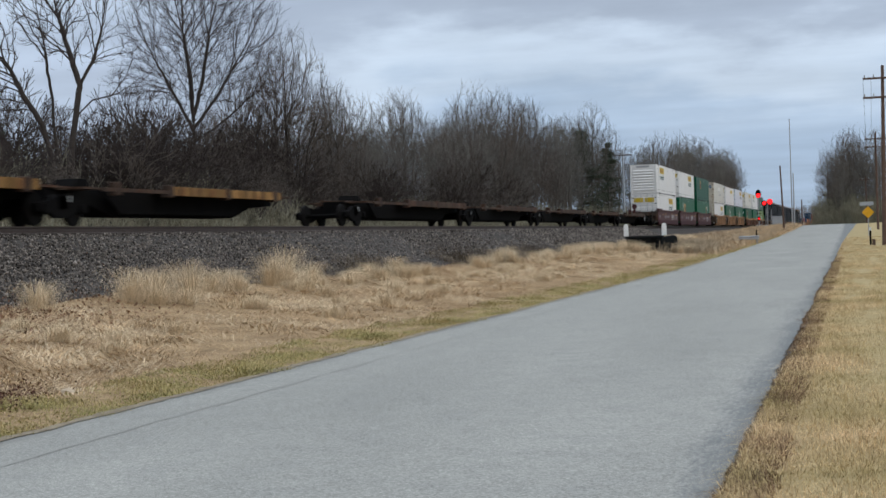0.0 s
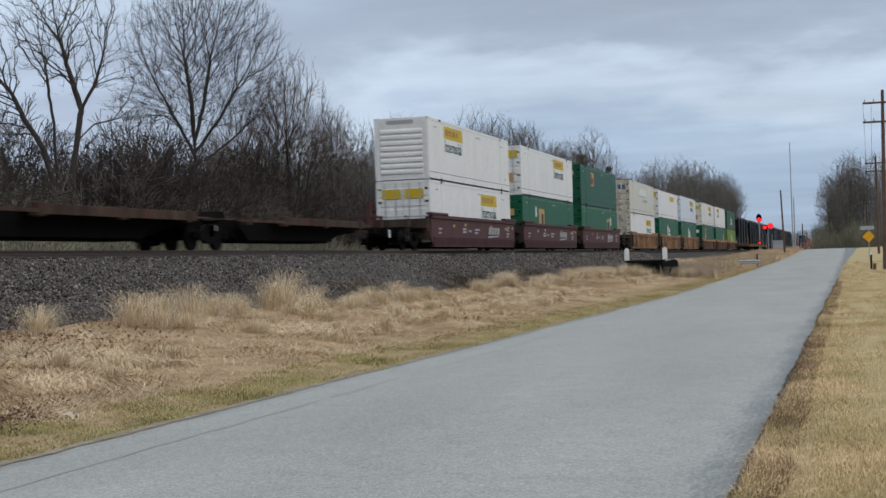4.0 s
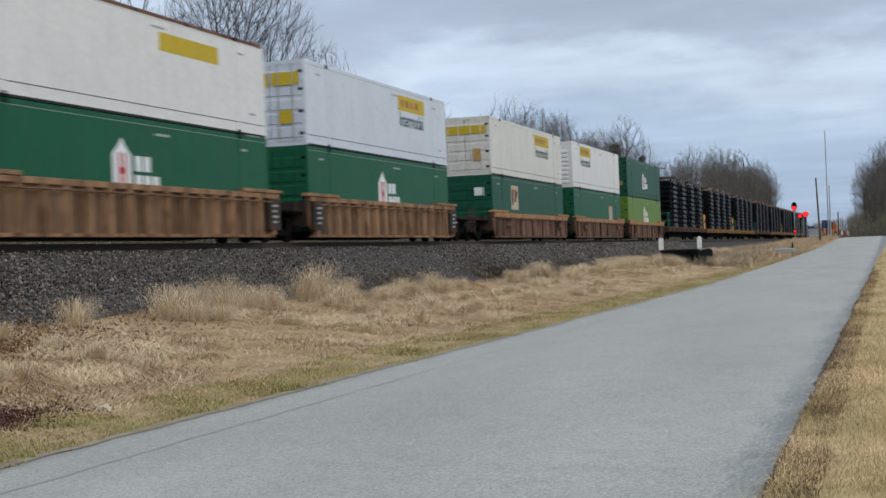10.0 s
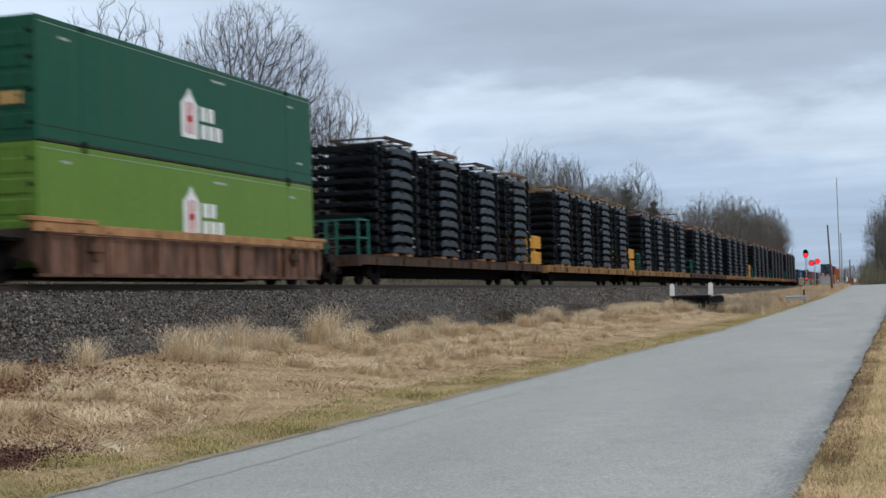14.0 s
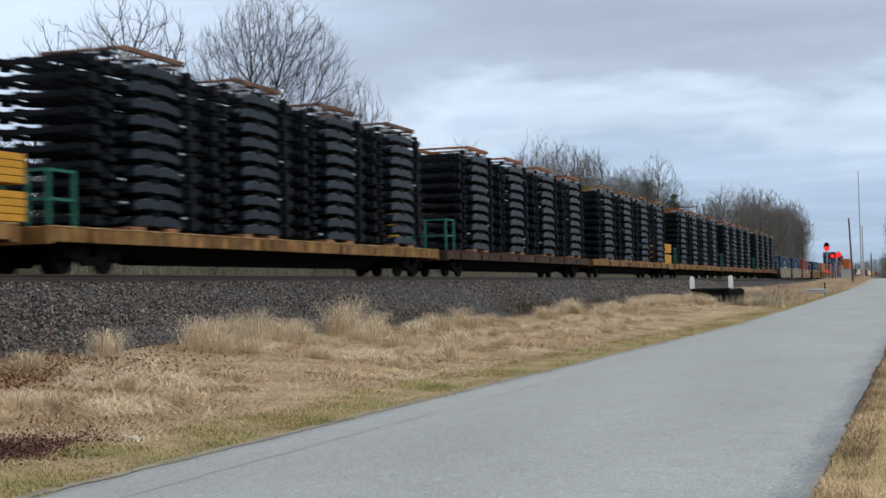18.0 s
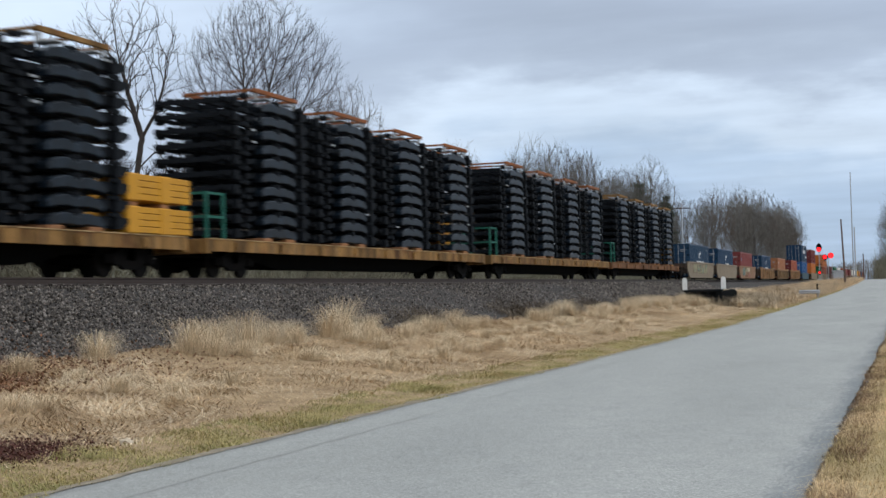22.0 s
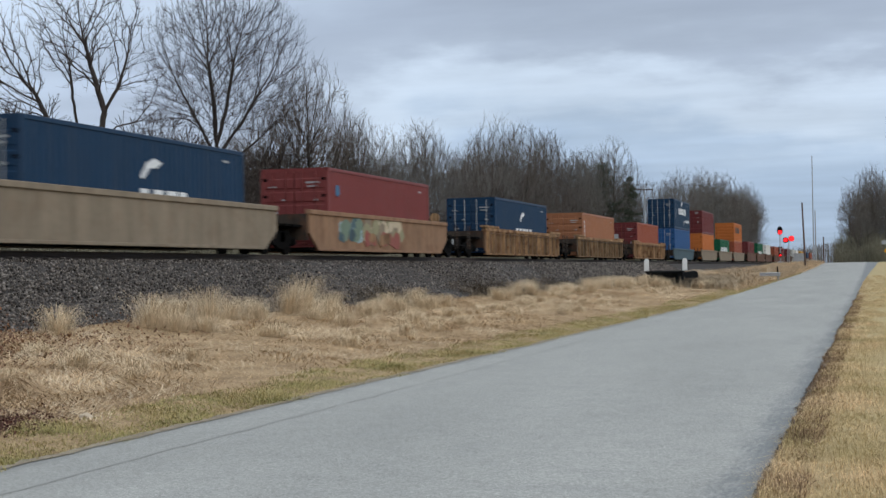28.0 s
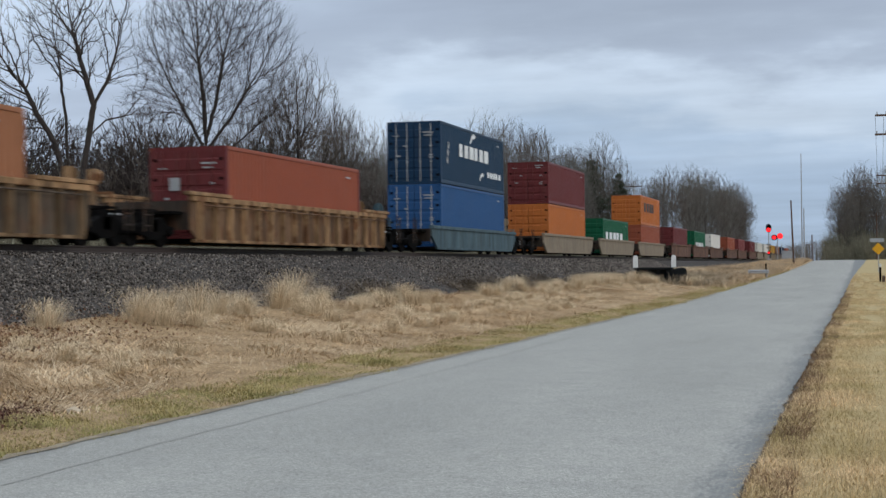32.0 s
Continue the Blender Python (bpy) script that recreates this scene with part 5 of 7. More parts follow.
a, b = pair(-77.0, (P_GREEN, GREEN_L, "doors"), (P_GREEN2, "faded green container with a small panel, upper of two", "doors"))
slab(b, "placard", D_ORANGE, 4.2, 5.5, 1.5, 2.5, 1.302, label="faded orange panel"), slab(b, "panel_shape", D_DARK, 4.3, 4.55, 1.65, 2.4, 1.309)
slab(a, "placard", D_ORANGE, 11.0, 12.2, 0.9, 2.1, 1.302), slab(a, "panel_shape", D_DARK, 11.25, 11.95, 1.1, 1.85, 1.309), slab(b, "panel_shape", D_PINK, 4.4, 5.3, 1.6, 2.1, 1.309), slab(a, "round_mark", D_WHITE, 12.6, 13.0, 1.6, 2.2, 1.302)
mark(b, "door_square", D_CREAM, 0.35, 0.8, 2.15, 2.45)

# tan ribbed cars
for k, u in enumerate((-53.35, -33.75, -14.25)):
    well(u, -0.35, 16.5, W_TAN, W_TAN, "rusty tan ribbed well car", "ribbed", 1.48, wall_mat=W_RUSTSHADE, lead=3.5 if k == 0 else 1.3, tail=3.4 if k == 2 else 0.0, lead_end=k == 0, tail_end=k == 2)
a, b = pair(-53.35, (P_WHITE, "white container with rust-stained doors, lower of two", "doors", "smooth", P_RUSTY), (P_BEIGE, "stained beige container with spray-painted rusty doors, upper of two", "doors", "smooth", P_RUSTY))
placard(a, 10.0, 1.9)
for k in range(5):
    mark(b, "sprayed_bar", D_BLUE, -1.0 + k * 0.42, -0.72 + k * 0.42, 2.05 + 0.06 * (k % 2), 2.5, label="blue sprayed letter shape")
for k in range(3):
    slab(b, "letter_bar", P_WHITE, 6.3 + k * 1.5, 7.3 + k * 1.5, 1.75, 2.3 + 0.1 * (k % 2), 1.304)
    slab(b, "letter_shade", D_GREY, 6.2 + k * 1.5, 7.1 + k * 1.5, 1.62, 1.75, 1.303)
for k in range(6):
    slab(b, "letter_bar", D_GREY, 8.0 + k * 0.55, 8.42 + k * 0.55, 1.15, 1.42, 1.302)
a, b = pair(-33.75, (P_GREEN, GREEN_L, "doors"), (P_WHITE, "white container with a brown roof rail, upper of two", "doors", "smooth", None, W_BROWN))
slab(b, "placard", D_YELLOW, 9.3, 12.9, 1.92, 2.42, 1.302, label="yellow placard")
badge(a, 6.6, 0.95)
for x in (-1.05, 0.08):
    mark(b, "door_band", D_YELLOW, x, x + 1.0, 2.05, 2.55, label="yellow band")
mark(b, "door_square", D_YELLOW, 0.2, 0.9, 0.75, 1.3)
a, b = pair(-14.25, (P_GREEN, GREEN_L, "doors"), (P_COOL, "clean cool-white container with a yellow placard, upper of two", "doors"))
placard(b, 9.7, 2.0), badge(a, 7.0, 0.95)
for x in (-1.05, 0.08):
    mark(b, "door_band", D_YELLOW, x, x + 1.0, 2.05, 2.5, label="yellow band")
mark(b, "door_square", D_YELLOW, 0.3, 0.85, 0.75, 1.2)

# brown cars with an orange-tan top chord
for k, u in enumerate((9.4, 28.8, 48.35)):
    well(u, -0.4, 16.5, W_BROWN, W_CHORD, "rusty brown well car with an orange-tan top chord", "posted", 1.36, lead=3.4 if k == 0 else 1.2, tail=1.9 if k == 2 else 0.0, lead_end=k == 0, tail_end=k == 2)
a, b = pair(9.4, (P_GREEN2, GREEN_L, "doors"), (P_CREAM, "cream container with rust-streaked banded doors, upper of two", "doors", "smooth", P_CREAM))
placard(b, 9.4, 2.0)
slab(a, "placard", D_CREAM, 3.75, 5.2, 1.25, 2.5, 1.302, label="pale panel with a dark figure shape"), slab(a, "panel_shape", D_DARK, 3.9, 4.15, 1.5, 2.3, 1.309), slab(a, "panel_shape", D_PINK, 4.35, 4.8, 1.65, 2.3, 1.309), slab(a, "panel_shape", D_DARK, 4.7, 5.0, 1.9, 2.2, 1.312)
mark(b, "door_band", D_YELLOW, -1.1, 1.1, 2.05, 2.45, label="yellow band"), mark(b, "door_square", D_ORANGE, 0.4, 0.8, 0.7, 1.3), mark(a, "door_square", D_WHITE, 0.4, 0.9, 1.9, 2.3)
a, b = pair(28.8, (P_GREEN, GREEN_L, "doors"), (P_WHITE, "white container with a ribbed nose, upper of two", "nose"))
placard(b, 2.4, 2.1)
slab(a, "placard", D_ORANGE, 11.6, 12.9, 0.8, 2.0, 1.302), slab(a, "panel_shape", D_GREY, 11.8, 12.7, 1.0, 1.9, 1.309)
mark(b, "door_band", D_YELLOW, -1.1, -0.4, 2.35, 2.65)
a, b = pair(48.35, (P_LIME, "lime green container with a white badge, lower of two", "doors"), (P_GREEN2, "dark green container with a white badge, upper of two", "doors"))
badge(a, 7.0, 0.95), badge(b, 7.0, 0.75)
mark(b, "door_square", D_ORANGE, 0.3, 0.95, 0.85, 1.15), mark(b, "door_square", D_WHITE, -0.7, -0.1, 0.85, 1.15)

# flat cars with chassis stacks
JOINT = [68.0, 97.0, 126.1, 154.8, 182.7, 212.7, 241.0, 269.1, 298.0]
for k in range(8):
    a, b = JOINT[k], JOINT[k + 1]
    flat_car(a + 0.35, b - 0.35, W_DARKFLAT if k in (0, 3) else W_RUSTFLAT if k == 7 else W_FLAT, "long worn flat car carrying stacked chassis", rails_lead=k in (0, 2, 3, 5, 6, 7))
    for i in range(4):
        chassis_stack(a + 4.35 + 6.2 * i, (M_ORANGEFRAME, W_FLAT, W_BROWN)[(k * 4 + i * 3 + (k == 5)) % 3] if k else (W_SOOT, W_BROWN)[i % 2], 10, k * 10 + i)
    if k == 2:
        block_stack(b - 1.6, -0.7)
    if k in (0, 1, 4):
        block_stack(b - 3.0, 0.75), block_stack(b - 1.35, 0.75), block_stack(b - 1.5, -0.6)
    if k == 5:
        block_stack(b - 1.9, -0.7)
    if k == 7:
        block_stack(b - 2.0, 0.5)

# greyed beige cars with single boxes
BOX40 = 12.192


def blocks(c, y, z, n, w=0.5, h=0.62, mat=D_WHITE):
    for k in range(n):
        slab(c, "letter_bar", mat, y + k * w * 1.2, y + k * w * 1.2 + w * (0.72 + 0.28 * ((k * 7) % 3) / 2), z, z + h, 1.3)


def swoosh(c, y, z, s=1.0):
    me = shared(("swoosh", s), lambda: Solid().prism([(0, 0), (0.25 * s, 0.3 * s), (0.6 * s, 0.42 * s), (0.95 * s, 0.34 * s), (0.7 * s, 0.22 * s), (0.4 * s, 0.2 * s), (0.12 * s, -0.04 * s)], "x", 0, 0.006), D_WHITE)
    put("curved_mark", me, c, (1.3, y, z), label="white curved mark")


def blue_doors(c):
    for x, z, w, h in ((0.45, 2.35, 0.5, 0.06), (0.5, 2.22, 0.38, 0.05), (0.74, 1.72, 0.16, 0.07), (-0.5, 1.74, 0.16, 0.05), (0.72, 1.3, 0.2, 0.05), (0.72, 1.2, 0.2, 0.05), (-0.8, 1.28, 0.16, 0.06), (-1.0, 2.22, 0.3, 0.04)):
        mark(c, "stencil_bar", D_GREY, x, x + w, z, z + h, 0.002)


def graffiti(w, seed, y0, y1, z0, z1, mats, n_=26, base=0.0):
    rng = random.Random(seed)
    for k in range(n_):
        y, z = rng.uniform(y0, y1), rng.uniform(z0, z1)
        r, n = rng.uniform(0.22, 0.5), 7
        pts = [(r * rng.uniform(0.6, 1.1) * math.cos(6.283 * i / n) * 1.3, r * rng.uniform(0.5, 0.9) * math.sin(6.283 * i / n)) for i in range(n)]
        zc = min(max(z, z0 + r), z1 - r * 0.6)
        put("spray_patch", data_of("spray_patch", Solid().prism(pts, "x", 0, base + 0.0035 + 0.0004 * k), mats[k % len(mats)]), w, (1.441, y, zc))


wells5 = []
for k, u in enumerate((304.3, 323.6, 343.0)):
    wells5.append(well(u, -2.2, 14.4, W_GREYBEIGE if k < 2 else W_BUFF, W_GREYBEIGE if k < 2 else W_BUFF, "dusty beige smooth-sided well car with graffiti", "smooth", 1.52, lead=2.9 if k == 0 else 1.4, tail=2.6 if k == 2 else 0.0, lead_end=k == 0, tail_end=k == 2))
graffiti(wells5[0], 1, 0.2, 9.5, 0.4, 1.4, (D_OLIVE, D_SAGE, W_GREYBEIGE, D_OLIVE), 40)
put("name_box", data_of("name_box", Solid().box(0, 0.004, 0, 2.3, 0, 0.05).box(0, 0.004, 0, 2.3, 0.45, 0.5).box(0, 0.004, 0, 0.05, 0, 0.5).box(0, 0.004, 2.25, 2.3, 0, 0.5), D_DARK), wells5[0], (1.462, 3.4, 0.75), label="dark outlined box")
graffiti(wells5[2], 2, 0.9, 2.9, 0.35, 1.4, (D_PALEBLUE, D_SAGE, W_BLUEGREY, D_SAGE), 24)
graffiti(wells5[2], 3, 3.3, 7.6, 0.3, 1.45, (D_CREAM, W_GREYBEIGE, D_OLIVE), 34, 0.012)
graffiti(wells5[2], 4, 3.4, 7.4, 0.25, 0.9, (D_PINK, W_TAN), 12, 0.024)
c = container(304.3, 0.24, BOX40, HC, P_SLATE, "slate blue corrugated container with white lettering shapes", "doors", "corrugated")
swoosh(c, 5.6, 1.75, 1.3), blocks(c, 4.3, 0.75, 6, 0.62, 0.7), blue_doors(c)
c = container(323.6, 0.24, BOX40, HC, P_NAVY, "navy blue corrugated container with white lettering shapes", "doors", "corrugated")
swoosh(c, 5.6, 1.75, 1.3), blocks(c, 5.6, 0.75, 4, 0.62, 0.7), blue_doors(c)
c = container(343.0, 0.24, BOX40, HC, P_CRIM, "crimson corrugated container with a pale mark", "doors", "corrugated")
put("round_mark", shared("blue_disc", lambda: Solid().prism([(0.22 * math.cos(6.283 * i / 14), 0.22 * math.sin(6.283 * i / 14)) for i in range(14)], "x", 0, 0.006), D_BLUE), c, (1.3, 0.95, 2.1), label="round blue mark"), blue_doors(c)

# dusty yellow single well cars
for u, m, lab in ((366.8, P_NAVY, "navy blue corrugated container with white lettering shapes"), (390.1, P_TAN, "tan-orange corrugated container with white side marks"), (413.4, P_RED, "brick red corrugated container with a white door mark")):
    well(u, -2.7, 14.9, W_GRIMERIB if u == 390.1 else W_STRAW, W_STRAW, "dusty rust-streaked yellow ribbed well car", "ribbed", 1.46, wall_mat=W_GRIMESHADE if u == 390.1 else W_RUSTSHADE, lead=2.7, tail=2.7, lead_end=True, tail_end=True)
    # the red box's door end is coloured darker, as the end in shade
    c = container(u, 0.24, BOX40, HC, m, lab, "doors", "corrugated", P_MAROON if m is P_RED else None)
    blue_doors(c)
    if m is P_NAVY:
        swoosh(c, 5.4, 1.8, 1.2), blocks(c, 4.5, 0.7, 5, 0.65, 0.7)
    if m is P_TAN:
        for k in range(5):
            slab(c, "stencil_bar", D_WHITE, 0.55, 0.78, 1.0 + 0.3 * k, 1.17 + 0.3 * k, 1.3)
    if m is P_RED:
        mark(c, "door_square", D_GREY, -0.6, -0.25, 1.55, 1.95, -0.05)

# blue-grey car with two blue boxes, then beige ones
well(436.9, -2.0, 14.2, W_BLUEGREY, W_BLUEGREY, "blue-grey smooth-sided well car", "smooth", 1.2, lead=2.4, tail=2.6, lead_end=True, tail_end=True)
a = container(436.9, 0.3, BOX40, HC, P_BLUE, "bright blue corrugated container, lower of two", "doors", "corrugated")
b = container(436.9, 0.3 + HC + 0.02, BOX40, HC, P_SLATE, "slate blue corrugated container with white lettering shapes, upper of two", "doors", "corrugated", P_NAVY)
blue_doors(a), blue_doors(b), blocks(b, 3.2, 1.45, 6, 0.8, 0.62), swoosh(b, 5.2, 2.25, 1.2), swoosh(b, 7.0, 0.5, 1.0), blocks(b, 8.6, 0.72, 5, 0.5, 0.3)
for k in range(3):
    slab(b, "letter_bar", D_GREY, 1.0 + 0.1 * k, 1.22 + 0.1 * k, 1.0 + 0.35 * k, 1.3 + 0.35 * k, 1.3)
for k, u in enumerate((460.8, 480.3, 499.8)):
    well(u, -2.2, 14.4, W_GREYBEIGE, W_GREYBEIGE, "dusty beige smooth-sided well car", "smooth", 1.3, lead=2.6 if k == 0 else 1.4, tail=2.6 if k == 2 else 0.0, lead_end=k == 0, tail_end=k == 2)
c = container(460.8, 0.3, BOX40, HC, P_ORANGE, "orange corrugated container, lower of two", "doors", "corrugated")
c = container(460.8, 0.3 + HC + 0.02, BOX40, STD, P_MAROON, "maroon corrugated container, upper of two", "doors", "corrugated")
blue_doors(c)
c = container(480.3, 0.27, BOX40, STD, P_GREEN, "green corrugated container with white lettering shapes", "doors", "corrugated")
blocks(c, 1.2, 0.6, 5, 1.4, 1.0)
c = container(499.8, 0.27, BOX40, STD, P_RED, "brick red corrugated container, lower of two", "doors", "corrugated")
c = container(499.8, 0.27 + STD + 0.02, BOX40, STD, P_ORANGE, "orange corrugated container, upper of two", "doors", "corrugated")
blocks(c, 2.0, 1.2, 4, 1.4, 0.8, D_DARK)

# the tail, far down the line
TAIL = ((522.5, P_MAROON, "maroon"), (541.9, P_GREEN, "green"), (561.3, P_CREAM, "off-white"), (585.0, P_RED, "brick red"), (604.4, P_CRIM, "crimson"),
        (628.0, P_MAROON, "maroon"), (647.4, P_BEIGE, "beige"), (666.8, P_CREAM, "off-white"), (690.0, P_YELLOWC, "yellow"), (709.4, P_TAN, "tan-orange"), (728.8, P_NAVY, "navy blue"), (752.0, P_RED, "brick red"))
for k, (u, m, word) in enumerate(TAIL):
    well(u, -2.2, 14.4, W_BROWN if k < 6 else W_GREYBEIGE, W_BROWN, "dark rusty well car far down the line", "plain", 1.4, lead=2.6, tail=2.0)
    c = container(u, 0.3, BOX40, HC, m, word + " corrugated container far down the line", "doors", "corrugated")
    if k == 1:
        blocks(c, 1.5, 0.7, 5, 1.4, 0.9)


# ---- trees and brush ----
def tubes(segs, sides):
    """Tapered tubes for segments (p, q, r, s) as corner and triangle arrays."""
    P = np.array([a[0] for a in segs], float)
    Q = np.array([a[1] for a in segs], float)
    R0 = np.array([a[2] for a in segs])
    R1 = np.array([a[3] for a in segs])
    d = Q - P
    d /= np.linalg.norm(d, axis=1)[:, None] + 1e-9
    ref = np.where(np.abs(d[:, 2:3]) > 0.9, (1.0, 0, 0), (0, 0, 1.0))
    a = np.cross(d, ref)
    a /= np.linalg.norm(a, axis=1)[:, None] + 1e-9
    b = np.cross(d, a)
    rings = []
    for C, R in ((P, R0), (Q, R1)):
        for i in range(sides):
            w = 2 * math.pi * i / sides
            rings.append(C + (a * math.cos(w) + b * math.sin(w)) * R[:, None])
    co = np.stack(rings, 1)
    t = []
    for i in range(sides):
        j = (i + 1) % sides
        t += [(i, j, sides + j), (i, sides + j, sides + i)]
    n = len(segs)
    tri = (np.array(t)[None] + 2 * sides * np.arange(n)[:, None, None]).reshape(-1, 3)
    return co.reshape(-1, 3), tri


def fork(rng, out, p, d, length, r, depth, deep, spread, lift, stem, least):
    """A branch that bends, carries side twigs and splits in two or three at its end."""
    n = 5 if depth == 0 else 3 if depth < 4 else 2
    thin = max(least * 0.8, r * 0.72)
    level = 0 if depth == 0 else 1 if depth < 4 else 3
    marks = [] if depth == 0 else [rng.random() for _ in range(1 + (rng.random() < 0.4))]
    for k in range(n):
        w = 0.04 if depth == 0 else 0.17
        d = (d + Vector((rng.gauss(0, w), rng.gauss(0, w), rng.gauss(0, w * 0.6) + lift))).normalized()
        q = p + d * (length / n)
        out.append((tuple(p), tuple(q), r + (thin - r) * k / n, r + (thin - r) * (k + 1) / n, level, stem))
        for m in marks:
            if k / n <= m < (k + 1) / n and depth + 2 <= deep:
                e = d.orthogonal().normalized()
                e.rotate(Matrix.Rotation(rng.uniform(0, 6.283), 3, d))
                e = (d + e * math.tan(spread * rng.uniform(1.3, 2.0))).normalized()
                fork(rng, out, q, e, length * rng.uniform(0.45, 0.7), max(least, r * 0.36), depth + 2, deep, spread, lift, stem, least)
        p = q
    if depth >= deep:
        return
    kids = rng.choice((3, 4)) if depth == 0 else 3 if rng.random() < 0.3 else 2
    turn = rng.uniform(0, 6.283)
    for k in range(kids):
        e = d.orthogonal().normalized()
        e.rotate(Matrix.Rotation(turn + 6.283 * k / kids + rng.uniform(-0.5, 0.5), 3, d))
        a = spread * (rng.uniform(0.2, 0.6) if k == 0 and depth else rng.uniform(0.8, 1.35))
        e = (d * math.cos(a) + e * math.sin(a)).normalized()
        fork(rng, out, p, e, length * (rng.uniform(0.68, 0.9) if depth else rng.uniform(0.5, 0.72)), max(least, thin * (0.92 if k == 0 else 0.72)), depth + 1, deep, spread, lift, stem if depth else stem * 100 + k, least)


TREES = {}


def tree_meshes(seed, height, deep=7, spread=0.5, lift=0.03, trunk=0.2, share=0.3, stems=1, lean=0.04, mat=None, split=False, least=0.014):
    """Meshes of one kind of tree: its stems, its boughs (each one apart where split) and its fine twigs."""
    key = (seed, height)
    if key not in TREES:
        rng = random.Random(seed)
        out = []
        for k in range(stems):
            t = lean if stems == 1 else 0.2
            d = Vector((rng.gauss(0, t), rng.gauss(0, t), 1)).normalized()
            spot = Vector((rng.gauss(0, 0.5), rng.gauss(0, 0.5), -0.3)) if stems > 1 else Vector((0, 0, -0.3))
            fork(rng, out, spot, d, height * share * rng.uniform(0.8, 1.1), trunk, 0, deep, spread, lift, k + 1, least)
        hi = max(s[1][2] for s in out)
        f = height / hi
        out = [(tuple(c * f for c in s[0]), tuple(c * f for c in s[1]), s[2], s[3], s[4], s[5]) for s in out]
        thick = [s for s in out if s[4] < 1]
        limbs = [s for s in out if s[4] in (1, 2)]
        fine = [s for s in out if s[4] > 2]
        by = lambda segs: [[s for s in segs if s[5] == k] for k in sorted({s[5] for s in segs})]
        if split:
            a = [fast_mesh("trunk", *tubes(g, 8), M_BARK) for g in by(thick)]
            b = [fast_mesh("bough", *tubes(g, 5), M_BARK) for g in by(limbs)]
        else:
            a = [fast_mesh("trunk", *tubes([s for s in thick + limbs if k in (s[5], s[5] // 100)], 6), M_BARK) for k in range(1, stems + 1)]
            b = []
        c = [fast_mesh("crown", *tubes(fine, 3), mat or M_TWIG)]
        TREES[key] = (a, b, c)
    return TREES[key]


def tree(x, y, meshes, turn=0.0, scale=1.0, label="bare winter tree with fine grey twigs", group="trees along the railway"):
    t = thing("bare_tree", label, "tree", group, at=pose(x, y, ground_z(x, y) - 0.1, 0, 0, turn) @ Matrix.Diagonal((scale, scale, scale, 1)))
    for name, group_ in zip(("trunk", "bough", "crown"), meshes):
        for me in group_:
            put(name, me, t)
    return t


def grow(seed, stems, lobes, n, step, reach, kill, bend=0.12, up=0.08, hold=0.35, least_turn=0.25, fan=None):
    """Branches that spread into crowns, raying out from the point fan if given: stems are lines of points, lobes are (centre, radii, share). Returns nodes, parents and the number of stem nodes."""
    rng = np.random.default_rng(seed)
    spots = []
    for centre, radii, share in lobes:
        k = int(n * share)
        d = rng.normal(0, 1, (k, 3))
        d /= np.linalg.norm(d, axis=1)[:, None]
        spots.append(np.array(centre) + d * np.array(radii) * (rng.random(k) ** 0.42)[:, None])
    aim = np.concatenate(spots)
    P, par, head = [], [], []
    for line in stems:
        last = -1
        for a, b in zip(line, line[1:]):
            a, b = np.array(a, float), np.array(b, float)
            k = max(1, int(np.linalg.norm(b - a) / step))
            for i in range(0 if last < 0 else 1, k + 1):
                P.append(a + (b - a) * i / k + rng.normal(0, 0.05 * step, 3) * (1, 1, 0))
                par.append(last)
                d = (b - a) / np.linalg.norm(b - a)
                head.append(d)
                last = len(P) - 1
    fixed = len(P)
    near = np.full(len(aim), 1e9)
    who = np.zeros(len(aim), int)

    def take(lo):
        new_p = np.array(P[lo:])
        for c in range(0, len(new_p), 200):
            d = np.linalg.norm(aim[:, None] - new_p[None, c:c + 200], axis=2)
            j = d.argmin(1)
            m = d[np.arange(len(aim)), j]
            ok = m < near
            near[ok], who[ok] = m[ok], lo + c + j[ok]

    take(0)
    kids = {}
    for turn in range(110):
        live = (near > kill) & (near < (reach if turn > 12 else reach * 4))
        if not live.any():
            break
        lo = len(P)
        src = who[live]
        pull = (aim[live] - np.array(P)[src]) / near[live][:, None]
        for i in np.unique(src):
            g = pull[src == i].mean(0)
            d = g + hold * head[i] + rng.normal(0, bend, 3) + (0, 0, up)
            if fan is not None:
                ray = P[i] - np.array(fan)
                d = d + 0.75 * ray / (np.linalg.norm(ray) + 1e-6)
            d /= np.linalg.norm(d) + 1e-9
            if d @ head[i] < least_turn:
                continue
            q = P[i] + d * step
            old = kids.setdefault(i, [])
            if len(old) >= 3 or any(np.linalg.norm(q - o) < step * 0.45 for o in old):
                continue
            old.append(q)
            P.append(q), par.append(i), head.append(d)
        if len(P) == lo:
            break
        take(lo)
    return np.array(P), np.array(par), fixed


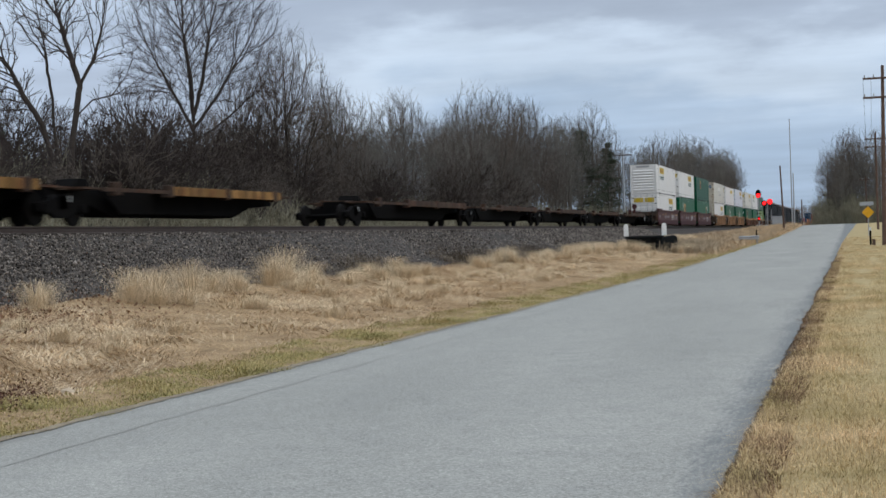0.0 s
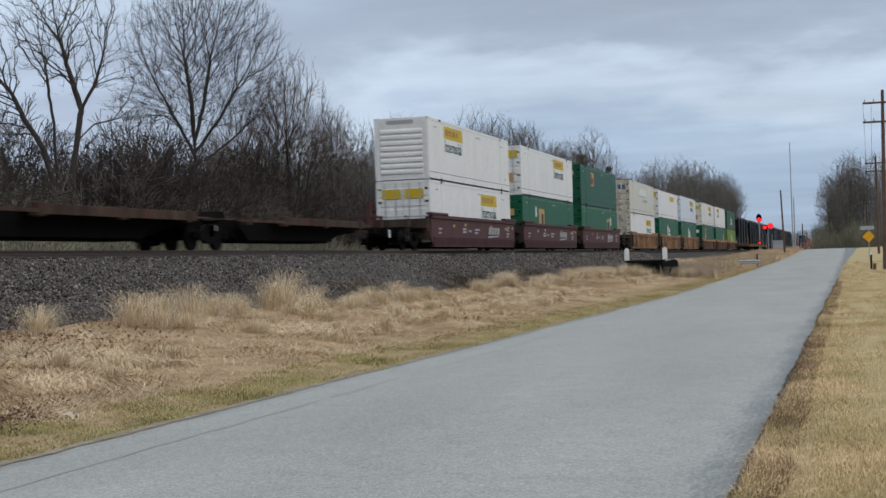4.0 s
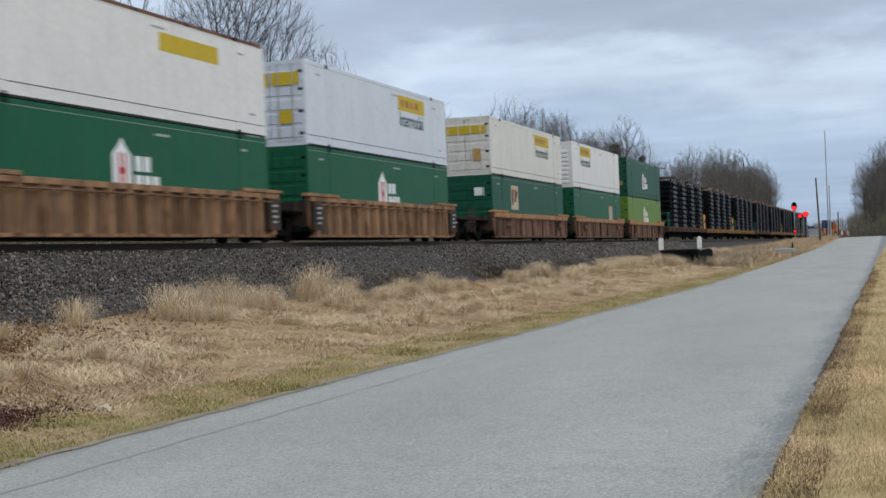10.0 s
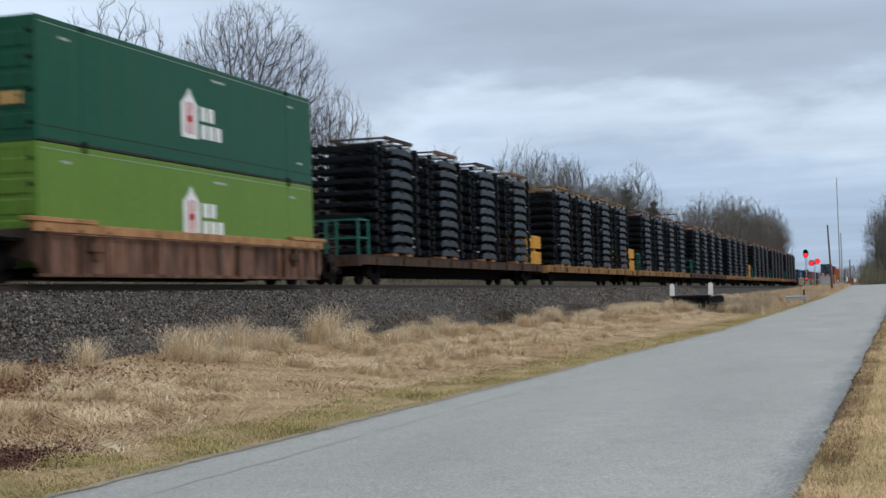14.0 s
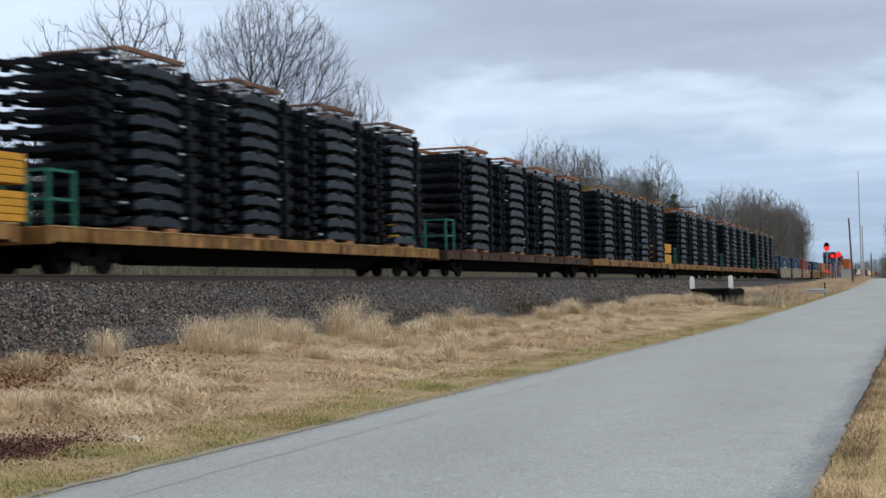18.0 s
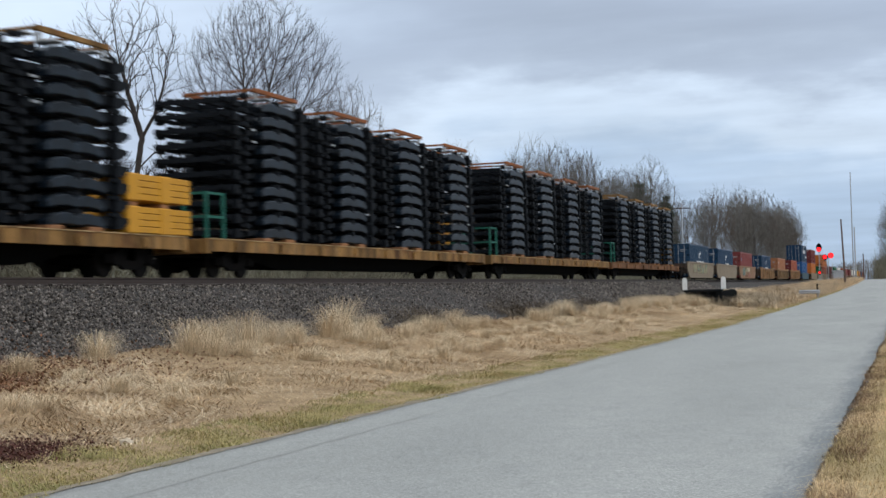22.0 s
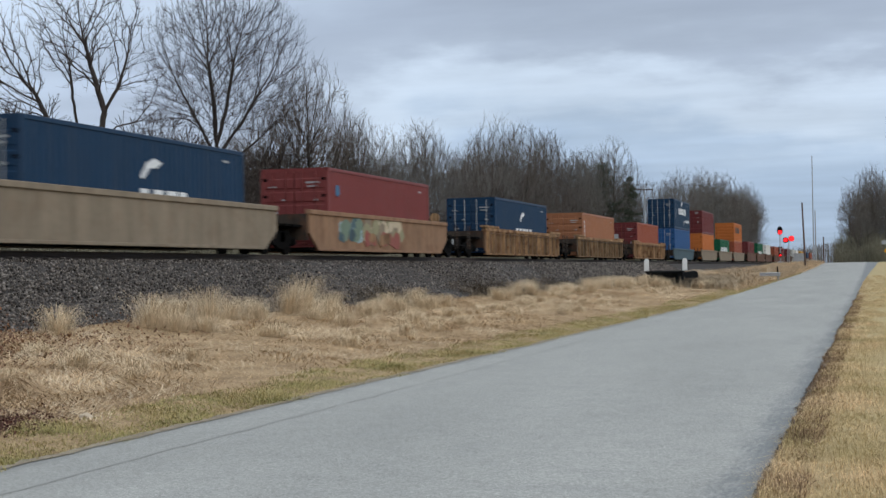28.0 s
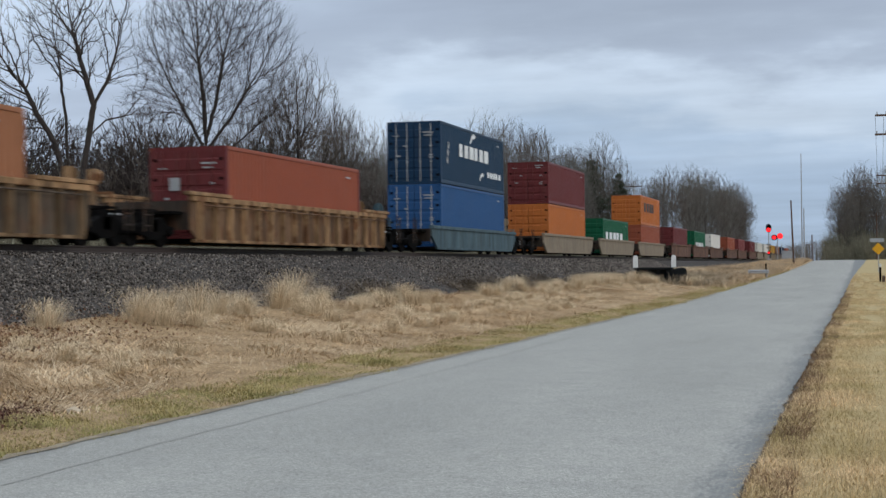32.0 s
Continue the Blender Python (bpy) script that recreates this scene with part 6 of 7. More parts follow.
def crown_meshes(key, seed, stems, lobes, n, step=0.42, reach=3.0, kill=0.55, tip=0.008, twig=0.55, twigs=2, mat=None, split=False, bend=0.12, power=2.0, up=0.08, hold=0.5, least_turn=0.4, fan=None):
    """Meshes of a tree whose boughs spread into rounded crowns: trunk, boughs and fine twigs."""
    if key in TREES:
        return TREES[key]
    P, par, fixed = grow(seed, stems, lobes, n, step, reach, kill, bend, up, hold, least_turn, fan)
    rng = np.random.default_rng(seed + 1)
    N = len(P)
    flow, bough, tips = np.zeros(N), np.arange(N), np.ones(N, bool)
    for i in range(N - 1, -1, -1):
        flow[i] = max(flow[i], tip ** power)
        if par[i] >= 0:
            flow[par[i]] += flow[i]
            tips[par[i]] = False
    r = flow ** (1 / power)
    for i in range(N):
        if par[i] >= 0 and i >= fixed and par[i] >= fixed:
            bough[i] = bough[par[i]]
    trunk_s, bough_s, fine_s = [], {}, []
    for i in range(N):
        if par[i] < 0:
            continue
        seg = (P[par[i]], P[i], min(r[par[i]], r[i] * 1.35), r[i])
        if i < fixed:
            trunk_s.append(seg)
        elif r[i] > tip * 2.4:
            bough_s.setdefault(bough[i], []).append(seg)
        else:
            fine_s.append(seg)
        if r[i] < tip * 3.2:
            d0 = (P[i] - P[par[i]]) / step
            for _ in range(twigs + tips[i]):
                d = d0 * rng.uniform(0.8, 1.4) + rng.normal(0, 0.42, 3) + (0, 0, 0.15)
                if fan is not None:
                    ray = P[i] - np.array(fan)
                    d = d + 0.8 * ray / (np.linalg.norm(ray) + 1e-6)
                d /= np.linalg.norm(d)
                a = P[i] - (P[i] - P[par[i]]) * rng.random() * (0 if tips[i] else 1)
                l = twig * rng.uniform(0.5, 1.3)
                m = a + d * l * 0.5
                e = d + rng.normal(0, 0.22, 3)
                fine_s += [(a, m, tip * 0.75, tip * 0.55), (m, m + e / np.linalg.norm(e) * l * 0.5, tip * 0.55, tip * 0.3)]
    big = sorted(bough_s.values(), key=len, reverse=True)
    if split:
        boughs = [fast_mesh("bough", *tubes(g, 5), M_BARK) for g in big[:14]]
        rest = [q for g in big[14:] for q in g]
    else:
        boughs, rest = [], []
        trunk_s = trunk_s + [q for g in big for q in g]
    TREES[key] = ([fast_mesh("trunk", *tubes(trunk_s, 8 if split else 5), M_BARK if split else M_BARKL)], boughs, [fast_mesh("crown", *tubes(fine_s + rest, 3), mat or M_TWIG)])
    return TREES[key]


# in a tree's own space x runs along the view's right, y away from it
hero_a = crown_meshes("open", 7, [[(0, 0, -0.3), (0.05, 0, 3.5), (0.18, 0, 5.8), (0.62, 0, 8.6), (0.2, 0.2, 10.2), (-0.3, 0.4, 12.2)], [(0.62, 0, 8.6), (1.3, -0.2, 9.8), (1.7, -0.3, 11.2)], [(0.3, 0, 7.0), (1.2, -0.1, 7.9), (2.4, 0, 8.2)]],
                      [((0.3, 0, 12.4), (2.6, 2.4, 3.2), 0.78), ((2.9, 0, 9.6), (1.3, 1.2, 1.6), 0.12), ((-1.7, 0, 13.2), (1.2, 1.3, 1.9), 0.10)], 900, 0.30, 2.2, 0.42, 0.0105, 0.5, 1, M_TWIGD, True, 0.22, 2.0, 0.06, 0.4, 0.5, (0.4, 0, 7.5))
hero_b = crown_meshes("fan", 12, [[(0, 0, -0.3), (-0.1, 0, 5), (-0.15, 0, 8.4), (-0.2, 0.1, 11.0), (-0.6, 0, 13.5)], [(-0.13, 0, 7.6), (-1.3, 0.2, 10.0), (-2.6, 0.3, 12.6)], [(-0.13, 0, 7.9), (1.2, -0.2, 9.6), (2.5, -0.2, 11.8)],
                                  [(-0.15, 0, 8.6), (0.5, 0.5, 11.0), (1.0, 0.9, 14.0)], [(-0.15, 0, 8.3), (-0.3, -0.7, 10.5), (-0.6, -1.3, 13.5)], [(-0.12, 0, 7.0), (1.8, 0.3, 8.4), (3.6, 0.4, 10.0)]],
                      [((0.45, 0, 13.6), (4.9, 4.4, 5.1), 0.88), ((3.8, 0, 11.0), (1.9, 1.8, 1.7), 0.07), ((-3.3, 0, 10.4), (1.8, 1.7, 1.6), 0.05)], 5000, 0.36, 2.0, 0.36, 0.0075, 0.7, 2, M_TWIGD, True, 0.07, 2.1, 0.05, 0.4, 0.6, (0, 0, 7.5))
hero_c = crown_meshes("thicket", 23, [[(0, 0, -0.3), (0.1, 0, 4), (0, 0.2, 9)], [(0.3, 0.4, -0.3), (1.0, 0.4, 4), (1.5, 0.5, 7.5)], [(-0.4, 0, -0.3), (-1.2, 0, 3.6), (-1.7, 0, 7)], [(0.2, -0.4, -0.3), (0.5, -1.0, 5)], [(-0.2, 0.5, -0.3), (-0.6, 1.2, 6)]],
                      [((0, 0, 8.8), (3.3, 3.0, 6.2), 0.7), ((0.3, 0, 4.5), (3.6, 2.8, 3.4), 0.3)], 3400, 0.38, 2.0, 0.38, 0.0095, 0.7, 2, M_TWIGR, True, 0.10, 2.1, 0.05, 0.4, 0.6, (0, 0, 1.0))
hero_d = crown_meshes("leaning", 24, [[(0, 0, -0.3), (-0.1, 0, 5.2), (-0.5, 0, 6.9), (-1.4, 0, 8.4), (-2.0, 0.1, 9.8)], [(-0.2, 0.3, -0.3), (0.1, 0.3, 6.0), (0.0, 0.3, 8.2), (-0.3, 0.3, 10.8)]],
                      [((-3.0, 0, 11.4), (2.1, 2.0, 3.0), 0.66), ((-0.5, 0.3, 12.2), (0.9, 0.9, 2.4), 0.2), ((-2.8, 0, 8.0), (1.7, 1.4, 1.6), 0.14)], 900, 0.30, 2.2, 0.42, 0.0105, 0.5, 1, M_TWIGD, True, 0.22, 2.0, 0.06, 0.4, 0.5, (-0.8, 0, 6.5))
tree(-36, 62, hero_a, 30.1, label="tall bare tree with dark forked limbs")
tree(-38, 80.5, hero_b, 25.3, label="tall bare tree with a wide fan of fine twigs")
tree(-36.2, 90.5, hero_c, 21.8, label="dense many-stemmed bare tree with reddish twigs")
tree(-38.2, 94, hero_c, 150, 0.93, label="dense many-stemmed bare tree with reddish twigs")
tree(-35.6, 98.5, hero_c, 260, 0.8, label="dense many-stemmed bare tree with reddish twigs")
tree(-39.5, 90, hero_c, 60, 0.8, label="dense many-stemmed bare tree with reddish twigs")
tree(-37.5, 63.2, hero_d, 30.7, label="slim bare tree leaning away from its neighbour")
KINDS = []
for k, (w, low, shift, m) in enumerate(((2.9, 6.0, 0.3, M_TWIG), (2.3, 7.0, -0.4, M_TWIGR), (3.4, 5.5, 0.0, M_TWIG), (2.0, 7.5, 0.5, M_TWIG), (2.7, 5.0, -0.3, M_TWIGR), (2.4, 8.0, 0.2, M_TWIG))):
    stems_ = [[(0, 0, -0.3), (shift * 0.3, 0, low * 0.6), (shift, 0.1, low + 2)]]
    if k in (0, 3, 4):
        stems_.append([(0.3, 0.2, -0.3), (shift + 0.8, 0.6, low), (shift + 1.2, 0.8, low + 2.5)])
    KINDS.append(crown_meshes(("wood", k), 31 + k, stems_, [((shift, 0, (16 + low) / 2), (w, w, (16 - low) / 2 - 0.3), 0.86), ((shift, 0, low), (w * 0.8, w * 0.8, 1.8), 0.14)], 1100, 0.48, 2.2, 0.48, 0.0125, 0.95, 2, m, False, 0.06, 2.3, 0.05, 0.4, 0.6, (shift, 0, low - 3.0)))
SCRUB = [tree_meshes(41, 7.0, 6, 0.5, 0.02, 0.06, 0.3, stems=2, mat=M_TWIGR), tree_meshes(42, 8.0, 6, 0.48, 0.02, 0.07, 0.3, stems=3, mat=M_TWIGD), tree_meshes(43, 6.0, 6, 0.55, 0.0, 0.08, 0.3, mat=M_TWIGD)]
rt = random.Random(5)


def canopy(y):
    """Height of the tree line along the railway."""
    return float(np.interp(y, (90, 112, 135, 170, 200, 230, 280, 370, 450), (11.5, 12, 14.2, 16.4, 17.4, 17, 19.5, 22, 21)))


for k in range(100):
    y = 98 + 1.33 * k + rt.uniform(-2, 2)
    tree(rt.uniform(-43, -34), y, rt.choice(KINDS), rt.uniform(0, 360), canopy(y) / 16 * rt.uniform(0.62, 1.08))
for k in range(75):
    y = 104 + 1.75 * k + rt.uniform(-3, 3)
    tree(rt.uniform(-60, -46), y, rt.choice(KINDS), rt.uniform(0, 360), canopy(y * 0.85) / 16 * rt.uniform(0.85, 1.05))
for k in range(52):
    y = 234 + 3.8 * k + rt.uniform(-3, 3)
    tree(rt.uniform(-36, -29), y, rt.choice(KINDS), rt.uniform(0, 360), canopy(y) / 16 * rt.uniform(0.8, 1.02))
for k in range(56):
    y = 40 + 1.75 * k + rt.uniform(-1.5, 1.5)
    tree(rt.uniform(-44, -32), y, rt.choice(SCRUB), rt.uniform(0, 360), rt.uniform(0.7, 1.15), "slender bare sapling in the scrub", "saplings along the railway")
for k in range(34):
    x = rt.uniform(-4.8, 7.0)
    tree(x, 320 + rt.uniform(0, 30), rt.choice(KINDS), rt.uniform(0, 360), rt.uniform(0.5, 1.04) * (0.9 + 0.5 * math.cos((x - 0.5) / 6.5)), "dense bare tree beyond the road's crest", "trees beyond the crest")


def pine_meshes(seed, height):
    rng = random.Random(seed)
    segs, leaves_ = [], []
    segs.append(((0, 0, -0.3), (0, 0, height), 0.22, 0.03))
    z = height * 0.25
    while z < height:
        for _ in range(5):
            a = rng.uniform(0, 6.283)
            l = (height - z) * 0.36 * rng.uniform(0.4, 1.15) + 0.4
            tip = (math.cos(a) * l, math.sin(a) * l, z + l * rng.uniform(0.0, 0.35))
            segs.append(((0, 0, z), tip, 0.05, 0.012))
            for _ in range(80):
                t = rng.uniform(0.25, 1.05)
                p = [tip[0] * t + rng.gauss(0, 0.24), tip[1] * t + rng.gauss(0, 0.24), z + (tip[2] - z) * t + rng.gauss(0, 0.2)]
                d = [rng.gauss(0, 1) + math.cos(a), rng.gauss(0, 1) + math.sin(a), rng.gauss(0.4, 0.7)]
                m = math.sqrt(sum(c * c for c in d)) + 1e-6
                q = [p[i] + d[i] / m * rng.uniform(0.25, 0.5) for i in range(3)]
                leaves_.append((tuple(p), tuple(q), 0.03, 0.01))
        z += rng.uniform(0.5, 0.9)
    return fast_mesh("trunk", *tubes(segs, 5), M_BARK), fast_mesh("needles", *tubes(leaves_, 3), M_NEEDLE)


pine = pine_meshes(3, 17.5)
for x, y, s, a in ((-35.5, 197.5, 0.86, 0), (-34.2, 211, 0.8, 90), (-47.5, 74, 0.47, 40), (-49.5, 75, 0.42, 130), (-47, 78.5, 0.36, 200)):
    t = thing("pine_tree", "dark green pine among bare trees", "tree", "pines along the railway", at=pose(x, y, ground_z(x, y) - 0.1, 0, 0, a) @ Matrix.Diagonal((s, s, s, 1)))
    put("trunk", pine[0], t), put("needles", pine[1], t)


def bush_mesh(seed, w, h, n):
    rng = np.random.default_rng(seed)
    segs = []
    for _ in range(n):
        a, r = rng.random() * 6.283, w * math.sqrt(rng.random())
        p = np.array((math.cos(a) * r, math.sin(a) * r, rng.random() ** 1.5 * h * 0.7 * (1 - 0.4 * r / w)))
        d = np.array((rng.normal(0, 0.5) + math.cos(a) * 0.2, rng.normal(0, 0.5) + math.sin(a) * 0.2, 1.0))
        q = p + d / np.linalg.norm(d) * rng.uniform(0.5, 1.4)
        m = (p + q) / 2 + rng.normal(0, 0.07, 3)
        segs += [(p, m, 0.019, 0.015), (m, q, 0.015, 0.006)]
    return fast_mesh("brush", *tubes(segs, 3), M_BRUSH)


BUSHES = [bush_mesh(s, 2.4, h, 800) for s, h in ((1, 3.4), (2, 4.2), (3, 2.6), (4, 5.0))]


def bush(k, x, y, s, high=1.0, group="brush along the railway"):
    b = new("bush", BUSHES[k % 4])
    b.matrix_basis = pose(x, y, ground_z(x, y) - 0.1, 0, 0, rt.uniform(0, 360)) @ Matrix.Diagonal((s * 1.25, s * 1.25, s * high, 1))
    tagged(b, "tangled leafless brown thicket", "bush", group)


for k in range(150):
    y = 34 + 2.6 * k + rt.uniform(-1.5, 1.5)
    bush(k, rt.uniform(-34, -29) if y < 230 else rt.uniform(-31, -27), y, rt.uniform(0.6, 1.0) * (1.0 if y < 100 else 1.25))
for k in range(100):
    y = 40 + 3.9 * k + rt.uniform(-2, 2)
    bush(k * 3, rt.uniform(-50, -38) if y < 240 else rt.uniform(-40, -33), y, rt.uniform(0.8, 1.3) * (0.85 if y < 105 or y > 260 else 1.15), 1.0)
for k in range(46):
    bush(k, rt.uniform(-52, -40), 44 + 1.3 * k + rt.uniform(-1, 1), rt.uniform(1.0, 1.5), 1.1)
# thicket and crooked saplings under the tall trees
for k in range(42):
    y = 62 + 1.1 * k + rt.uniform(-1, 1)
    bush(k, rt.uniform(-46, -36), y, rt.uniform(0.9, 1.2), rt.uniform(0.9, 1.4))
for k in range(12):
    bush(k, -38.5 - 0.75 * k, 62.5 + 1.05 * k + rt.uniform(-1, 1), rt.uniform(1.0, 1.25), rt.uniform(1.1, 1.45))
for k in range(22):
    y = 66 + 1.3 * k + rt.uniform(-1, 1)
    tree(rt.uniform(-43, -36), y, rt.choice(SCRUB), rt.uniform(0, 360), rt.uniform(1.05, 1.4), "crooked bare sapling under the tall trees", "saplings along the railway")
for k in range(30):
    bush(k, rt.uniform(-4.6, 7.5), 318 + rt.uniform(0, 24), rt.uniform(1.0, 1.6), 1.6, "brush beyond the crest")

# ---- things along the line and the road ----
M_POLE = material("weathered_pole_wood", (0.13, 0.085, 0.065), 0.9, second=(0.08, 0.05, 0.04), scale=3, amount=0.8)
M_GALV = material("galvanised_steel", (0.42, 0.43, 0.44), 0.45, 0.6)
M_SILVER = material("grey_painted_steel", (0.38, 0.40, 0.42), 0.6)
M_CULVERT = material("black_tarred_steel", (0.012, 0.014, 0.015), 0.8, second=(0.02, 0.02, 0.02), scale=2, spec=0.06)
M_REDLAMP = material("lit_red_lens", (1.0, 0.012, 0.015), 0.3, glow=2.6)
M_SIGNY = material("yellow_sign_face", (0.75, 0.38, 0.02), 0.5)
M_CONC = material("weathered_concrete", (0.36, 0.34, 0.31), 0.9, scale=2)


def at_az(az, r):
    return r * math.sin(radians(az)), r * math.cos(radians(az))


def culvert():
    x, y = at_az(-7.75, 86.5)
    c = thing("culvert_head", "black steel culvert head with two white marker posts", "culvert", at=pose(x, y, 0.0, 0, 0, 7.7))
    put("wall", data_of("wall", Solid().box(-1.2, 1.5, 0.1, 0.3, 0.3, 1.3), M_CULVERT, 0.03), c)
    put("cap", data_of("cap", Solid().box(-1.3, 1.0, -0.22, 0.3, 1.28, 1.42), M_CULVERT, 0.03), c)
    for dx in (-1.1, -0.45, 0.1, 0.65):
        put("stiffener", shared("stiffener", lambda: Solid().box(-0.07, 0.07, -0.2, 0.1, 0.3, 1.28), M_CULVERT), c, (dx, 0, 0))
    put("wing", data_of("wing", Solid().prism([(0.7, 0.3), (1.75, 0.3), (1.75, 1.3), (1.55, 1.42), (0.85, 1.3)], "y", -0.7, -0.24), M_CULVERT, 0.05), c)
    for dx in (-1.22, 1.0):
        put("marker_post", shared("marker_post", lambda: Solid().prism([(-0.14, 0), (0.14, 0), (0.14, 0.6), (0.08, 0.72), (-0.08, 0.72), (-0.14, 0.6)], "y", -0.05, 0.05), M_WHITE, 0.01), c, (dx, -0.36, 1.42), label="white round-topped marker post")


def signal():
    x, y = at_az(-3.45, 268)
    base = ground_z(x, y)
    s = thing("railway_signal", "tall railway signal with lit red lamps", "signal", at=pose(x, y, 0, 0, 0, 3))
    top = EYE + 268 * math.tan(radians(1.45))
    put("mast", data_of("mast", Solid().rod((0, 0, base - 0.2), (0, 0, top), 0.09, n=8), M_GALV), s)
    put("base", data_of("base", Solid().box(-0.5, 0.5, -0.4, 0.4, base - 0.2, base + 1.1), M_SILVER, 0.03), s)
    put("ladder", data_of("ladder", Solid().box(0.28, 0.32, 0.1, 0.14, base, top).box(0.58, 0.62, 0.1, 0.14, base, top), M_GALV), s)
    for k, h in enumerate((top - 0.45, base + 2.2)):
        g = 1.0 if k == 0 else 0.5
        hd = put("signal_head", shared(("signal_head", g), lambda: Solid().prism([(0.5 * g * math.cos(6.283 * i / 16), 0.8 * g * math.sin(6.283 * i / 16)) for i in range(16)], "y", -0.05, 0.1), M_BLACK), s, (0, -0.15, h), label="black oval target")
        put("lamp", shared(("signal_lamp", g), lambda: Solid().rod((0, -0.16, 0), (0, -0.05, 0), 0.34 * g, n=14), M_REDLAMP), hd, (0, 0, -0.3 if k == 0 else 0), label="lit red lens")
    put("arm", data_of("arm", Solid().box(-0.4, 0.4, -0.06, 0.06, base + 3.6, base + 3.75).box(-0.4, 0.4, -0.06, 0.06, base + 3.0, base + 3.15), M_BLACK), s)
    x, y = at_az(-3.12, 262)
    f = thing("crossing_flasher", "crossing flasher mast with a glaring red lamp", "signal", at=pose(x, y, 0, 0, 0, 3))
    z = EYE + 262 * math.tan(radians(1.02))
    put("mast", data_of("mast", Solid().rod((0, 0, base - 0.2), (0, 0, z + 0.5), 0.07, n=8), M_GALV), f)
    for dx, r in ((0.45, 0.42), (-0.55, 0.3)):
        hd = put("lamp_hood", shared("lamp_hood", lambda: Solid().rod((0, -0.1, 0), (0, 0.08, 0), 0.5, n=16), M_BLACK), f, (dx, -0.1, z + (0.1 if dx > 0 else -0.15)))
        put("lamp", shared(("flasher_lamp", r), lambda: Solid().rod((0, -0.2, 0), (0, -0.1, 0), r, n=16), M_REDLAMP), hd, label="lit red lens")
    put("arm", data_of("arm", Solid().box(-1.0, 1.0, -0.04, 0.04, z - 0.08, z), M_GALV), f)
    for dx in (-0.4, 0.5):
        put("leg", shared("flasher_leg", lambda: Solid().rod((0, 0, base), (0.2, 0, z - 1.2), 0.05, n=6), M_GALV), f, (dx, 0.2, 0))
    x, y = at_az(-2.74, 255)
    b = thing("signal_cabinet", "pale grey metal signal equipment cabinet", "cabinet", at=pose(x, y, 0, 0, 0, 3))
    put("body", data_of("body", Solid().box(-0.95, 0.95, -0.8, 0.8, base, base + 2.25), M_SILVER, 0.03), b)
    put("roof", data_of("roof", Solid().prism([(-1.05, base + 2.25), (1.05, base + 2.25), (0.9, base + 2.42), (-0.9, base + 2.42)], "y", -0.9, 0.9), M_SILVER), b)
    put("door", data_of("door", Solid().box(-0.4, 0.4, -0.83, -0.8, base + 0.2, base + 2.0), M_SILVER, 0.01), b)


def pole(x, y, z, h, r, label, arms=(), lean=(0, 0), mat=None, arm_len=1.2, name="utility_pole"):
    p = thing(name, label, "pole", at=pose(x, y, z))
    put("shaft", data_of("shaft", Solid().rod((0, 0, -0.5), (lean[0], lean[1], h), r, r * 0.65, 10), mat or M_POLE), p)
    for k, a in enumerate(arms):
        f = a / h
        put("crossarm", data_of("crossarm", Solid().box(-arm_len, arm_len, -0.06, 0.06, -0.06, 0.06), M_POLE, 0.01), p, (lean[0] * f, lean[1] * f - 0.14, a))
        for dx in (-0.9, -0.45, 0.45, 0.9):
            put("insulator", shared("insulator", lambda: Solid().rod((0, 0, 0.06), (0, 0, 0.24), 0.05, 0.03, 6), M_SILVER), p, (lean[0] * f + dx * arm_len, lean[1] * f - 0.14, a))
    return p


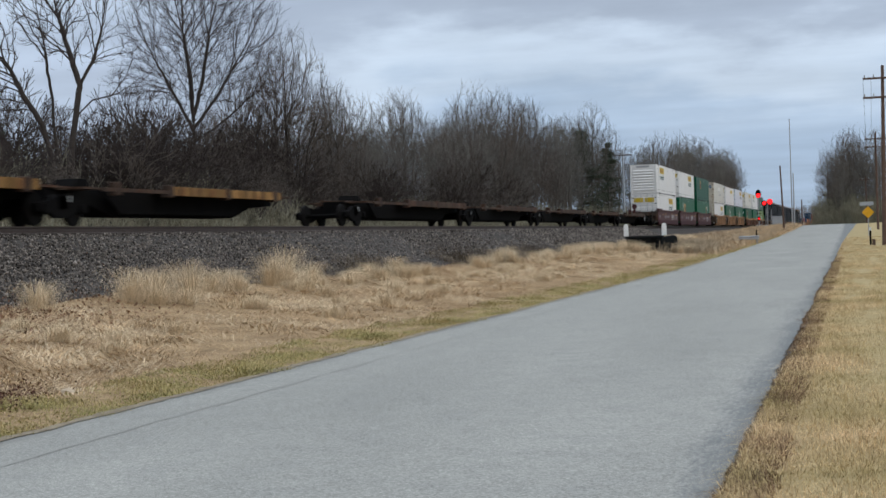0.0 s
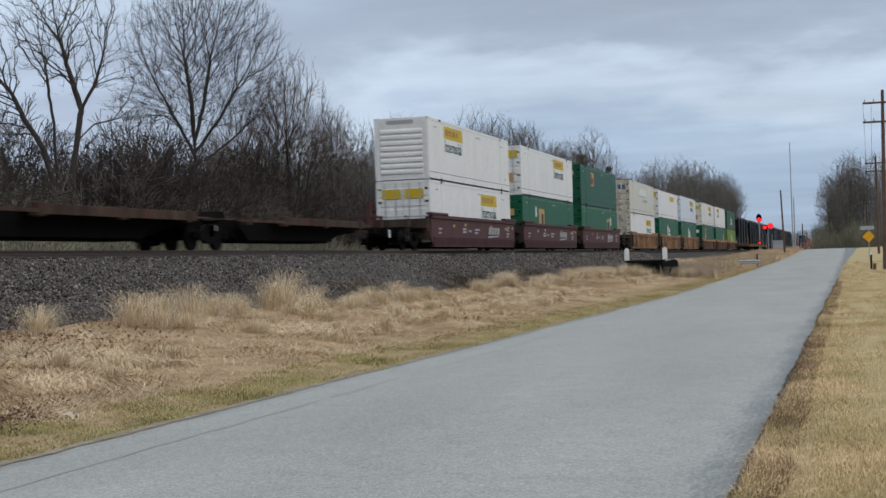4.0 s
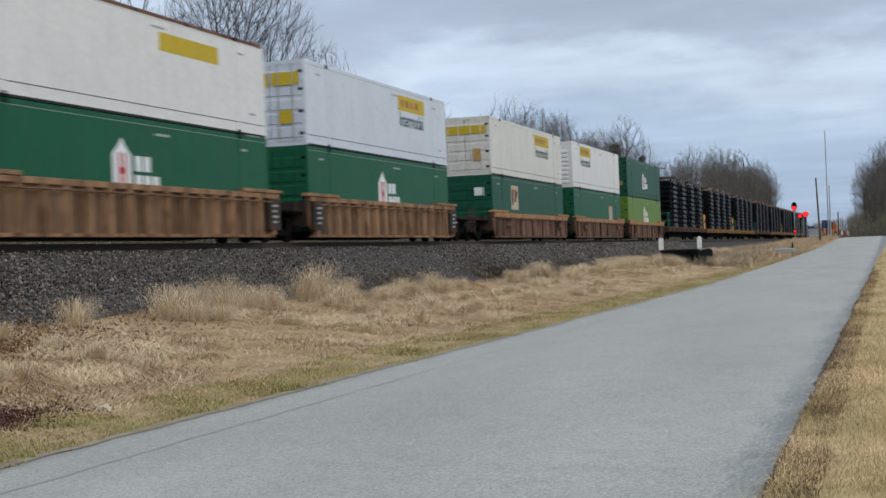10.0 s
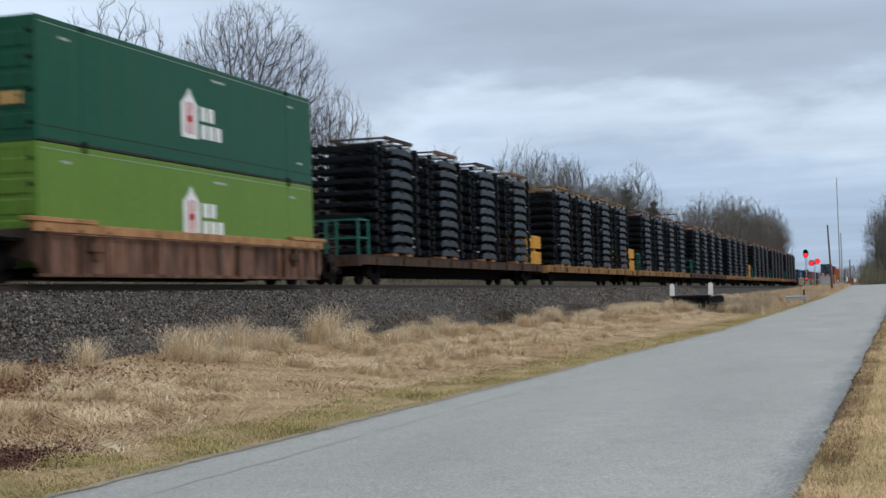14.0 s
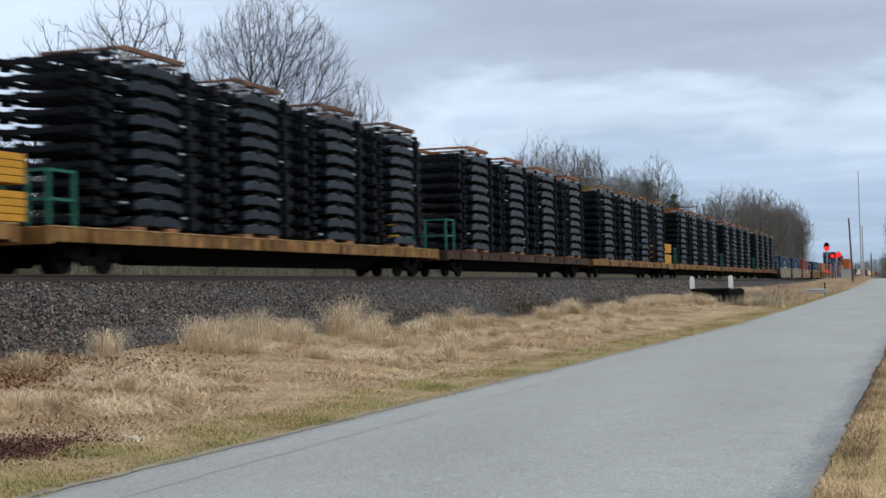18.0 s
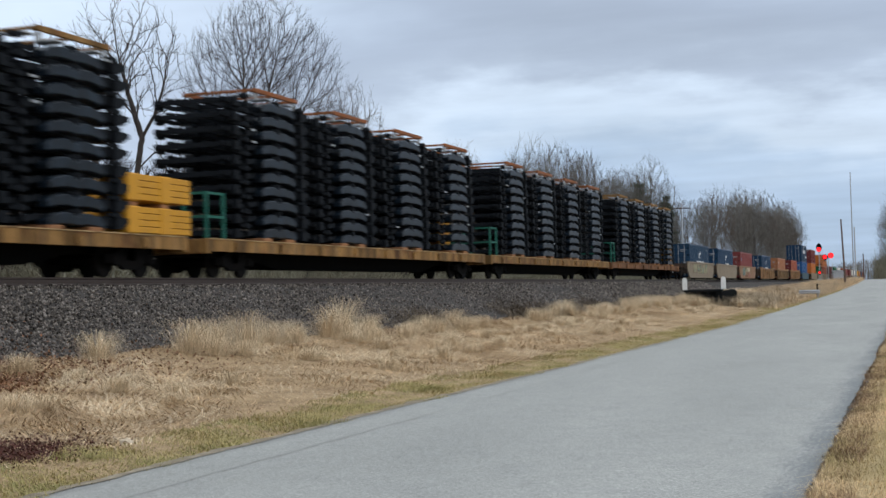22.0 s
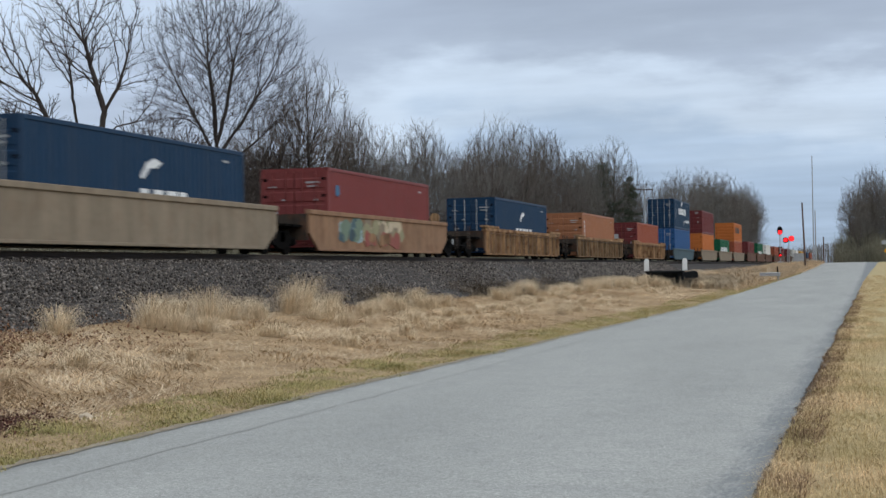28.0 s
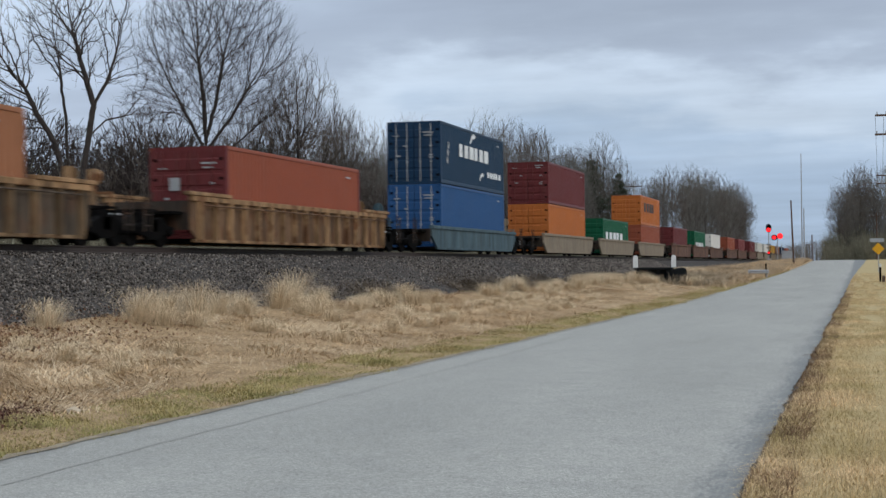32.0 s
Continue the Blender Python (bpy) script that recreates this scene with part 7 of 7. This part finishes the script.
def fixtures():
    culvert()
    signal()
    x, y = at_az(1.16, 95)
    pole(x, y, 0.4, 11.2, 0.15, "tall wooden utility pole with two crossarms beside the road", (10.4, 9.2), lean=(0.2, 0))
    x, y = at_az(0.95, 170)
    pole(x, y, 1.0, 11.0, 0.15, "wooden utility pole farther along the road", (10.3, 9.4))
    x, y = at_az(0.55, 250)
    pole(x, y, 1.8, 8, 0.13, "wooden utility pole near the crest", (7.4,))
    x, y = at_az(-2.51, 190)
    pole(x, y, 1.0, 8.6, 0.14, "bare leaning wooden pole beside the road", lean=(-0.3, 0.0), name="wooden_pole")
    x, y = at_az(-2.2, 262)
    pole(x, y, 1.6, 19.2, 0.12, "slender tall grey antenna mast", mat=M_GALV, name="antenna_mast")
    x, y = at_az(-2.12, 262)
    pole(x, y, 1.6, 9.6, 0.14, "short grey steel mast beside the antenna", mat=M_GALV, name="steel_mast")
    x, y = at_az(-1.83, 240)
    pole(x, y, 1.9, 4.2, 0.14, "short dark wooden post near the crest", name="wooden_post")
    x, y = at_az(-8.6, 200)
    pole(x, y, 1.0, 12.0, 0.16, "weathered grey pole beyond the railway", (11.3,), name="utility_pole", mat=M_SILVER)
    # road sign and its marker post
    x, y = at_az(0.6, 137)
    z = EYE + 137 * math.tan(radians(0.5))
    s = thing("road_sign", "yellow warning sign on a post beside the road", "road sign", at=pose(x, y, 0, 0, 0, 0))
    put("post", data_of("post", Solid().box(-0.04, 0.04, -0.03, 0.03, ground_z(x, y) - 0.2, z + 0.5), M_GALV), s)
    put("sign_face", data_of("sign_face", Solid().prism([(0, -0.55), (0.55, 0), (0, 0.55), (-0.55, 0)], "y", -0.05, -0.03), M_SIGNY), s, (0, 0, z))
    put("name_plate", data_of("name_plate", Solid().box(-0.7, 0.5, -0.05, -0.03, 0.62, 0.95), M_SILVER), s, (0, 0, z))
    x, y = at_az(0.66, 96)
    m = thing("marker_post", "black and white delineator post in the grass", "post", at=pose(x, y, ground_z(x, y), 0, 0, 0))
    put("post", data_of("post", Solid().box(-0.06, 0.06, -0.03, 0.03, -0.2, 1.15), M_BLACK, 0.01), m)
    put("tip", data_of("tip", Solid().box(-0.065, 0.065, -0.035, 0.035, 0.95, 1.16), M_WHITE), m)
    put("box", data_of("box", Solid().box(0.1, 0.3, -0.1, 0.1, -0.1, 0.4), M_POLE, 0.01), m)
    # short guard rail at the road's edge
    x, y = at_az(-3.85, 118)
    g = thing("guard_rail", "short pale steel guard rail by the road edge", "guard rail", at=pose(x, y, ground_z(x, y), 0, 0, 8))
    put("beam", data_of("beam", Solid().prism([(0, 0.28), (-0.06, 0.34), (0, 0.4), (0, 0.46), (-0.06, 0.52), (0, 0.58), (0.04, 0.58), (0.04, 0.28)], "x", -0.8, 0.8), M_GALV), g)
    for dx in (-0.65, 0.65):
        put("post", shared("guard_post", lambda: Solid().box(-0.07, 0.07, 0.04, 0.18, -0.3, 0.55), M_CONC), g, (dx, 0, 0))
    put("marker", data_of("marker", Solid().box(-0.05, 0.05, -0.03, 0.03, -0.2, 1.05), M_BLACK), g, (0.62, 0.4, 0))
    # a scrap of paper and a bare patch
    x, y = at_az(-30.5, 16.0)
    l = thing("paper_scrap", "crumpled pale paper scrap in the verge", "litter", at=pose(x, y, ground_z(x, y) + 0.05, 0, 0, 30))
    v = [(-0.05, -0.03, 0.0), (-0.01, -0.05, 0.04), (0.06, -0.03, 0.01), (0.09, 0.02, 0.02), (0.02, 0.01, 0.07), (-0.03, 0.05, 0.02), (-0.07, 0.02, 0.04)]
    me = bpy.data.meshes.new("paper")
    me.from_pydata(v, [], [(0, 1, 6), (1, 4, 6), (1, 2, 4), (2, 3, 4), (4, 3, 5), (4, 5, 6)])
    me.materials.append(material("pale_paper", (0.52, 0.42, 0.30), 0.9))
    put("paper", me, l)
    # wires between the poles
    w = thing("overhead_wire", "thin sagging overhead wires along the road", "wire", kind="stuff")
    pts = [at_az(1.16, 95), at_az(0.95, 170), at_az(0.55, 250)]
    hs = [10.8, 11.5, 9.4]
    segs = []
    for dx in (-1.0, -0.5, 0.5, 1.0):
        for (a, ha), (b, hb) in zip(zip(pts, hs), zip(pts[1:], hs[1:])):
            last = None
            for k in range(9):
                f = k / 8
                q = (a[0] + (b[0] - a[0]) * f + dx, a[1] + (b[1] - a[1]) * f, ha + (hb - ha) * f - 3.2 * f * (1 - f))
                if last:
                    segs.append((last, q, 0.012, 0.012))
                last = q
    put("wire", fast_mesh("wire", *tubes(segs, 3), M_BLACK), w)


fixtures()

# ---- far woods closing the view ----
def far_woods():
    rng = np.random.default_rng(9)
    segs = []
    for x0, x1, y, h in ((-700, -90, 900, 20), (-60, 700, 1100, 17)):
        n = int((x1 - x0) * 5)
        for _ in range(n):
            x = rng.uniform(x0, x1)
            hh = h * (0.55 + 0.4 * (0.5 + noise.noise((x * 0.02, y, 0))) + 0.2 * rng.random())
            yy = y + rng.uniform(-40, 40)
            q = (x + rng.normal(0, 1.2), yy, hh)
            segs.append(((x, yy, 0.5), q, 0.25, 0.05))
            for _ in range(5):
                f = rng.uniform(0.3, 0.9)
                p = (x + (q[0] - x) * f, yy, 0.5 + (hh - 0.5) * f)
                segs.append((p, (p[0] + rng.normal(0, 1.8), yy, p[2] + rng.uniform(0.8, 3)), 0.12, 0.03))
    tagged(new("far_woods", fast_mesh("far_woods", *tubes(segs, 3), M_TWIG)), "distant bare woods on the horizon", "woods", kind="stuff")


far_woods()


# ---- the train's run ----
def run(t):
    """Distance that the train has come since 13 s."""
    d = t - 13.0
    return 19.81 * d - 0.01463 * d * d + 0.00024 * d * d * d


def motions():
    for entry in TRAIN:
        ob, u, z = entry[:3]
        x = XT + (entry[3] if len(entry) > 3 else 0.0)
        walk(ob, [(t, pose(x, u - run(t), ZR + z)) for t in (0.0, 4.0, 8.0, 12.0, 16.0, 20.0, 24.0, 28.0, 32.0)])


motions()
